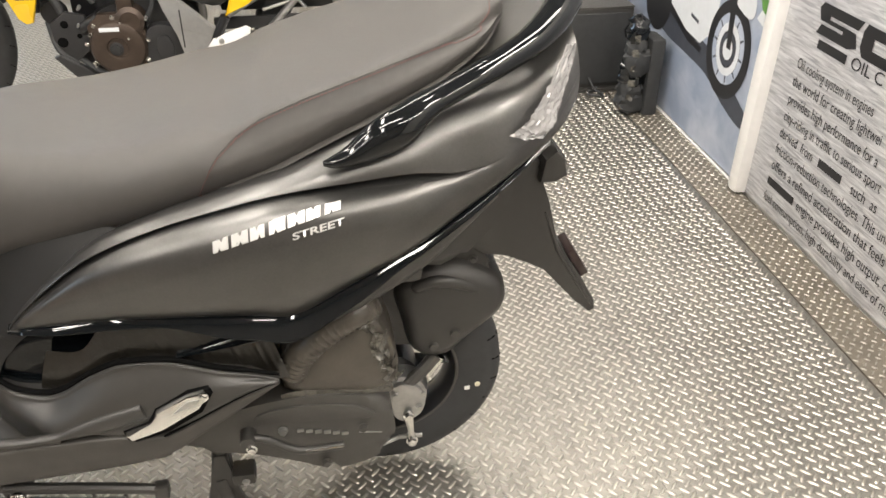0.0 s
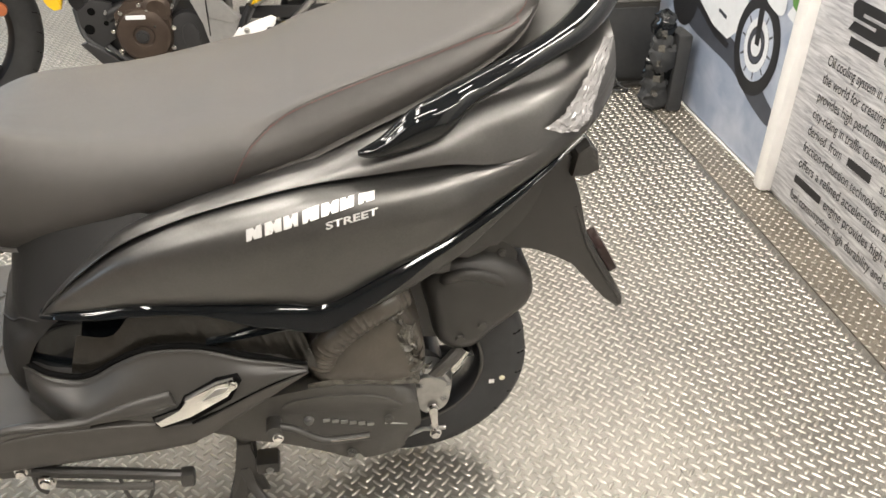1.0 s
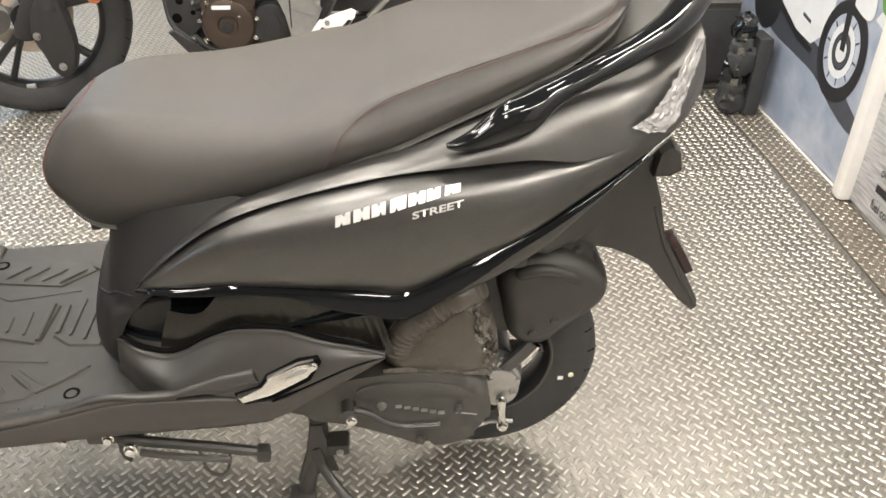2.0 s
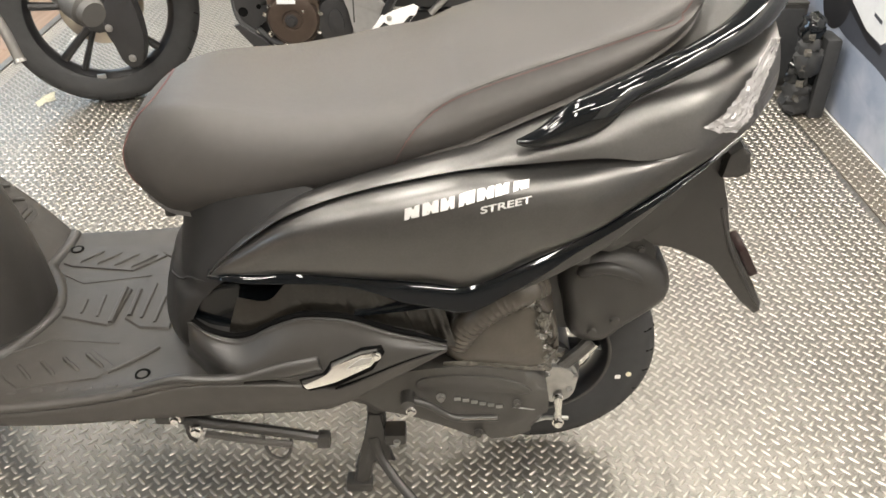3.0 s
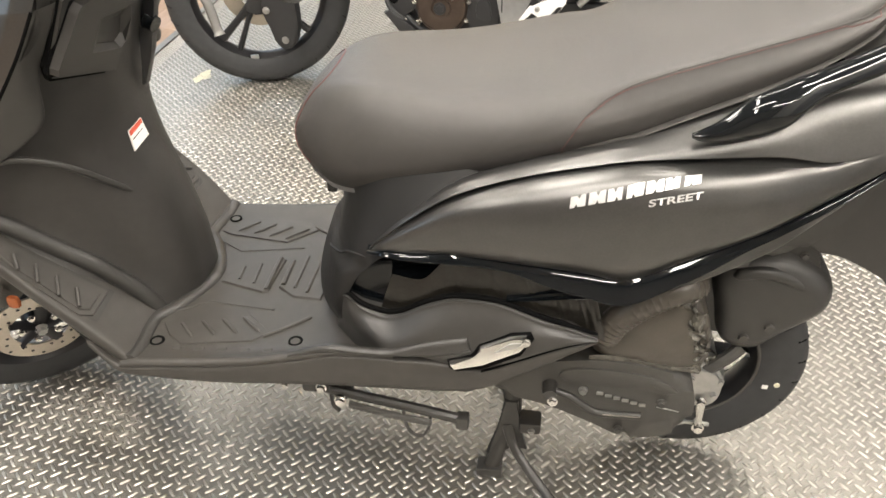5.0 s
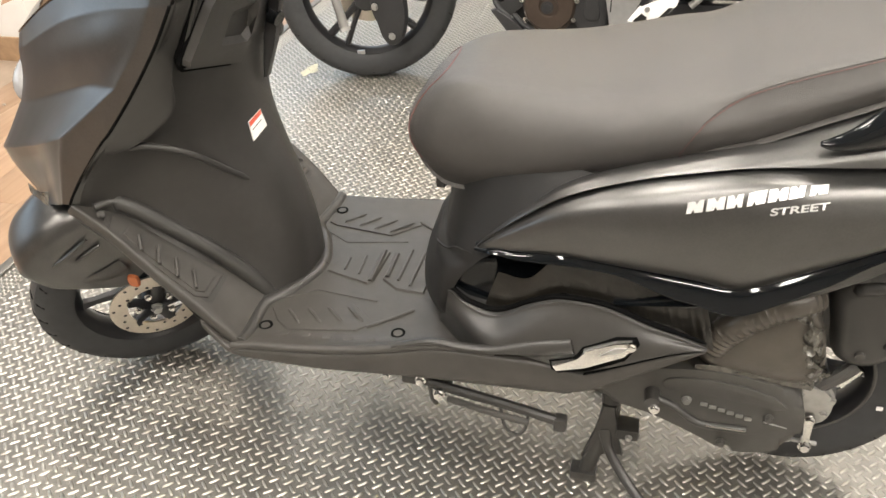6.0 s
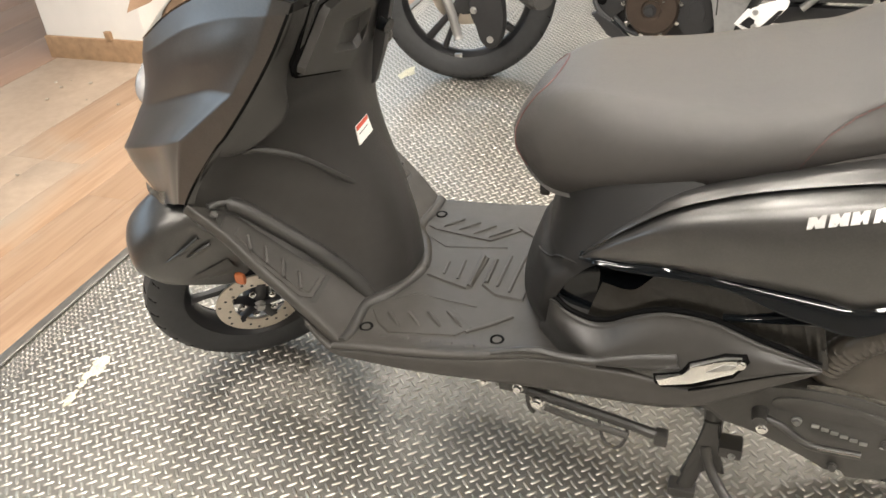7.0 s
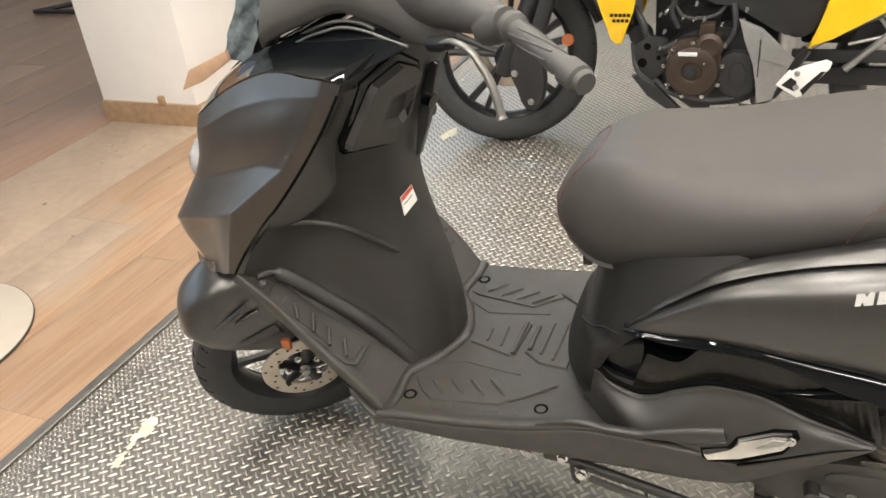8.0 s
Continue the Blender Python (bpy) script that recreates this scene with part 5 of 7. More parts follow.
# ---- scooter: front ----
# inner leg shield: z, then x at growing half widths
W_IN = (0.0, 0.05, 0.09, 0.13, 0.19, 0.25)
SHIELD = [(0.330, -0.884, -0.888, -0.915, -0.940, -0.955, -0.965), (0.420, -0.886, -0.893, -0.930, -0.998, -1.025, -1.030), (0.500, -0.900, -0.908, -0.945, -1.008, -1.086, -1.100), (0.560, -0.918, -0.926, -0.955, -1.000, -1.105, -1.182), (0.620, -0.937, -0.944, -0.966, -1.000, -1.082, -1.152),
          (0.680, -0.946, -0.953, -0.971, -0.995, -1.045, -1.100), (0.750, -0.938, -0.944, -0.957, -0.973, -1.000, -1.042), (0.820, -0.917, -0.921, -0.930, -0.940, -0.955, -0.985), (0.900, -0.886, -0.888, -0.893, -0.899, -0.906, -0.920), (0.965, -0.868, -0.870, -0.873, -0.877, -0.884, -0.895)]
rows = []
for z, *xs in SHIELD:
    half = [(x, w) for x, w in zip(xs, W_IN)]
    rows.append([(x, -w, z) for x, w in reversed(half)] + [(x, w, z) for x, w in half[1:]])
shield = part("inner_leg_shield", grid(rows, 4, 4), M_DARKPL, scooter, "matt black inner leg shield", smooth=60)

# sloping foot plates beside the column
TOE = [((-0.935, -0.080, 0.336), (-0.930, -0.252, 0.338)), ((-1.013, -0.118, 0.420), (-0.985, -0.257, 0.404)), ((-1.072, -0.142, 0.482), (-1.050, -0.259, 0.470)), ((-1.130, -0.172, 0.545), (-1.115, -0.259, 0.540)), ((-1.172, -0.205, 0.592), (-1.180, -0.256, 0.586))]
for mirror in (False, True):
    rows = []
    for a, b in TOE:
        a, b = Vector(a), Vector(b)
        rows.append([a, a.lerp(b, 0.35), a.lerp(b, 0.7), a.lerp(b, 0.93) + Vector((0.003, 0, 0.003)), b, b + Vector((-0.012, 0.004, -0.014)), b + Vector((-0.03, 0.03, -0.02))])
    part("toe_board", grid(rows, 4, 3, 0.003, mirror), M_TREAD, scooter, smooth=60)

for s in (-1, 1):
    line = [(-0.930, 0.252, 0.336), (-0.930, 0.212, 0.331), (-0.937, 0.150, 0.331), (-0.930, 0.124, 0.331), (-0.908, 0.094, 0.331), (-0.888, 0.052, 0.331), (-0.877, 0.020, 0.331), (-0.875, 0.0, 0.331)]
    part("toe_ridge", tube(smooth_path([(x, s * y, z) for x, y, z in line], 5), 0.0145, 16), M_BLACK, scooter, smooth=60)
    line = [(-1.152, 0.235, 0.577), (-1.134, 0.210, 0.575), (-1.108, 0.194, 0.555), (-1.066, 0.168, 0.505), (-1.016, 0.142, 0.449), (-0.974, 0.120, 0.392), (-0.952, 0.112, 0.358), (-0.934, 0.104, 0.322)]
    part("slope_ridge", tube(smooth_path([(x, s * y, z) for x, y, z in line], 5), [0.007] * 6 + [0.015] * 18 + [0.016] * 12, 14), M_BLACK, scooter, smooth=60)


def tighten(rows, which, near=0.10):
    """Repeat rows close by, so that the skin bends sharply there."""
    out = []
    for i, r in enumerate(rows):
        if i in which:
            out.append([Vector(p).lerp(Vector(q), near) for p, q in zip(r, rows[i - 1])])
        out.append([Vector(p) for p in r])
        if i in which:
            out.append([Vector(p).lerp(Vector(q), near) for p, q in zip(r, rows[i + 1])])
    return out


# apron: rows from the gloss top down to the lower lip, each from the side edge to the nose
APRON = [
    [(-0.905, -0.252, 0.941), (-0.940, -0.247, 0.944), (-1.060, -0.203, 0.936), (-1.181, -0.162, 0.888), (-1.290, -0.120, 0.822), (-1.345, 0, 0.810)],
    [(-0.914, -0.253, 0.924), (-0.949, -0.252, 0.921), (-1.040, -0.226, 0.905), (-1.142, -0.196, 0.872), (-1.290, -0.132, 0.800), (-1.360, 0, 0.785)],
    [(-0.952, -0.254, 0.866), (-0.980, -0.253, 0.868), (-1.060, -0.236, 0.856), (-1.160, -0.200, 0.820), (-1.302, -0.130, 0.752), (-1.376, 0, 0.738)],
    [(-1.002, -0.255, 0.798), (-1.036, -0.253, 0.800), (-1.100, -0.224, 0.789), (-1.190, -0.188, 0.755), (-1.328, -0.126, 0.702), (-1.402, 0, 0.685)],
    [(-1.086, -0.256, 0.706), (-1.150, -0.256, 0.714), (-1.206, -0.234, 0.690), (-1.286, -0.182, 0.652), (-1.415, -0.112, 0.603), (-1.462, 0, 0.586)],
    [(-1.132, -0.256, 0.652), (-1.168, -0.255, 0.672), (-1.216, -0.230, 0.648), (-1.288, -0.172, 0.608), (-1.408, -0.106, 0.555), (-1.445, 0, 0.540)],
    [(-1.180, -0.254, 0.590), (-1.196, -0.252, 0.588), (-1.222, -0.236, 0.574), (-1.268, -0.196, 0.546), (-1.355, -0.114, 0.490), (-1.385, 0, 0.470)],
]
for mirror in (False, True):
    cols = tighten(list(zip(*tighten(APRON, (1, 3, 4), 0.18))), (1,), 0.26)
    part("front_apron", grid(list(zip(*cols)), 3, 4, 0.0, mirror), M_SATIN, scooter, "satin black sculpted front apron", smooth=40)
    s = 1 if mirror else -1
    rows = [[(-0.903, s * 0.253, 0.943), (-0.940, s * 0.246, 0.947), (-1.060, s * 0.203, 0.939), (-1.181, s * 0.163, 0.891), (-1.290, s * 0.121, 0.825), (-1.345, 0, 0.813)],
            [(-0.868, s * 0.215, 0.960), (-0.920, s * 0.176, 0.962), (-1.030, s * 0.140, 0.956), (-1.150, s * 0.118, 0.928), (-1.250, s * 0.090, 0.875), (-1.285, 0, 0.868)],
            [(-0.845, s * 0.150, 0.966), (-0.910, s * 0.115, 0.980), (-1.000, s * 0.100, 0.984), (-1.110, s * 0.095, 0.950), (-1.210, s * 0.070, 0.905), (-1.235, 0, 0.900)]]
    part("dash_surround", grid(rows, 4, 5, 0.003), M_GLOSS, scooter, "gloss black dash surround", smooth=60)
part("dash_rim", tube(smooth_path([(-1.175, -0.080, 0.900), (-1.111, -0.094, 0.936), (-1.049, -0.104, 0.967), (-1.002, -0.109, 0.984), (-0.971, -0.110, 0.989), (-0.939, -0.114, 0.987), (-0.913, -0.120, 0.980)], 6), 0.0028, 10), M_LEVER, scooter, "thin grey line")
part("headlamp", ball((-1.325, 0, 0.718), 0.10, None, 24, 14, (0.53, 1.25, 0.60)), M_LENS, scooter, "clear headlamp lens under film")
part("dash_line", tube(smooth_path([(-1.180, -0.092, 0.892), (-1.105, -0.108, 0.932), (-1.041, -0.121, 0.963), (-0.994, -0.126, 0.978), (-0.963, -0.127, 0.984), (-0.923, -0.131, 0.980), (-0.870, -0.145, 0.969), (-0.843, -0.155, 0.966)], 6), 0.0024, 10), M_LEVER, scooter, "thin grey line")
for s in (-1, 1):
    rows = [[(-1.338 + 0.017 * i + random.uniform(-0.004, 0.004), s * (0.176 - 0.001 * j + 0.006 * (i - 1.5)) + random.uniform(-0.006, 0.006), 0.565 - 0.009 * j - 0.002 * i + random.uniform(-0.003, 0.003)) for i in range(4)] for j in range(4)]
    part("wrapped_indicator", grid(rows, 3, 3), M_WRAP, scooter, "indicator in crumpled clear wrap", smooth=15)

# steered front end
STEER = 41.3
AXLE_F = Vector((-1.285, 0.0, 0.231))
turn = Matrix.Translation(AXLE_F) @ Matrix.Rotation(radians(STEER), 4, Vector((math.sin(radians(26)), 0, math.cos(radians(26)))))
front = part("front_wheel", lathe(rim_profile(0.158, 0.040), 48, closed=True), M_RIM, scooter, "black cast front wheel turned to full lock", m=turn)
part("tyre", lathe(tyre_profile(0.232, 0.158, 0.043), 64), M_RUBBER, front, "new black tyre with slanting grooves")
part("tread", tread_groove_bars(0.232, 0.043, 28), M_HOLLOW_SHADE, front)
part("spokes", star_spokes(6, 0.04, 0.146, 0.013, 0.009), M_RIM, front)
part("hub", lathe([(-0.055, 0.0), (-0.055, 0.030), (0.05, 0.034), (0.05, 0.0)], 24), M_RIM, front)
disc = part("brake_disc", lathe([(-0.065, 0.056), (-0.065, 0.092), (-0.061, 0.092), (-0.061, 0.056)], 56, closed=True), M_DISC, front, "drilled steel brake disc")
hole = finish(lathe([(-0.0656, 0.0), (-0.0656, 0.0036)], 10), "disc_hole", M_RIM)
for k in range(24):
    a = 2 * math.pi * k / 24
    r = (0.064, 0.074, 0.084)[k % 3]
    ob = new("disc_hole", hole)
    ob.parent, ob.location = disc, (r * math.cos(a), 0, r * math.sin(a))
part("disc_carrier", star_spokes(5, 0.01, 0.060, 0.013, 0.004, -0.062), M_RIM, front)
for k in range(5):
    a = 2 * math.pi * (k + 0.4) / 5
    part("disc_bolt", bolt((0.036 * math.cos(a), -0.066, 0.036 * math.sin(a)), 0.006, 0.006), M_CHROME, front)
part("axle_nut", bolt((0, -0.070, 0), 0.010, 0.012), M_STEEL, front)
for s in (-1, 1):
    part("fork_leg", tube([(0.050, s * 0.085, 0.110), (0.075, s * 0.085, 0.155), (0.16, s * 0.085, 0.33)], [0.016, 0.022, 0.020], 14), M_RIM, front)
part("caliper", box((0.045, -0.100, 0.045), (0.115, -0.060, 0.105), 0.010), M_RIM, front)
# front mudguard, built round the wheel
GUARD = [[(-0.196, 0.045, 0.185), (-0.207, 0.040, 0.200), (-0.212, 0.020, 0.210), (-0.215, 0, 0.214)], [(-0.165, 0.066, 0.163), (-0.186, 0.066, 0.225), (-0.196, 0.045, 0.265), (-0.200, 0, 0.278)],
         [(-0.130, 0.072, 0.143), (-0.146, 0.079, 0.230), (-0.156, 0.055, 0.305), (-0.160, 0, 0.322)], [(-0.085, 0.074, 0.122), (-0.100, 0.083, 0.240), (-0.106, 0.060, 0.335), (-0.110, 0, 0.352)],
         [(-0.035, 0.074, 0.101), (-0.045, 0.083, 0.230), (-0.050, 0.060, 0.345), (-0.050, 0, 0.362)], [(0.010, 0.072, 0.125), (0.005, 0.080, 0.230), (0.0, 0.060, 0.340), (0.0, 0, 0.358)]]
rows = []
for r in [[(0.94 * x, y, 0.12 + 0.80 * (z - 0.12)) for x, y, z in r] for r in GUARD]:
    lip = (r[0][0] + 0.004, r[0][1] - 0.010, r[0][2] + 0.004)
    half = [lip] + r
    rows.append([(x, -y, z) for x, y, z in half] + [(x, y, z) for x, y, z in reversed(half[:-1])])
fender = part("front_mudguard", grid(rows, 4, 4), M_SATIN, front, "satin dark grey front mudguard", smooth=60)
part("crease_line", tube([(-0.128, -0.078, 0.222), (-0.090, -0.085, 0.246), (-0.052, -0.083, 0.268)], [0.0020, 0.0045, 0.0030], 8), M_SATIN, fender)
part("crease_line", tube([(-0.085, -0.084, 0.225), (-0.060, -0.085, 0.236), (-0.036, -0.084, 0.244)], [0.0020, 0.0045, 0.0030], 8), M_SATIN, fender)
part("lower_flare", grid([[(-0.105, -0.078, 0.158), (-0.060, -0.086, 0.178), (-0.018, -0.084, 0.190)], [(-0.098, -0.076, 0.146), (-0.055, -0.088, 0.160), (-0.012, -0.086, 0.168)], [(-0.092, -0.074, 0.136), (-0.050, -0.080, 0.140), (-0.008, -0.080, 0.142)]], 3, 3), M_GREY, fender, "lighter grey flare")
part("side_reflector", box((-1.234, -0.124, 0.318), (-1.210, -0.112, 0.344), 0.009), M_AMBER, scooter, "orange side reflector")

# handlebar
bar = part("handlebar_cover", ellipse_bar([(-0.672, -0.214, 1.017, 0.017, 0.018), (-0.705, -0.188, 1.020, 0.026, 0.026), (-0.760, -0.142, 1.026, 0.042, 0.042), (-0.830, -0.080, 1.036, 0.062, 0.060), (-0.905, -0.010, 1.046, 0.080, 0.080), (-0.985, 0.060, 1.060, 0.070, 0.080), (-1.06, 0.13, 1.060, 0.040, 0.040)], 22), M_GRIP, scooter, "dark grey plastic handlebar cover", smooth=60)
LOW = [(-1.120, 0.945), (-1.105, 0.958), (-1.030, 0.987), (-0.974, 1.003), (-0.937, 0.996), (-0.903, 0.984), (-0.849, 0.959), (-0.806, 0.950)]
rows = [[(x, -0.095, z + 0.004), (x, -0.116, z), (x, -0.124, z + 0.008), (x + 0.004, -0.128, z + 0.032), (x + 0.010, -0.108, z + 0.080), (x + 0.015, -0.040, z + 0.125), (x + 0.015, 0.06, z + 0.13)] for x, z in LOW]
part("meter_cowl", grid(rows, 4, 4), M_GRIP, bar, "grey meter cowl", smooth=60)
part("under_cover", grid([[(-1.115, -0.100, 0.960), (-1.000, -0.100, 0.998), (-0.900, -0.110, 0.985), (-0.840, -0.120, 0.965)], [(-1.110, 0.000, 0.985), (-1.000, 0.010, 1.010), (-0.900, 0.020, 1.000), (-0.830, 0.000, 0.985)]], 4, 4), M_BLACK, bar, smooth=60)
part("cover_hole", tube([(-0.748, -0.160, 1.053), (-0.752, -0.164, 1.046)], 0.011, 16), M_RIM, bar)
axis = [Vector((-0.666, -0.220, 1.020)), Vector((-0.543, -0.333, 0.988))]
gp = lambda u: axis[0].lerp(axis[1], u)
grip = part("grip", tube([gp(0), gp(0.03), gp(0.10), gp(0.13), gp(0.80), gp(0.82), gp(0.97), gp(1.0)], [0.015, 0.0195, 0.0195, 0.0138, 0.0138, 0.0175, 0.0175, 0.011], 18), M_GRIP, scooter, "grey ribbed rubber grip", smooth=40)
d = (axis[1] - axis[0]).normalized()
n1 = d.cross(Vector((0, 0, 1))).normalized()
n2 = n1.cross(d)
for k in range(7):
    pts = []
    for i in range(7):
        u = i / 6
        ang = k * 0.9 + u * 1.1
        pts.append(gp(0.16 + 0.62 * (k % 2) * 0.12 + 0.5 * u) + 0.0140 * (n1 * math.cos(ang) + n2 * math.sin(ang)))
    part("grip_rib", tube(pts, 0.0014, 5), M_GRIP, grip)
part("bar_end", tube([gp(1.0), gp(1.04)], [0.0155, 0.013], 16), M_GRIP, grip)
part("brake_lever", tube(smooth_path([(-0.775, -0.192, 0.984), (-0.745, -0.218, 0.994), (-0.716, -0.236, 0.990), (-0.696, -0.246, 0.972), (-0.680, -0.252, 0.943), (-0.671, -0.257, 0.915), (-0.668, -0.259, 0.906)], 4), [0.006] * 14 + [0.0065] * 9 + [0.0078] * 2, 10, flat=0.7), M_LEVER, scooter, "grey metal brake lever", smooth=60)
part("switch_pod", tube([(-0.705, -0.188, 1.006), (-0.690, -0.200, 1.012), (-0.668, -0.219, 1.019)], [0.026, 0.026, 0.021], 16), M_GRIP, bar)
part("lever_clamp", tube([(-0.800, -0.165, 0.974), (-0.778, -0.184, 0.980), (-0.755, -0.204, 0.988)], [0.012, 0.012, 0.009], 12), M_RIM, bar, smooth=60)

# windscreen in film and a scrap of card taped to it
random.seed(41)
rows = [[(-1.255 + 0.062 * u + 0.050 * v + random.uniform(-0.004, 0.004), -0.062 + 0.012 * v + random.uniform(-0.006, 0.006), 0.905 + 0.115 * u - 0.004 * v + random.uniform(-0.004, 0.004)) for u in (0, 0.2, 0.4, 0.6, 0.8, 1.0, 1.3)] for v in (0, 0.25, 0.5, 0.75, 1.0)]
part("windscreen", grid(rows, 2, 2), M_SCREEN, scooter, "dark windscreen under crumpled film", smooth=45)
part("screen_mount", grid([[(-1.22 + 0.02 * i, -0.03 + 0.05 * j, 0.90 + 0.05 * i) for i in range(5)] for j in range(3)], 2, 2), M_BLACK, scooter)
part("card_scrap", prism([(-1.350, 0.850), (-1.325, 0.888), (-1.235, 0.925), (-1.232, 0.908), (-1.300, 0.868)], -0.075, -0.066, 0.001), M_CARD, scooter, "torn brown card taped to the nose")

# ---- scooter: details on the panels ----
def relief(points, out, low, high, mat, parent, name, label="", shrink=0.0):
    """A thin plate over an outline in space, standing out along a direction, its top slightly smaller."""
    out = Vector(out).normalized()
    pts = [Vector(p) for p in points]
    mid = sum(pts, Vector()) / len(pts)
    bm = bmesh.new()
    a = [bm.verts.new(p + out * low) for p in pts]
    b = [bm.verts.new(p + (mid - p).normalized() * shrink + out * high) for p in pts]
    n = len(pts)
    bm.faces.new(b)
    for i in range(n):
        j = (i + 1) % n
        bm.faces.new((a[i], a[j], b[j], b[i]))
    bm.faces.new(a[::-1])
    bmesh.ops.triangulate(bm, faces=[f for f in bm.faces if len(f.verts) > 4])
    return part(name, bm, mat, parent, label, smooth=25)


def dished(outer, hole, out, base, top, floor_scale, shift, mat, parent, name, label=""):
    """A raised plate with a bowl sunk into it, both star-shaped about the hole's middle."""
    out = Vector(out).normalized()
    mid = sum((Vector(p) for p in hole), Vector()) / len(hole)
    e1 = out.cross(Vector((0, 0, 1))).normalized()
    e2 = e1.cross(out)

    def reach(poly, ang):
        d = Vector((math.cos(ang), math.sin(ang)))
        best = 0.0
        flat = [Vector(((Vector(p) - mid).dot(e1), (Vector(p) - mid).dot(e2))) for p in poly]
        for a, b in zip(flat, flat[1:] + flat[:1]):
            s = b - a
            det = d.x * -s.y + d.y * s.x
            if abs(det) < 1e-12:
                continue
            r, u = (a.x * -s.y + a.y * s.x) / det, (d.x * a.y - d.y * a.x) / det
            if r > 0 and -1e-6 <= u <= 1 + 1e-6:
                best = max(best, r)
        return best

    n = 72
    rings = [[] for k in range(5)]
    for k in range(n):
        ang = 2 * math.pi * k / n
        d = e1 * math.cos(ang) + e2 * math.sin(ang)
        ro, rh = reach(outer, ang), reach(hole, ang)
        rings[0].append(mid + d * ro + out * base)
        rings[1].append(mid + d * (ro - 0.004) + out * top)
        rings[2].append(mid + d * rh + out * top)
        rings[3].append(mid + d * (rh * 0.95) + out * (top - 0.003))
        rings[4].append(mid + d * (rh * floor_scale) + Vector(shift) + out * (top - 0.0112))
    return part(name, loft(rings), mat, parent, label, smooth=25)


def stitches(path, step, length, rad, out):
    """Short thread dashes along a path."""
    bm = bmesh.new()
    pts = smooth_path(path, 12)
    run, last = 0.0, 0.0
    for a, b in zip(pts, pts[1:]):
        run += (b - a).length
        if run - last >= step:
            last = run
            d = (b - a).normalized()
            o = Vector(out)
            tube([b - d * length / 2 + o * 0.4, b + o, b + d * length / 2 + o * 0.4], rad, 5, bm)
    return bm


SEAM = [(-0.247, -0.194, 0.732), (-0.238, -0.198, 0.755), (-0.228, -0.197, 0.775), (-0.214, -0.193, 0.795), (-0.195, -0.186, 0.811), (-0.163, -0.178, 0.828), (-0.113, -0.172, 0.846), (-0.077, -0.168, 0.857),
        (-0.007, -0.160, 0.878), (0.062, -0.150, 0.898), (0.115, -0.131, 0.909), (0.140, -0.110, 0.918), (0.155, -0.065, 0.928), (0.160, 0.0, 0.931)]
NOSE_SEAM = [(-0.626, -0.104, 0.650), (-0.648, -0.086, 0.690), (-0.641, -0.076, 0.722), (-0.620, -0.070, 0.750), (-0.600, -0.055, 0.775), (-0.592, 0.0, 0.784), (-0.600, 0.055, 0.775), (-0.620, 0.070, 0.750), (-0.641, 0.076, 0.722), (-0.648, 0.086, 0.690)]
bpy.context.view_layer.update()


def on_seat(path, lift):
    """The path laid on the seat cover."""
    out = []
    for p in smooth_path(path, 8):
        ok, loc, nor, face = seat.closest_point_on_mesh(p)
        out.append(loc + nor * lift)
    return out


for flip in (1, -1):
    pts = [(x, y * flip, z) for x, y, z in SEAM]
    line = on_seat(pts, 0.0004)
    part("piping", tube(line, 0.0008, 6), M_SEAT, seat)
    off = on_seat([(x, y * flip * 1.015, z - 0.0028) for x, y, z in SEAM], 0.0004)
    tagged(part("stitching", stitches(off, 0.0048, 0.0036, 0.0007, (0, -0.0006 * flip, 0.0006)), M_RED, seat, "maroon thread stitching"), kind="stuff")
part("piping", tube(on_seat(NOSE_SEAM, 0.0006), 0.0011, 6), M_RED, seat, "maroon piping round the nose")
part("seat_clip", box((-0.622, -0.050, 0.565), (-0.606, -0.024, 0.600), 0.003), M_BLACK, seat)

# badge: name as plain slanted shapes, the second word lettered
M_BADGE = material("chromed_badge", (0.66, 0.66, 0.65), 0.32, 0.45, 0.06, 200, 0.2, 300)
ax, up_ = Vector((0.168, 0.018, 0.040)).normalized(), Vector((0, 0.58, 0.81))
nrm = ax.cross(up_).normalized()
up_ = nrm.cross(ax).normalized()
org = Vector((-0.231, -0.2708, 0.6945))
badge = part("badge", bmesh.new(), M_BADGE, scooter, "chromed name badge as plain slanted shapes")
for k in range(7):
    w0, h, u = (0.0205, 0.0222, 0.0190, 0.0215, 0.0225, 0.0185, 0.0215)[k], 0.0150 - 0.0003 * k, 0.0240 * k
    cut = 0.30 + 0.12 * (k % 3)
    q = [(0.0, 0.0), (cut, 0.0), (cut + 0.10, 0.34), (cut + 0.20, 0.0), (1.0, 0.0), (1.0, 1.0), (0.80 - 0.3 * cut, 1.0), (0.66 - 0.3 * cut, 0.70), (0.52 - 0.3 * cut, 1.0), (0.0, 1.0)]
    q = [(u + w0 * a + 0.005 * b, h * b) for a, b in q]
    relief([side_panel.closest_point_on_mesh(org + ax * a + up_ * b + nrm * 0.004)[1] for a, b in q], nrm, -0.001, 0.0022, M_BADGE, badge, "badge_shape", shrink=0.0005)
ax2 = Vector((0.067, 0.009, 0.012)).normalized()
n2_ = ax2.cross(Vector((0, 0.47, 0.88))).normalized()
u2 = n2_.cross(ax2).normalized()
m2 = Matrix((ax2, u2, n2_)).transposed().to_4x4()
m2.translation = Vector((-0.134, -0.2700, 0.7045)) + n2_ * 0.0030
tx = writing("STREET", 0.0125, 0.067, m2, M_BADGE, scooter, "badge_lettering", 0.0003)
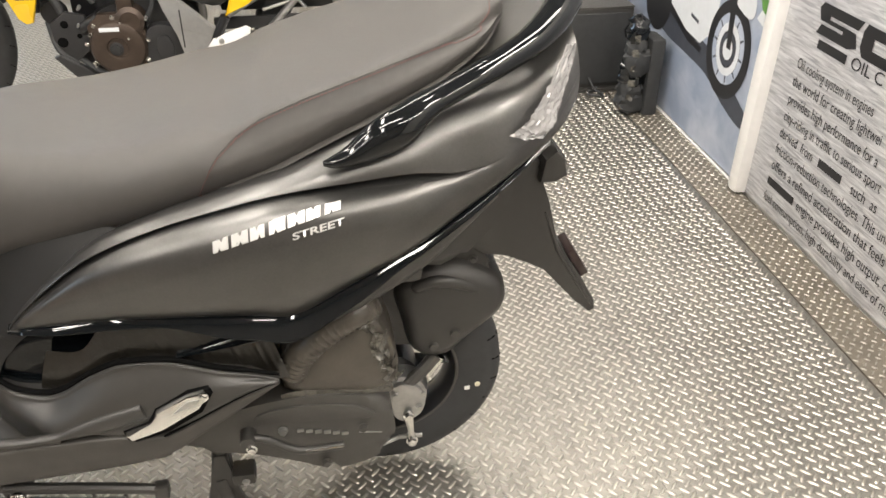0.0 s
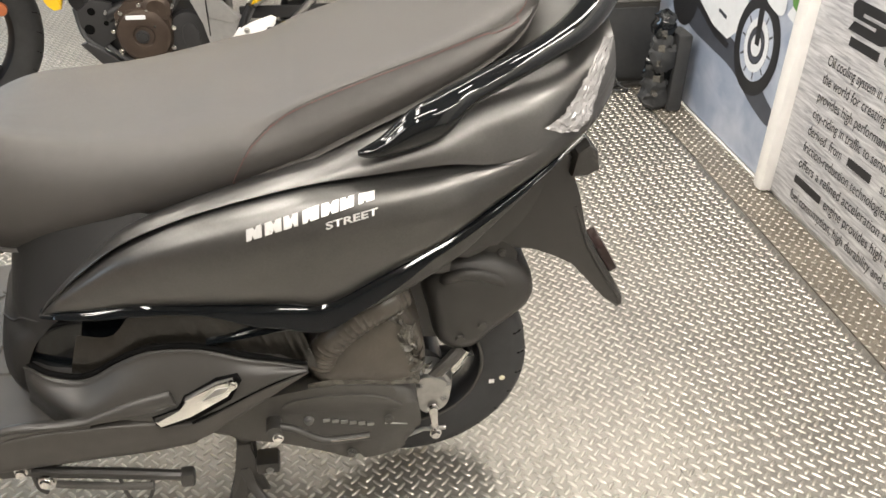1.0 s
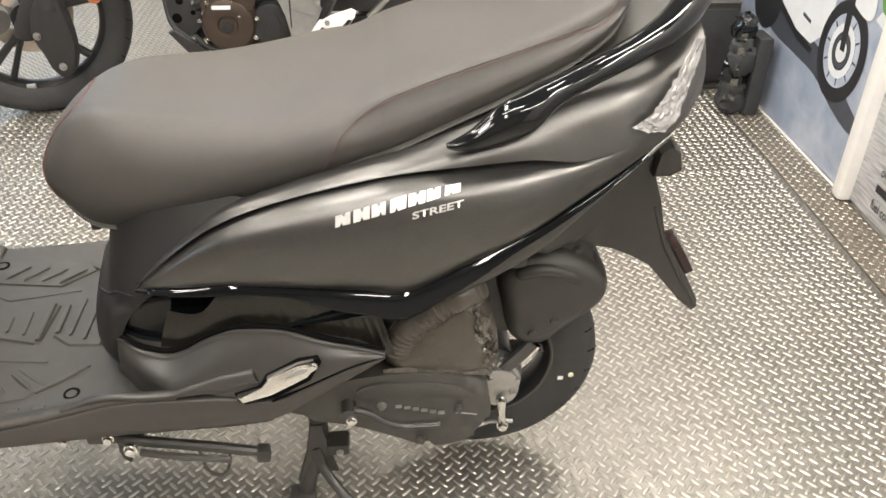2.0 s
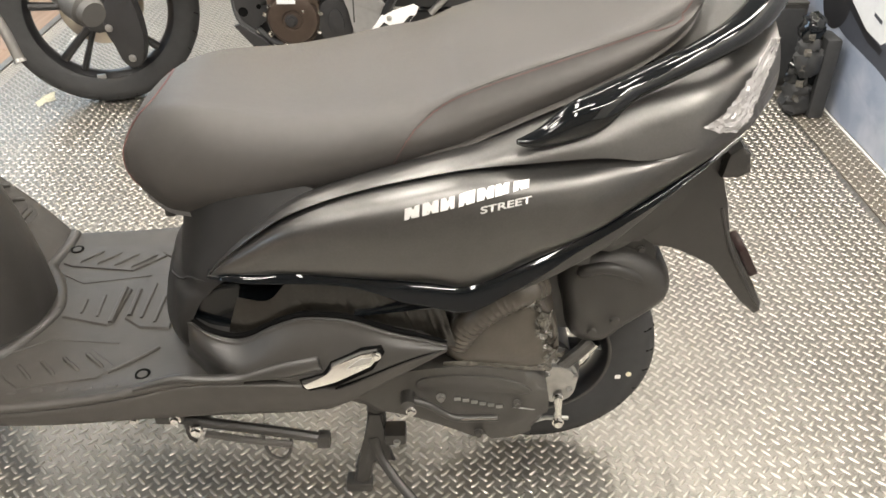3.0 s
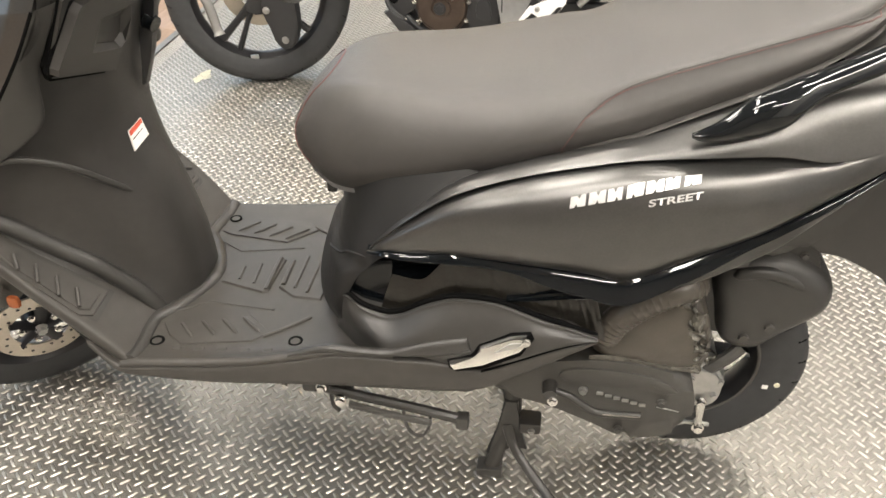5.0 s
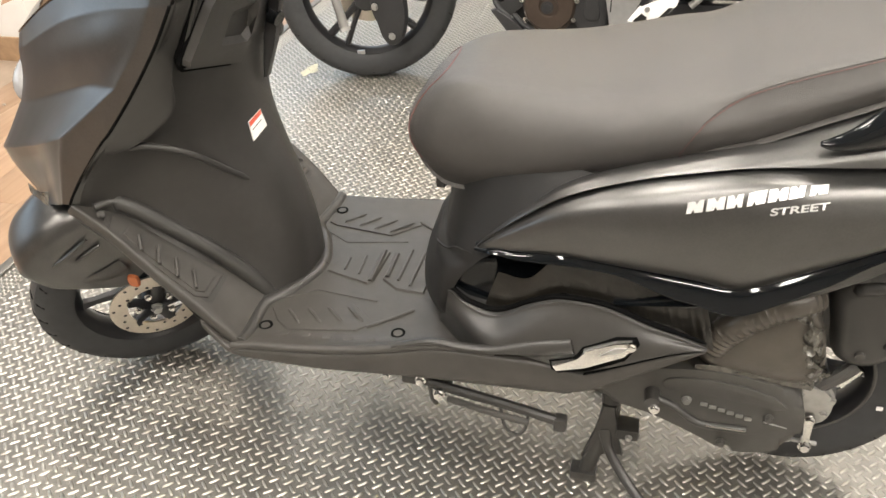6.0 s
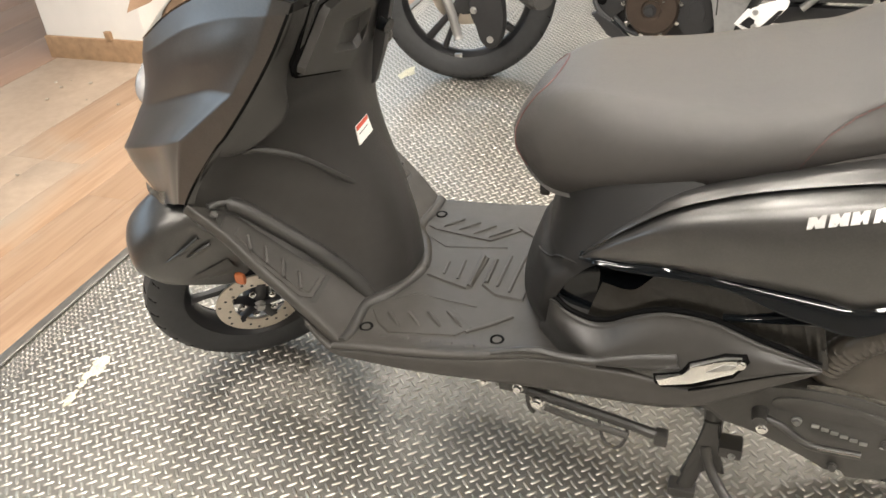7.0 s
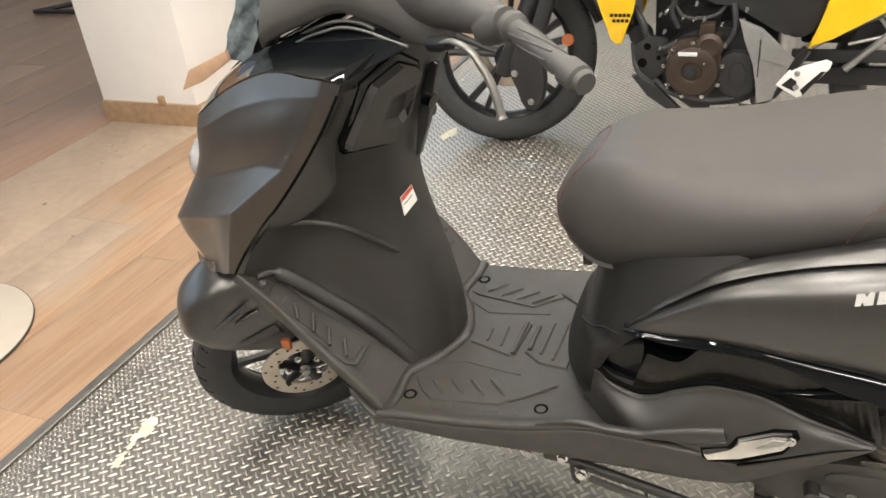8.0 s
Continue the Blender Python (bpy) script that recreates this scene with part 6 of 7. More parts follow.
tx.data.transform(Matrix(((1, 0.25, 0, 0), (0, 1, 0, 0), (0, 0, 1, 0), (0, 0, 0, 1))))
for v in tx.data.vertices:
    ok, loc, nor, face = side_panel.ray_cast(m2 @ v.co + n2_ * 0.05, -n2_)
    v.co = m2.inverted() @ (loc + n2_ * 0.0045)

# warning sticker
stick = relief([(-0.951, -0.048, 0.658), (-0.9465, -0.010, 0.665), (-0.9405, -0.007, 0.633), (-0.946, -0.052, 0.624)], (0.97, -0.12, 0.2), 0.0, 0.0025, M_WHITE, scooter, "warning_sticker", "white warning sticker with a red band")
relief([(-0.951, -0.048, 0.6575), (-0.9465, -0.011, 0.6645), (-0.9458, -0.0108, 0.6565), (-0.9500, -0.0485, 0.6490)], (0.97, -0.12, 0.2), 0.002, 0.0032, M_REDPRINT, stick, "red_band")
for k in range(3):
    relief([(-0.9485, -0.046, 0.643 - 0.005 * k), (-0.9450, -0.016, 0.649 - 0.005 * k), (-0.9448, -0.016, 0.647 - 0.005 * k), (-0.9483, -0.046, 0.641 - 0.005 * k)], (0.97, -0.12, 0.2), 0.002, 0.0030, M_GRIP, stick, "print_line")

# cheek between apron and leg shield, ridge of the knee cover
EDGE = [((-1.180, -0.253, 0.590), (-1.168, -0.250, 0.592)), ((-1.165, -0.254, 0.612), (-1.156, -0.250, 0.616)), ((-1.132, -0.254, 0.655), (-1.118, -0.240, 0.668)), ((-1.086, -0.254, 0.708), (-1.060, -0.225, 0.689)), ((-1.061, -0.254, 0.732), (-1.018, -0.215, 0.716)),
        ((-1.004, -0.254, 0.798), (-0.980, -0.206, 0.754)), ((-0.952, -0.253, 0.866), (-0.962, -0.214, 0.822)), ((-0.914, -0.252, 0.925), (-0.895, -0.230, 0.932))]
for mirror in (False, True):
    line = EDGE[:5] if mirror else EDGE
    rows = [[Vector(a) + Vector((-0.010, 0.008, 0)), Vector(a), Vector(a).lerp(Vector(b), 0.35) + Vector((0.004, -0.001, 0.001)), Vector(a).lerp(Vector(b), 0.75) + Vector((0.006, 0, 0.001)), Vector(b) + Vector((0.004, 0, 0)), Vector(b) + Vector((-0.014, 0.006, 0))] for a, b in line]
    if mirror:
        rows = [[p + Vector((-0.035, 0.006, 0)) for p in r] for r in rows]
    part("cheek_panel", grid(rows, 4, 3, 0.0, mirror), M_BLACK, scooter, "matt black cheek panel", smooth=60)
    if not mirror:
        # black tube paints the shade of the groove beside the apron
        part("panel_gap_shade", tube(smooth_path([a for a, b in EDGE], 4), 0.0025, 8), M_HOLLOW_SHADE, scooter)
    ridge = [(-1.066, -0.222, 0.686), (-1.040, -0.205, 0.684), (-1.010, -0.176, 0.664), (-0.990, -0.148, 0.638), (-0.964, -0.099, 0.586), (-0.942, -0.060, 0.544), (-0.932, -0.040, 0.515)]
    if not mirror:
        part("shield_ridge", tube(smooth_path(ridge, 5), [0.003] + [0.0055] * 24 + [0.0045] * 5 + [0.002], 8), M_BLACK, shield, smooth=60)

# glove pocket lid with its finger recess
LEAN = (0.911, -0.130, -0.391)
LID = [(-0.9350, -0.2220, 0.8370), (-0.9440, -0.2080, 0.8130), (-0.9410, -0.0500, 0.7634), (-0.8854, -0.0365, 0.8887), (-0.8793, -0.0473, 0.9065), (-0.8733, -0.1169, 0.9437), (-0.8749, -0.1399, 0.9476), (-0.8937, -0.2151, 0.9288)]
# slightly larger black plate paints the shade of the gap round the lid
relief([tuple(1.02 * c - 0.02 * m for c, m in zip(p, (-0.9075, -0.1332, 0.8700))) for p in LID], LEAN, -0.012, -0.0035, M_HOLLOW_SHADE, scooter, "lid_gap_shade")
lid = relief(LID, LEAN, -0.010, 0.0, M_DARKPL, scooter, "glove_pocket_lid", "matt black pocket lid with a finger recess", 0.005)
LID2 = [(-0.9363, -0.2274, 0.8334), (-0.9385, -0.2158, 0.8244), (-0.9260, -0.0648, 0.8033), (-0.8857, -0.0502, 0.8925), (-0.8821, -0.0594, 0.9040), (-0.8793, -0.1255, 0.9325), (-0.8947, -0.1949, 0.9198)]
# black plate paints the shade of the groove round the raised face
relief(LID2, LEAN, -0.006, 0.0008, M_HOLLOW_SHADE, lid, "lid_groove_shade", "", -0.003)
FIN = [(-0.9232, -0.1470, 0.8372), (-0.9012, -0.1383, 0.8857), (-0.8925, -0.0648, 0.8814), (-0.9124, -0.0543, 0.8316), (-0.9213, -0.0746, 0.8175)]
dished(LID2, FIN, LEAN, -0.004, 0.0130, 0.62, (-0.002, 0.006, -0.006), M_DARKPL, lid, "raised_face")
lock = relief([(-0.8825, -0.0261, 0.8919), (-0.8784, 0.0328, 0.8819), (-0.8966, 0.0436, 0.8357), (-0.9352, 0.0238, 0.7524), (-0.9490, -0.0188, 0.7343), (-0.9434, -0.0387, 0.7541)], LEAN, -0.030, -0.008, M_RIM, scooter, "lock_panel", "gloss black ignition lock panel", 0.003)
part("lock_barrel", tube([(-0.905, 0.012, 0.826), (-0.890, 0.008, 0.820)], [0.015, 0.013], 18), M_GLOSS, lock)
part("lock_shutter", tube([(-0.900, 0.018, 0.852), (-0.893, 0.020, 0.845), (-0.910, 0.032, 0.800)], [0.003, 0.005, 0.004], 8), M_GREY, lock)
part("bag_hook", tube(smooth_path([(-0.925, 0.028, 0.792), (-0.908, 0.032, 0.787), (-0.903, 0.034, 0.799), (-0.908, 0.034, 0.808)], 4), 0.005, 8), M_GREY, scooter)
part("lock_surround", prism([(-0.936, 0.716), (-0.928, 0.719), (-0.905, 0.778), (-0.890, 0.830), (-0.874, 0.886), (-0.884, 0.892), (-0.898, 0.870), (-0.922, 0.792)], 0.004, 0.022, 0.003), M_RIM, scooter, "gloss black edge of the lock panel")

# foot plates on the slopes
for f in (1, -1):
    fm = lambda pts: [(x, y * f, z) for x, y, z in pts]
    out = (0.68, -0.12 * f, 0.72)
    # larger, darker plate underneath paints the shadow gap round the foot plate
    relief(fm([(-1.141, -0.226, 0.560), (-1.124, -0.207, 0.548), (-1.074, -0.186, 0.490), (-1.010, -0.161, 0.422), (-0.990, -0.152, 0.401), (-0.982, -0.227, 0.398), (-0.995, -0.250, 0.416), (-1.079, -0.2575, 0.500), (-1.132, -0.2565, 0.554)]), out, -0.003, 0.0022, M_DARKPL, scooter, "foot_plate_gap_shade")
    plate = relief(fm([(-1.134, -0.226, 0.556), (-1.122, -0.212, 0.545), (-1.074, -0.192, 0.490), (-1.010, -0.167, 0.422), (-0.994, -0.160, 0.405), (-0.988, -0.226, 0.404), (-0.999, -0.246, 0.420), (-1.079, -0.254, 0.500), (-1.128, -0.252, 0.550)]), out, -0.002, 0.005, M_TREAD, scooter, "foot_plate", "", 0.004)
    relief(fm([(-1.112, -0.224, 0.534), (-1.074, -0.204, 0.492), (-1.012, -0.178, 0.424), (-1.000, -0.176, 0.412), (-0.996, -0.222, 0.412), (-1.004, -0.236, 0.424), (-1.078, -0.244, 0.500), (-1.110, -0.242, 0.532)]), out, 0.004, 0.0068, M_TREAD, plate, "foot_plate_pad", "", 0.003)
    for a, b in (((-1.094, -0.226, 0.520), (-1.080, -0.246, 0.505)), ((-1.070, -0.216, 0.495), (-1.055, -0.244, 0.480)), ((-1.046, -0.210, 0.468), (-1.030, -0.240, 0.453)), ((-1.022, -0.204, 0.442), (-1.006, -0.232, 0.427))):
        o = Vector(out).normalized() * 0.0075
        part("plate_rib", tube([Vector((a[0], a[1] * f, a[2])) + o, Vector((b[0], b[1] * f, b[2])) + o], 0.0034, 6), M_TREAD, plate)
    part("plate_screw", bolt((-1.139, -0.240 * f, 0.568), 0.005, 0.004, (0.6, -0.3 * f, 0.7)), M_GREY, plate)

# treads, ribs and screws of the floorboard
def deck(x, y, up=0.0):
    """A point on the floorboard."""
    ok, loc, nor, face = floorboard.ray_cast(Vector((x, y, 0.60)), Vector((0, 0, -1)))
    return (x, y, loc.z + up)


for f in (1, -1):
    fl = lambda pts, up=0.0: [deck(x, y * f, up) for x, y in pts]
    pad = relief(fl([(-0.917, -0.146), (-0.899, -0.136), (-0.768, -0.113), (-0.715, -0.160), (-0.738, -0.186), (-0.862, -0.204), (-0.893, -0.180)]), (0, 0, 1), -0.001, 0.0026, M_TREAD, floorboard, "tread_pad", "", 0.003)
    for k in range(4):
        x0, y0, x1, y1 = -0.883 + 0.0353 * k, -0.147 + 0.0077 * k, -0.847 + 0.0373 * k, -0.184 + 0.0073 * k
        a, b = Vector(deck(x0, y0 * f, 0.0028)), Vector(deck(x1, y1 * f, 0.0028))
        part("tread_rib", tube([a, a.lerp(b, 0.1) + Vector((0, 0, 0.002)), a.lerp(b, 0.9) + Vector((0, 0, 0.002)), b], [0.0012, 0.0034, 0.0034, 0.0012], 6, flat=0.55), M_TREAD, pad)
    part("edge_chevron", tube(fl([(-0.725, -0.172), (-0.690, -0.146), (-0.655, -0.116)], 0.0012), 0.0036, 8, flat=0.8), M_TREAD, floorboard)
    part("pad_crease", tube(fl([(-0.926, -0.126), (-0.853, -0.080), (-0.800, -0.088), (-0.729, -0.098)], 0.0004), 0.0022, 6, flat=0.7), M_TREAD, floorboard)
    for k in range(5 if f == 1 else 0):
        x, y, z = deck(-0.864 + 0.040 * k, -0.212 * f)
        part("edge_stud", box((x - 0.008, y - 0.005, z - 0.004), (x + 0.008, y + 0.005, z + 0.0016), 0.0012), M_TREAD, floorboard)
    for bx, by in ((-0.906, -0.196), (-0.664, -0.182)):
        x, y, z = deck(bx, by * f, 0.0012)
        # flat black disc paints the shade inside the screw's well
        well = part("screw_well", lathe([(0.0006, 0.0), (0.0006, 0.0125), (-0.006, 0.0132)], 24, "z", centre=(x, y, z)), M_HOLLOW_SHADE, floorboard)
        part("floor_screw", bolt((x, y - 0.0014, z + 0.0002), 0.0085, 0.0010, (0, 0, 1), sides=12), M_TREAD, well)
pad1 = relief([deck(x, y) for x, y in [(-0.858, -0.022), (-0.842, 0.032), (-0.765, 0.064), (-0.752, 0.056), (-0.756, -0.044), (-0.766, -0.052)]], (0, 0, 1), -0.001, 0.0034, M_TREAD, floorboard, "tread_pad", "", 0.004)
for x0, y0, x1, y1, r in ((-0.826, 0.024, -0.823, -0.015, 0.0028), (-0.796, 0.035, -0.791, -0.026, 0.0028), (-0.764, 0.056, -0.762, -0.044, 0.0052)):
    part("tread_rib", tube([deck(x0, y0, 0.0040), deck(x1, y1, 0.0040)], r, 6, flat=0.8), M_TREAD, pad1)
pad2 = relief([deck(x, y) for x, y in [(-0.742, -0.034), (-0.744, 0.050), (-0.722, 0.070), (-0.650, 0.074), (-0.650, -0.070), (-0.706, -0.062)]], (0, 0, 1), -0.001, 0.0034, M_TREAD, floorboard, "tread_pad", "", 0.004)
for x0, y0, x1, y1, r in ((-0.736, 0.048, -0.733, -0.028, 0.0046), (-0.710, 0.064, -0.709, -0.036, 0.0030), (-0.682, 0.066, -0.682, -0.050, 0.0030)):
    part("tread_rib", tube([deck(x0, y0, 0.0044), deck(x1, y1, 0.0044)], r, 6, flat=0.8), M_TREAD, pad2)

# ---- the motorcycle behind ----
M_DARKP = material("dark_grey_plastic", (0.021, 0.021, 0.022), 0.45, 0, 0.12, 60, 0.2, 700)
M_SILV = material("silver_paint", (0.36, 0.36, 0.355), 0.38, 0.6, 0.1, 60, 0.05, 500)
moto = thing("motorcycle", "yellow and black adventure motorcycle with a bronze engine", "motorcycle")
yaw = Matrix.Translation((-1.366, 1.713, 0.340)) @ Matrix.Rotation(radians(17), 4, "Z") @ Matrix.Rotation(radians(-3), 4, "X")
wheel = part("front_wheel", lathe(rim_profile(0.246, 0.042), 60, closed=True), M_RIM, moto, "black cast front wheel", m=yaw)
part("tyre", lathe(tyre_profile(0.338, 0.250, 0.052), 72), M_RUBBER, wheel, "black road tyre")
part("tread", tread_groove_bars(0.338, 0.052, 30), M_HOLLOW_SHADE, wheel)
for k in range(5):
    for d_ in (-0.16, 0.16):
        a = 2 * math.pi * k / 5 + 0.35
        pts = [(r * math.cos(a + d_ * u), -0.012, r * math.sin(a + d_ * u)) for r, u in ((0.045, 0.2), (0.12, 0.8), (0.23, 1.0))]
        part("spoke", tube(pts, [0.014, 0.010, 0.012], 8, flat=1.3), M_RIM, wheel)
part("hub", lathe([(-0.05, 0.0), (-0.05, 0.05), (0.05, 0.05), (0.05, 0.0)], 28), M_RIM, wheel)
part("brake_disc", lathe([(0.060, 0.085), (0.060, 0.145), (0.064, 0.145), (0.064, 0.085)], 56, closed=True), M_DISC, wheel, "drilled brake disc")
part("wheel_weight", box((-0.06, -0.040, -0.245), (-0.03, -0.028, -0.228), 0.003), M_STEEL, wheel)
part("axle_cap", bolt((0, -0.098, 0), 0.016, 0.012), M_STEEL, wheel)
for s in (-1, 1):
    part("fork_leg", tube([(-0.012, s * 0.092, -0.03), (0.03, s * 0.092, 0.05), (0.22, s * 0.092, 0.48)], [0.030, 0.032, 0.024], 14), M_DARKP, wheel)
part("axle_clamp", prism(curve2([(-0.045, -0.03), (-0.01, -0.055), (0.03, -0.045), (0.06, 0.03), (0.10, 0.13), (0.05, 0.15), (-0.01, 0.05)], 3), -0.128, -0.075, 0.010), M_DARKP, wheel, smooth=60)
part("caliper", box((0.05, 0.05, -0.02), (0.12, 0.10, 0.08), 0.012), M_RIM, wheel)
part("mudguard", grid([[(r * math.cos(a), w, r * math.sin(a)) for w, r in ((-0.07, 0.345), (-0.05, 0.375), (0, 0.385), (0.05, 0.375), (0.07, 0.345))] for a in [radians(150 - 22 * i) for i in range(7)]], 3, 3), M_DARKP, wheel)
part("side_reflector", lathe([(-0.142, 0.0), (-0.142, 0.020), (-0.130, 0.023)], 20, centre=(0.225, 0, 0.07)), M_AMBER, wheel, "round orange reflector")

eng = part("crankcase", prism(curve2([(-0.74, 0.30), (-0.76, 0.40), (-0.70, 0.47), (-0.58, 0.50), (-0.46, 0.47), (-0.40, 0.38), (-0.44, 0.27), (-0.58, 0.235), (-0.70, 0.25)], 4), 1.55, 1.85, 0.02), M_DARKP, moto, "dark engine case")
part("alternator_cover", lathe([(0.0, 0.0), (0.0, 0.030), (-0.006, 0.034), (-0.008, 0.062), (0.0, 0.080), (0.014, 0.088), (0.05, 0.090)], 40, centre=(-0.655, 1.500, 0.365)), M_BRONZE, eng, "bronze round engine cover")
part("starter_cover", lathe([(0.0, 0.0), (-0.004, 0.030), (0.004, 0.044), (0.05, 0.048)], 32, centre=(-0.606, 1.505, 0.446)), M_BRONZE, eng, "bronze engine cover")
part("cover_neck", box((-0.640, 1.510, 0.470), (-0.590, 1.56, 0.520), 0.010), M_BRONZE, eng)
part("cover_plug", bolt((-0.660, 1.499, 0.362), 0.016, 0.006), M_DARKP, eng)
part("cover_label", box((-0.700, 1.4905, 0.420), (-0.640, 1.494, 0.433), 0.001), M_PALE, eng, "white label bar on the cover")
for k in range(9):
    a = 2 * math.pi * k / 9 + 0.2
    part("case_bolt", bolt((-0.655 + 0.094 * math.cos(a), 1.512, 0.365 + 0.094 * math.sin(a)), 0.006, 0.008), M_CHROME, eng)
part("sprocket_cover", prism(curve2([(-0.565, 0.30), (-0.57, 0.40), (-0.52, 0.43), (-0.465, 0.40), (-0.46, 0.31), (-0.51, 0.275)], 4), 1.515, 1.57, 0.012), M_DARKP, eng)
part("sprocket_rib", prism(curve2([(-0.535, 0.33), (-0.535, 0.385), (-0.505, 0.395), (-0.49, 0.37), (-0.49, 0.325)], 3), 1.509, 1.516, 0.003), M_DARKP, eng)
part("cylinder", box((-0.72, 1.60, 0.46), (-0.58, 1.80, 0.66), 0.012), M_DARKP, eng)
for k in range(6):
    part("cooling_fin", box((-0.728, 1.592, 0.53 + 0.020 * k), (-0.572, 1.808, 0.535 + 0.020 * k), 0.001), M_RIM, eng)
random.seed(21)
for k in range(18):
    part("case_screw", bolt((random.uniform(-0.80, -0.50), 1.512 + random.uniform(0, 0.03), random.uniform(0.30, 0.60)), 0.0045, 0.03), M_CHROME if k % 2 else M_STEEL, eng)
for pts in ([(-0.79, 1.545, 0.33), (-0.72, 1.525, 0.28), (-0.60, 1.52, 0.262), (-0.52, 1.53, 0.27)], [(-0.71, 1.54, 0.50), (-0.73, 1.53, 0.56), (-0.70, 1.53, 0.64)], [(-0.56, 1.53, 0.44), (-0.53, 1.52, 0.50), (-0.54, 1.53, 0.58)], [(-0.86, 1.56, 0.44), (-0.84, 1.53, 0.36), (-0.79, 1.53, 0.31)]):
    part("hose", tube(smooth_path(pts, 5), 0.009, 8), M_RUBBER, eng)
part("starter_motor", tube([(-0.76, 1.54, 0.42), (-0.70, 1.54, 0.45)], 0.022, 14), M_RIM, eng)
part("gear_lever", tube(smooth_path([(-0.50, 1.49, 0.262), (-0.44, 1.485, 0.262), (-0.38, 1.485, 0.275)], 4), 0.006, 8), M_CHROME, eng)
part("skid_plate", prism([(-0.83, 0.40), (-0.80, 0.41), (-0.68, 0.27), (-0.62, 0.235), (-0.60, 0.215), (-0.66, 0.215), (-0.74, 0.27)], 1.56, 1.84, 0.006), M_DARKP, moto)
part("frame_tube", tube(smooth_path([(-1.02, 1.62, 0.80), (-0.90, 1.60, 0.60), (-0.83, 1.60, 0.42), (-0.76, 1.60, 0.28)], 5), 0.020, 12), M_RIM, moto)
part("hose", tube(smooth_path([(-0.86, 1.57, 0.56), (-0.82, 1.545, 0.50), (-0.80, 1.55, 0.42), (-0.77, 1.56, 0.36)], 5), 0.012, 10), M_RUBBER, moto)
part("horn", lathe([(0.0, 0.0), (0.0, 0.035), (0.02, 0.042), (0.05, 0.03)], 24, centre=(-0.835, 1.545, 0.47)), M_RIM, moto)
part("radiator", box((-0.93, 1.58, 0.46), (-0.88, 1.84, 0.76), 0.008), M_RIM, moto)
part("cable_loop", tube(smooth_path([(-0.74, 1.56, 0.60), (-0.70, 1.54, 0.54), (-0.64, 1.54, 0.53), (-0.58, 1.545, 0.55), (-0.55, 1.56, 0.62)], 5), 0.007, 8), M_RUBBER, moto)
for s in (-1, 1):
    yy = 1.70 + s * 0.19
    shr = part("tank_shroud", prism([(-0.955, 0.560), (-0.945, 0.535), (-0.925, 0.470), (-0.905, 0.452), (-0.885, 0.456), (-0.850, 0.560), (-0.835, 0.640), (-0.80, 0.84), (-0.96, 0.86), (-1.00, 0.70)], yy - 0.012, yy + 0.012, 0.006), M_YELLOW, moto, "yellow painted shroud")
    part("tail_panel", prism([(-0.315, 0.448), (-0.25, 0.480), (-0.118, 0.562), (0.10, 0.68), (0.12, 0.74), (-0.05, 0.74), (-0.262, 0.640), (-0.272, 0.560)], yy - 0.012, yy + 0.012, 0.006), M_YELLOW, moto, "yellow painted tail panel")
bm = bmesh.new()
for k in range(2):
    for i in range(5 - k):
        add_box(bm, (-0.925 + 0.014 * i + 0.008 * k, 1.4965, 0.545 - 0.018 * k), (-0.914 + 0.014 * i + 0.008 * k, 1.4975, 0.556 - 0.018 * k))
part("decal_bars", bm, M_INK, moto, "small black decal as plain bars")
# unseen tank, seat and cowl complete the machine and shade the floor below
part("fuel_tank", ball((-0.72, 1.70, 0.98), 0.2, None, 24, 14, (1.7, 0.95, 0.85)), M_YELLOW, moto, "yellow fuel tank out of view, added for shade", smooth=60)
part("rider_seat", box((-0.45, 1.58, 0.82), (0.30, 1.82, 0.90), 0.03), M_DARKP, moto, "black seat out of view, added for shade")
part("front_cowl", ball((-1.10, 1.70, 1.02), 0.18, None, 20, 12, (0.9, 1.1, 0.8)), M_DARKP, moto, "dark front cowl out of view, added for shade", smooth=60)
part("side_cover", prism(curve2([(-0.83, 0.66), (-0.60, 0.60), (-0.42, 0.50), (-0.33, 0.47), (-0.26, 0.56), (-0.26, 0.78), (-0.80, 0.85)], 3), 1.535, 1.865, 0.02), M_DARKP, moto, "dark grey side cover")
heel = part("heel_guard", prism([(-0.520, 0.542), (-0.450, 0.512), (-0.400, 0.455), (-0.348, 0.418), (-0.360, 0.395), (-0.392, 0.340), (-0.400, 0.282), (-0.452, 0.268), (-0.450, 0.340), (-0.462, 0.400), (-0.500, 0.480)], 1.488, 1.512, 0.006), M_SILV, moto, "silver grey frame cover")
part("guard_facet", prism([(-0.448, 0.505), (-0.352, 0.416), (-0.380, 0.400), (-0.446, 0.420)], 1.483, 1.490, 0.003), M_SILV, heel)
part("frame_slot", box((-0.453, 1.4868, 0.36), (-0.449, 1.4885, 0.48)), M_RIM, heel)
OUTB = [(-0.395, 0.335), (-0.360, 0.385), (-0.255, 0.418), (-0.240, 0.410), (-0.244, 0.392), (-0.318, 0.300), (-0.330, 0.296)]
peg2 = part("footpeg_bracket", prism(OUTB, 1.484, 1.502, 0.004), M_ALU, moto, "pale cast footrest bracket")
part("bracket_window", prism([(-0.378, 0.336), (-0.352, 0.362), (-0.334, 0.350), (-0.338, 0.318)], 1.4825, 1.486), M_RIM, peg2)
part("bracket_window", prism([(-0.322, 0.322), (-0.268, 0.384), (-0.254, 0.384), (-0.312, 0.306)], 1.4825, 1.486), M_RIM, peg2)
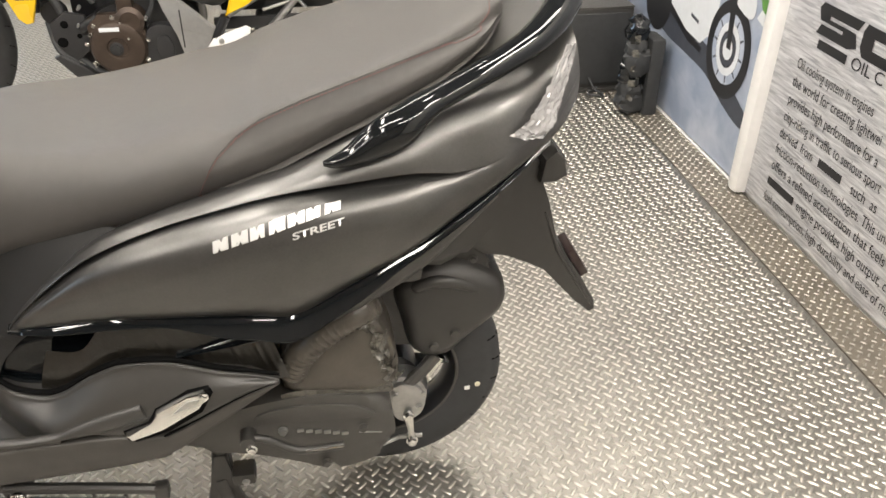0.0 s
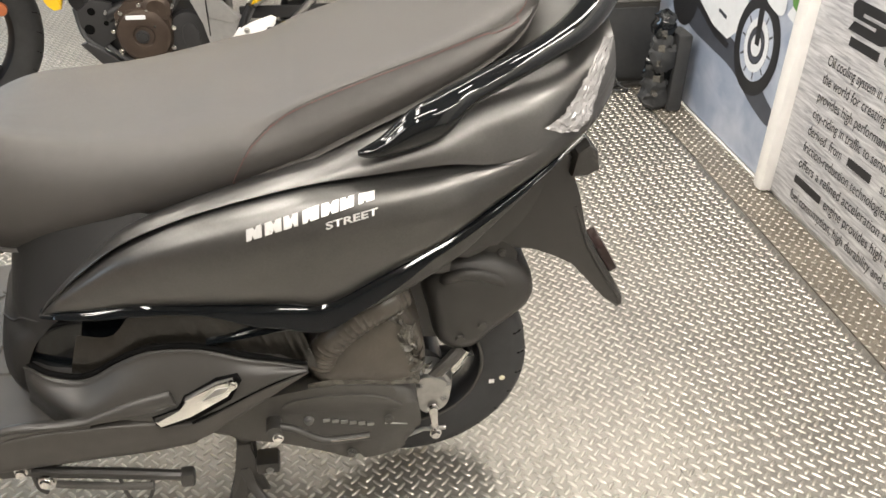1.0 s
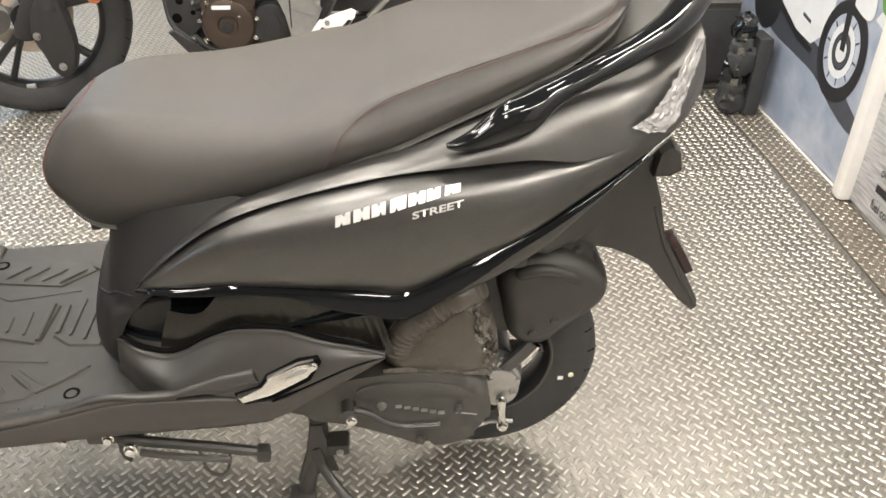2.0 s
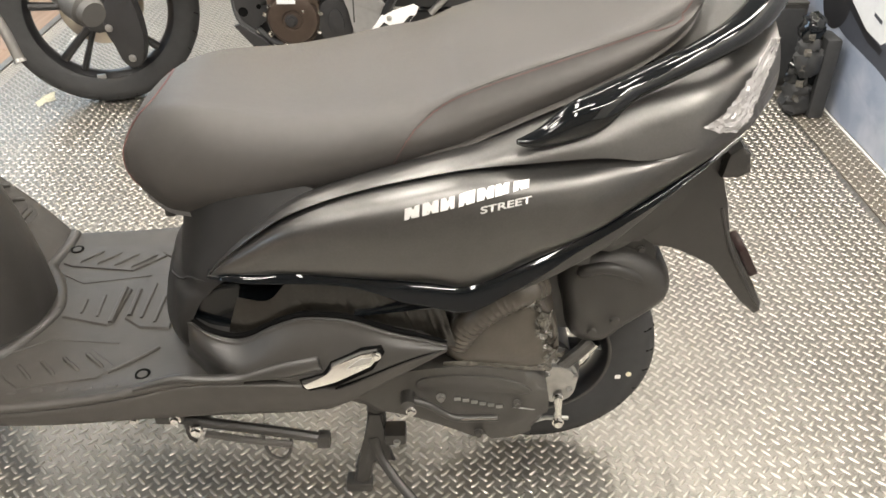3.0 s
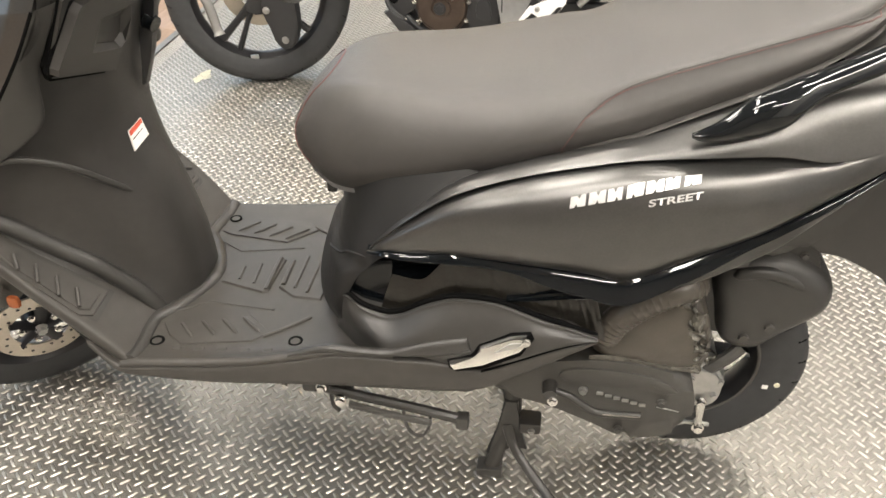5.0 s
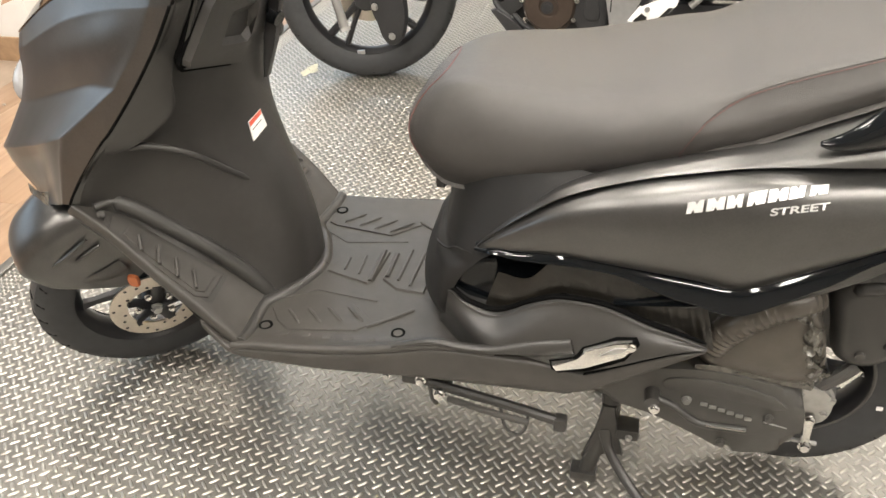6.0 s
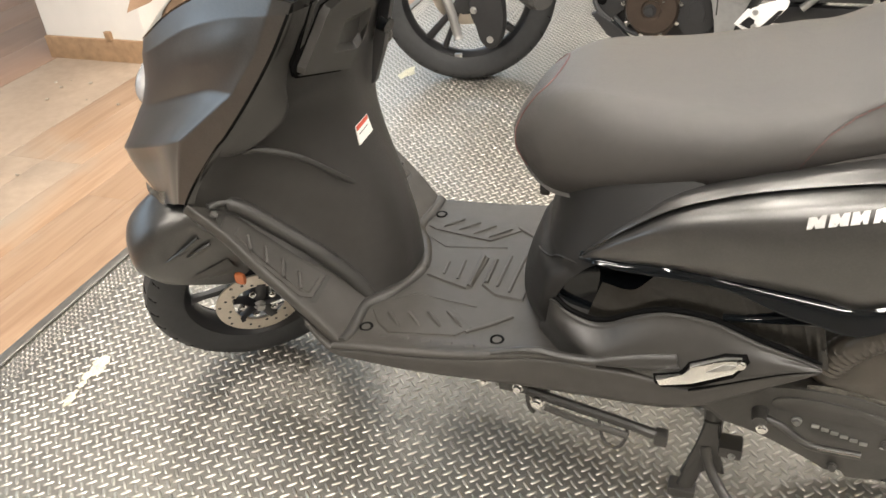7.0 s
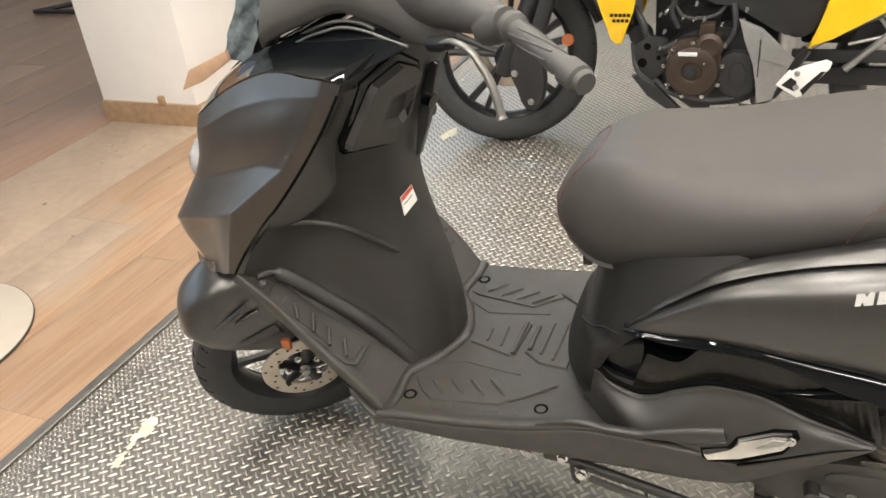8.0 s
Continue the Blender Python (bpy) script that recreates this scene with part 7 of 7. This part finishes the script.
for p in ((-0.335, 1.484, 0.375), (-0.335, 1.484, 0.330)):
    part("bracket_bolt", bolt(p, 0.007, 0.006), M_STEEL, peg2)
for pts in ([(-0.33, 1.58, 0.42), (0.10, 1.60, 0.66)], [(-0.20, 1.58, 0.36), (0.04, 1.60, 0.60)], [(-0.05, 1.60, 0.62), (0.02, 1.60, 0.52), (0.06, 1.60, 0.40)]):
    part("subframe_tube", tube(pts, 0.012, 10), M_STEEL, moto)
part("swingarm", box((-0.45, 1.60, 0.30), (0.08, 1.64, 0.36), 0.012), M_RIM, moto)
part("chain_guard", box((-0.36, 1.585, 0.38), (0.0, 1.60, 0.42), 0.005), M_DARKP, moto)
rw = part("rear_wheel", lathe(rim_profile(0.216, 0.06), 48, closed=True), M_RIM, moto, "black cast rear wheel", m=Matrix.Translation((0.07, 1.70, 0.312)))
part("tyre", lathe(tyre_profile(0.310, 0.220, 0.070), 64), M_RUBBER, rw)
part("spokes", star_spokes(6, 0.05, 0.20, 0.016, 0.012), M_RIM, rw)
part("side_stand", tube([(-0.44, 1.53, 0.27), (-0.50, 1.44, 0.0)], [0.014, 0.012], 10), M_RIM, moto)

# black parts round the engine
# plain black block, added to keep the gaps behind the engine dark
part("engine_fill", box((-0.80, 1.62, 0.24), (-0.40, 1.80, 0.62), 0.02), M_RIM, moto)
hanger = part("engine_hanger", prism([(-0.850, 0.440), (-0.800, 0.475), (-0.742, 0.462), (-0.738, 0.360), (-0.790, 0.318), (-0.845, 0.350)], 1.530, 1.552, 0.005), M_DARKP, moto, "black engine mounting plate")
for hx, hz, r in ((-0.806, 0.438, 0.012), (-0.822, 0.382, 0.016), (-0.768, 0.400, 0.008)):
    # black disc on the uncut plate paints the shade in a hole
    part("plate_hole_shade", lathe([(1.5285, 0.0), (1.5285, r), (1.534, r)], 18, centre=(hx, 0, hz)), M_HOLLOW_SHADE, hanger)
part("belly_guard", prism([(-0.856, 0.338), (-0.832, 0.346), (-0.760, 0.292), (-0.690, 0.228), (-0.686, 0.212), (-0.722, 0.216), (-0.800, 0.268)], 1.515, 1.540, 0.005), M_DARKP, moto, "dark belly guard")
part("cover_flange", prism([(-0.738, 0.432), (-0.700, 0.468), (-0.610, 0.470), (-0.566, 0.410), (-0.572, 0.318), (-0.615, 0.268), (-0.690, 0.268), (-0.738, 0.322)], 1.514, 1.545, 0.006), M_BRONZE, eng, "bronze cover flange")
# another added black block, darkening the space under the tail
part("tail_fill", box((-0.34, 1.64, 0.42), (0.08, 1.78, 0.64), 0.02), M_RIM, moto)
part("shin_frame", tube(smooth_path([(-0.46, 1.515, 0.262), (-0.40, 1.505, 0.300), (-0.352, 1.500, 0.380), (-0.315, 1.500, 0.450)], 4), 0.016, 10), M_RIM, moto)
for pts in ([(-0.26, 1.585, 0.47), (-0.02, 1.60, 0.56)], [(-0.20, 1.585, 0.44), (0.04, 1.60, 0.50)], [(-0.12, 1.585, 0.52), (-0.06, 1.59, 0.44)]):
    part("thin_stay", tube(pts, 0.006, 8), M_STEEL, moto)
fork = part("fork_lower", prism(curve2([(-1.310, 0.330), (-1.270, 0.440), (-1.215, 0.470), (-1.182, 0.330), (-1.190, 0.215), (-1.225, 0.175), (-1.262, 0.190), (-1.285, 0.260)], 3), 1.560, 1.610, 0.010), M_DARKP, moto, "black fork foot and brake caliper", smooth=60)
part("fork_tube", tube([(-1.225, 1.585, 0.400), (-1.150, 1.600, 0.620), (-1.070, 1.615, 0.850)], [0.030, 0.028, 0.026], 14), M_DARKP, moto, smooth=60)
for p in ((-1.232, 1.559, 0.212), (-1.290, 1.559, 0.318)):
    part("caliper_bolt", bolt(p, 0.010, 0.010), M_STEEL, fork)
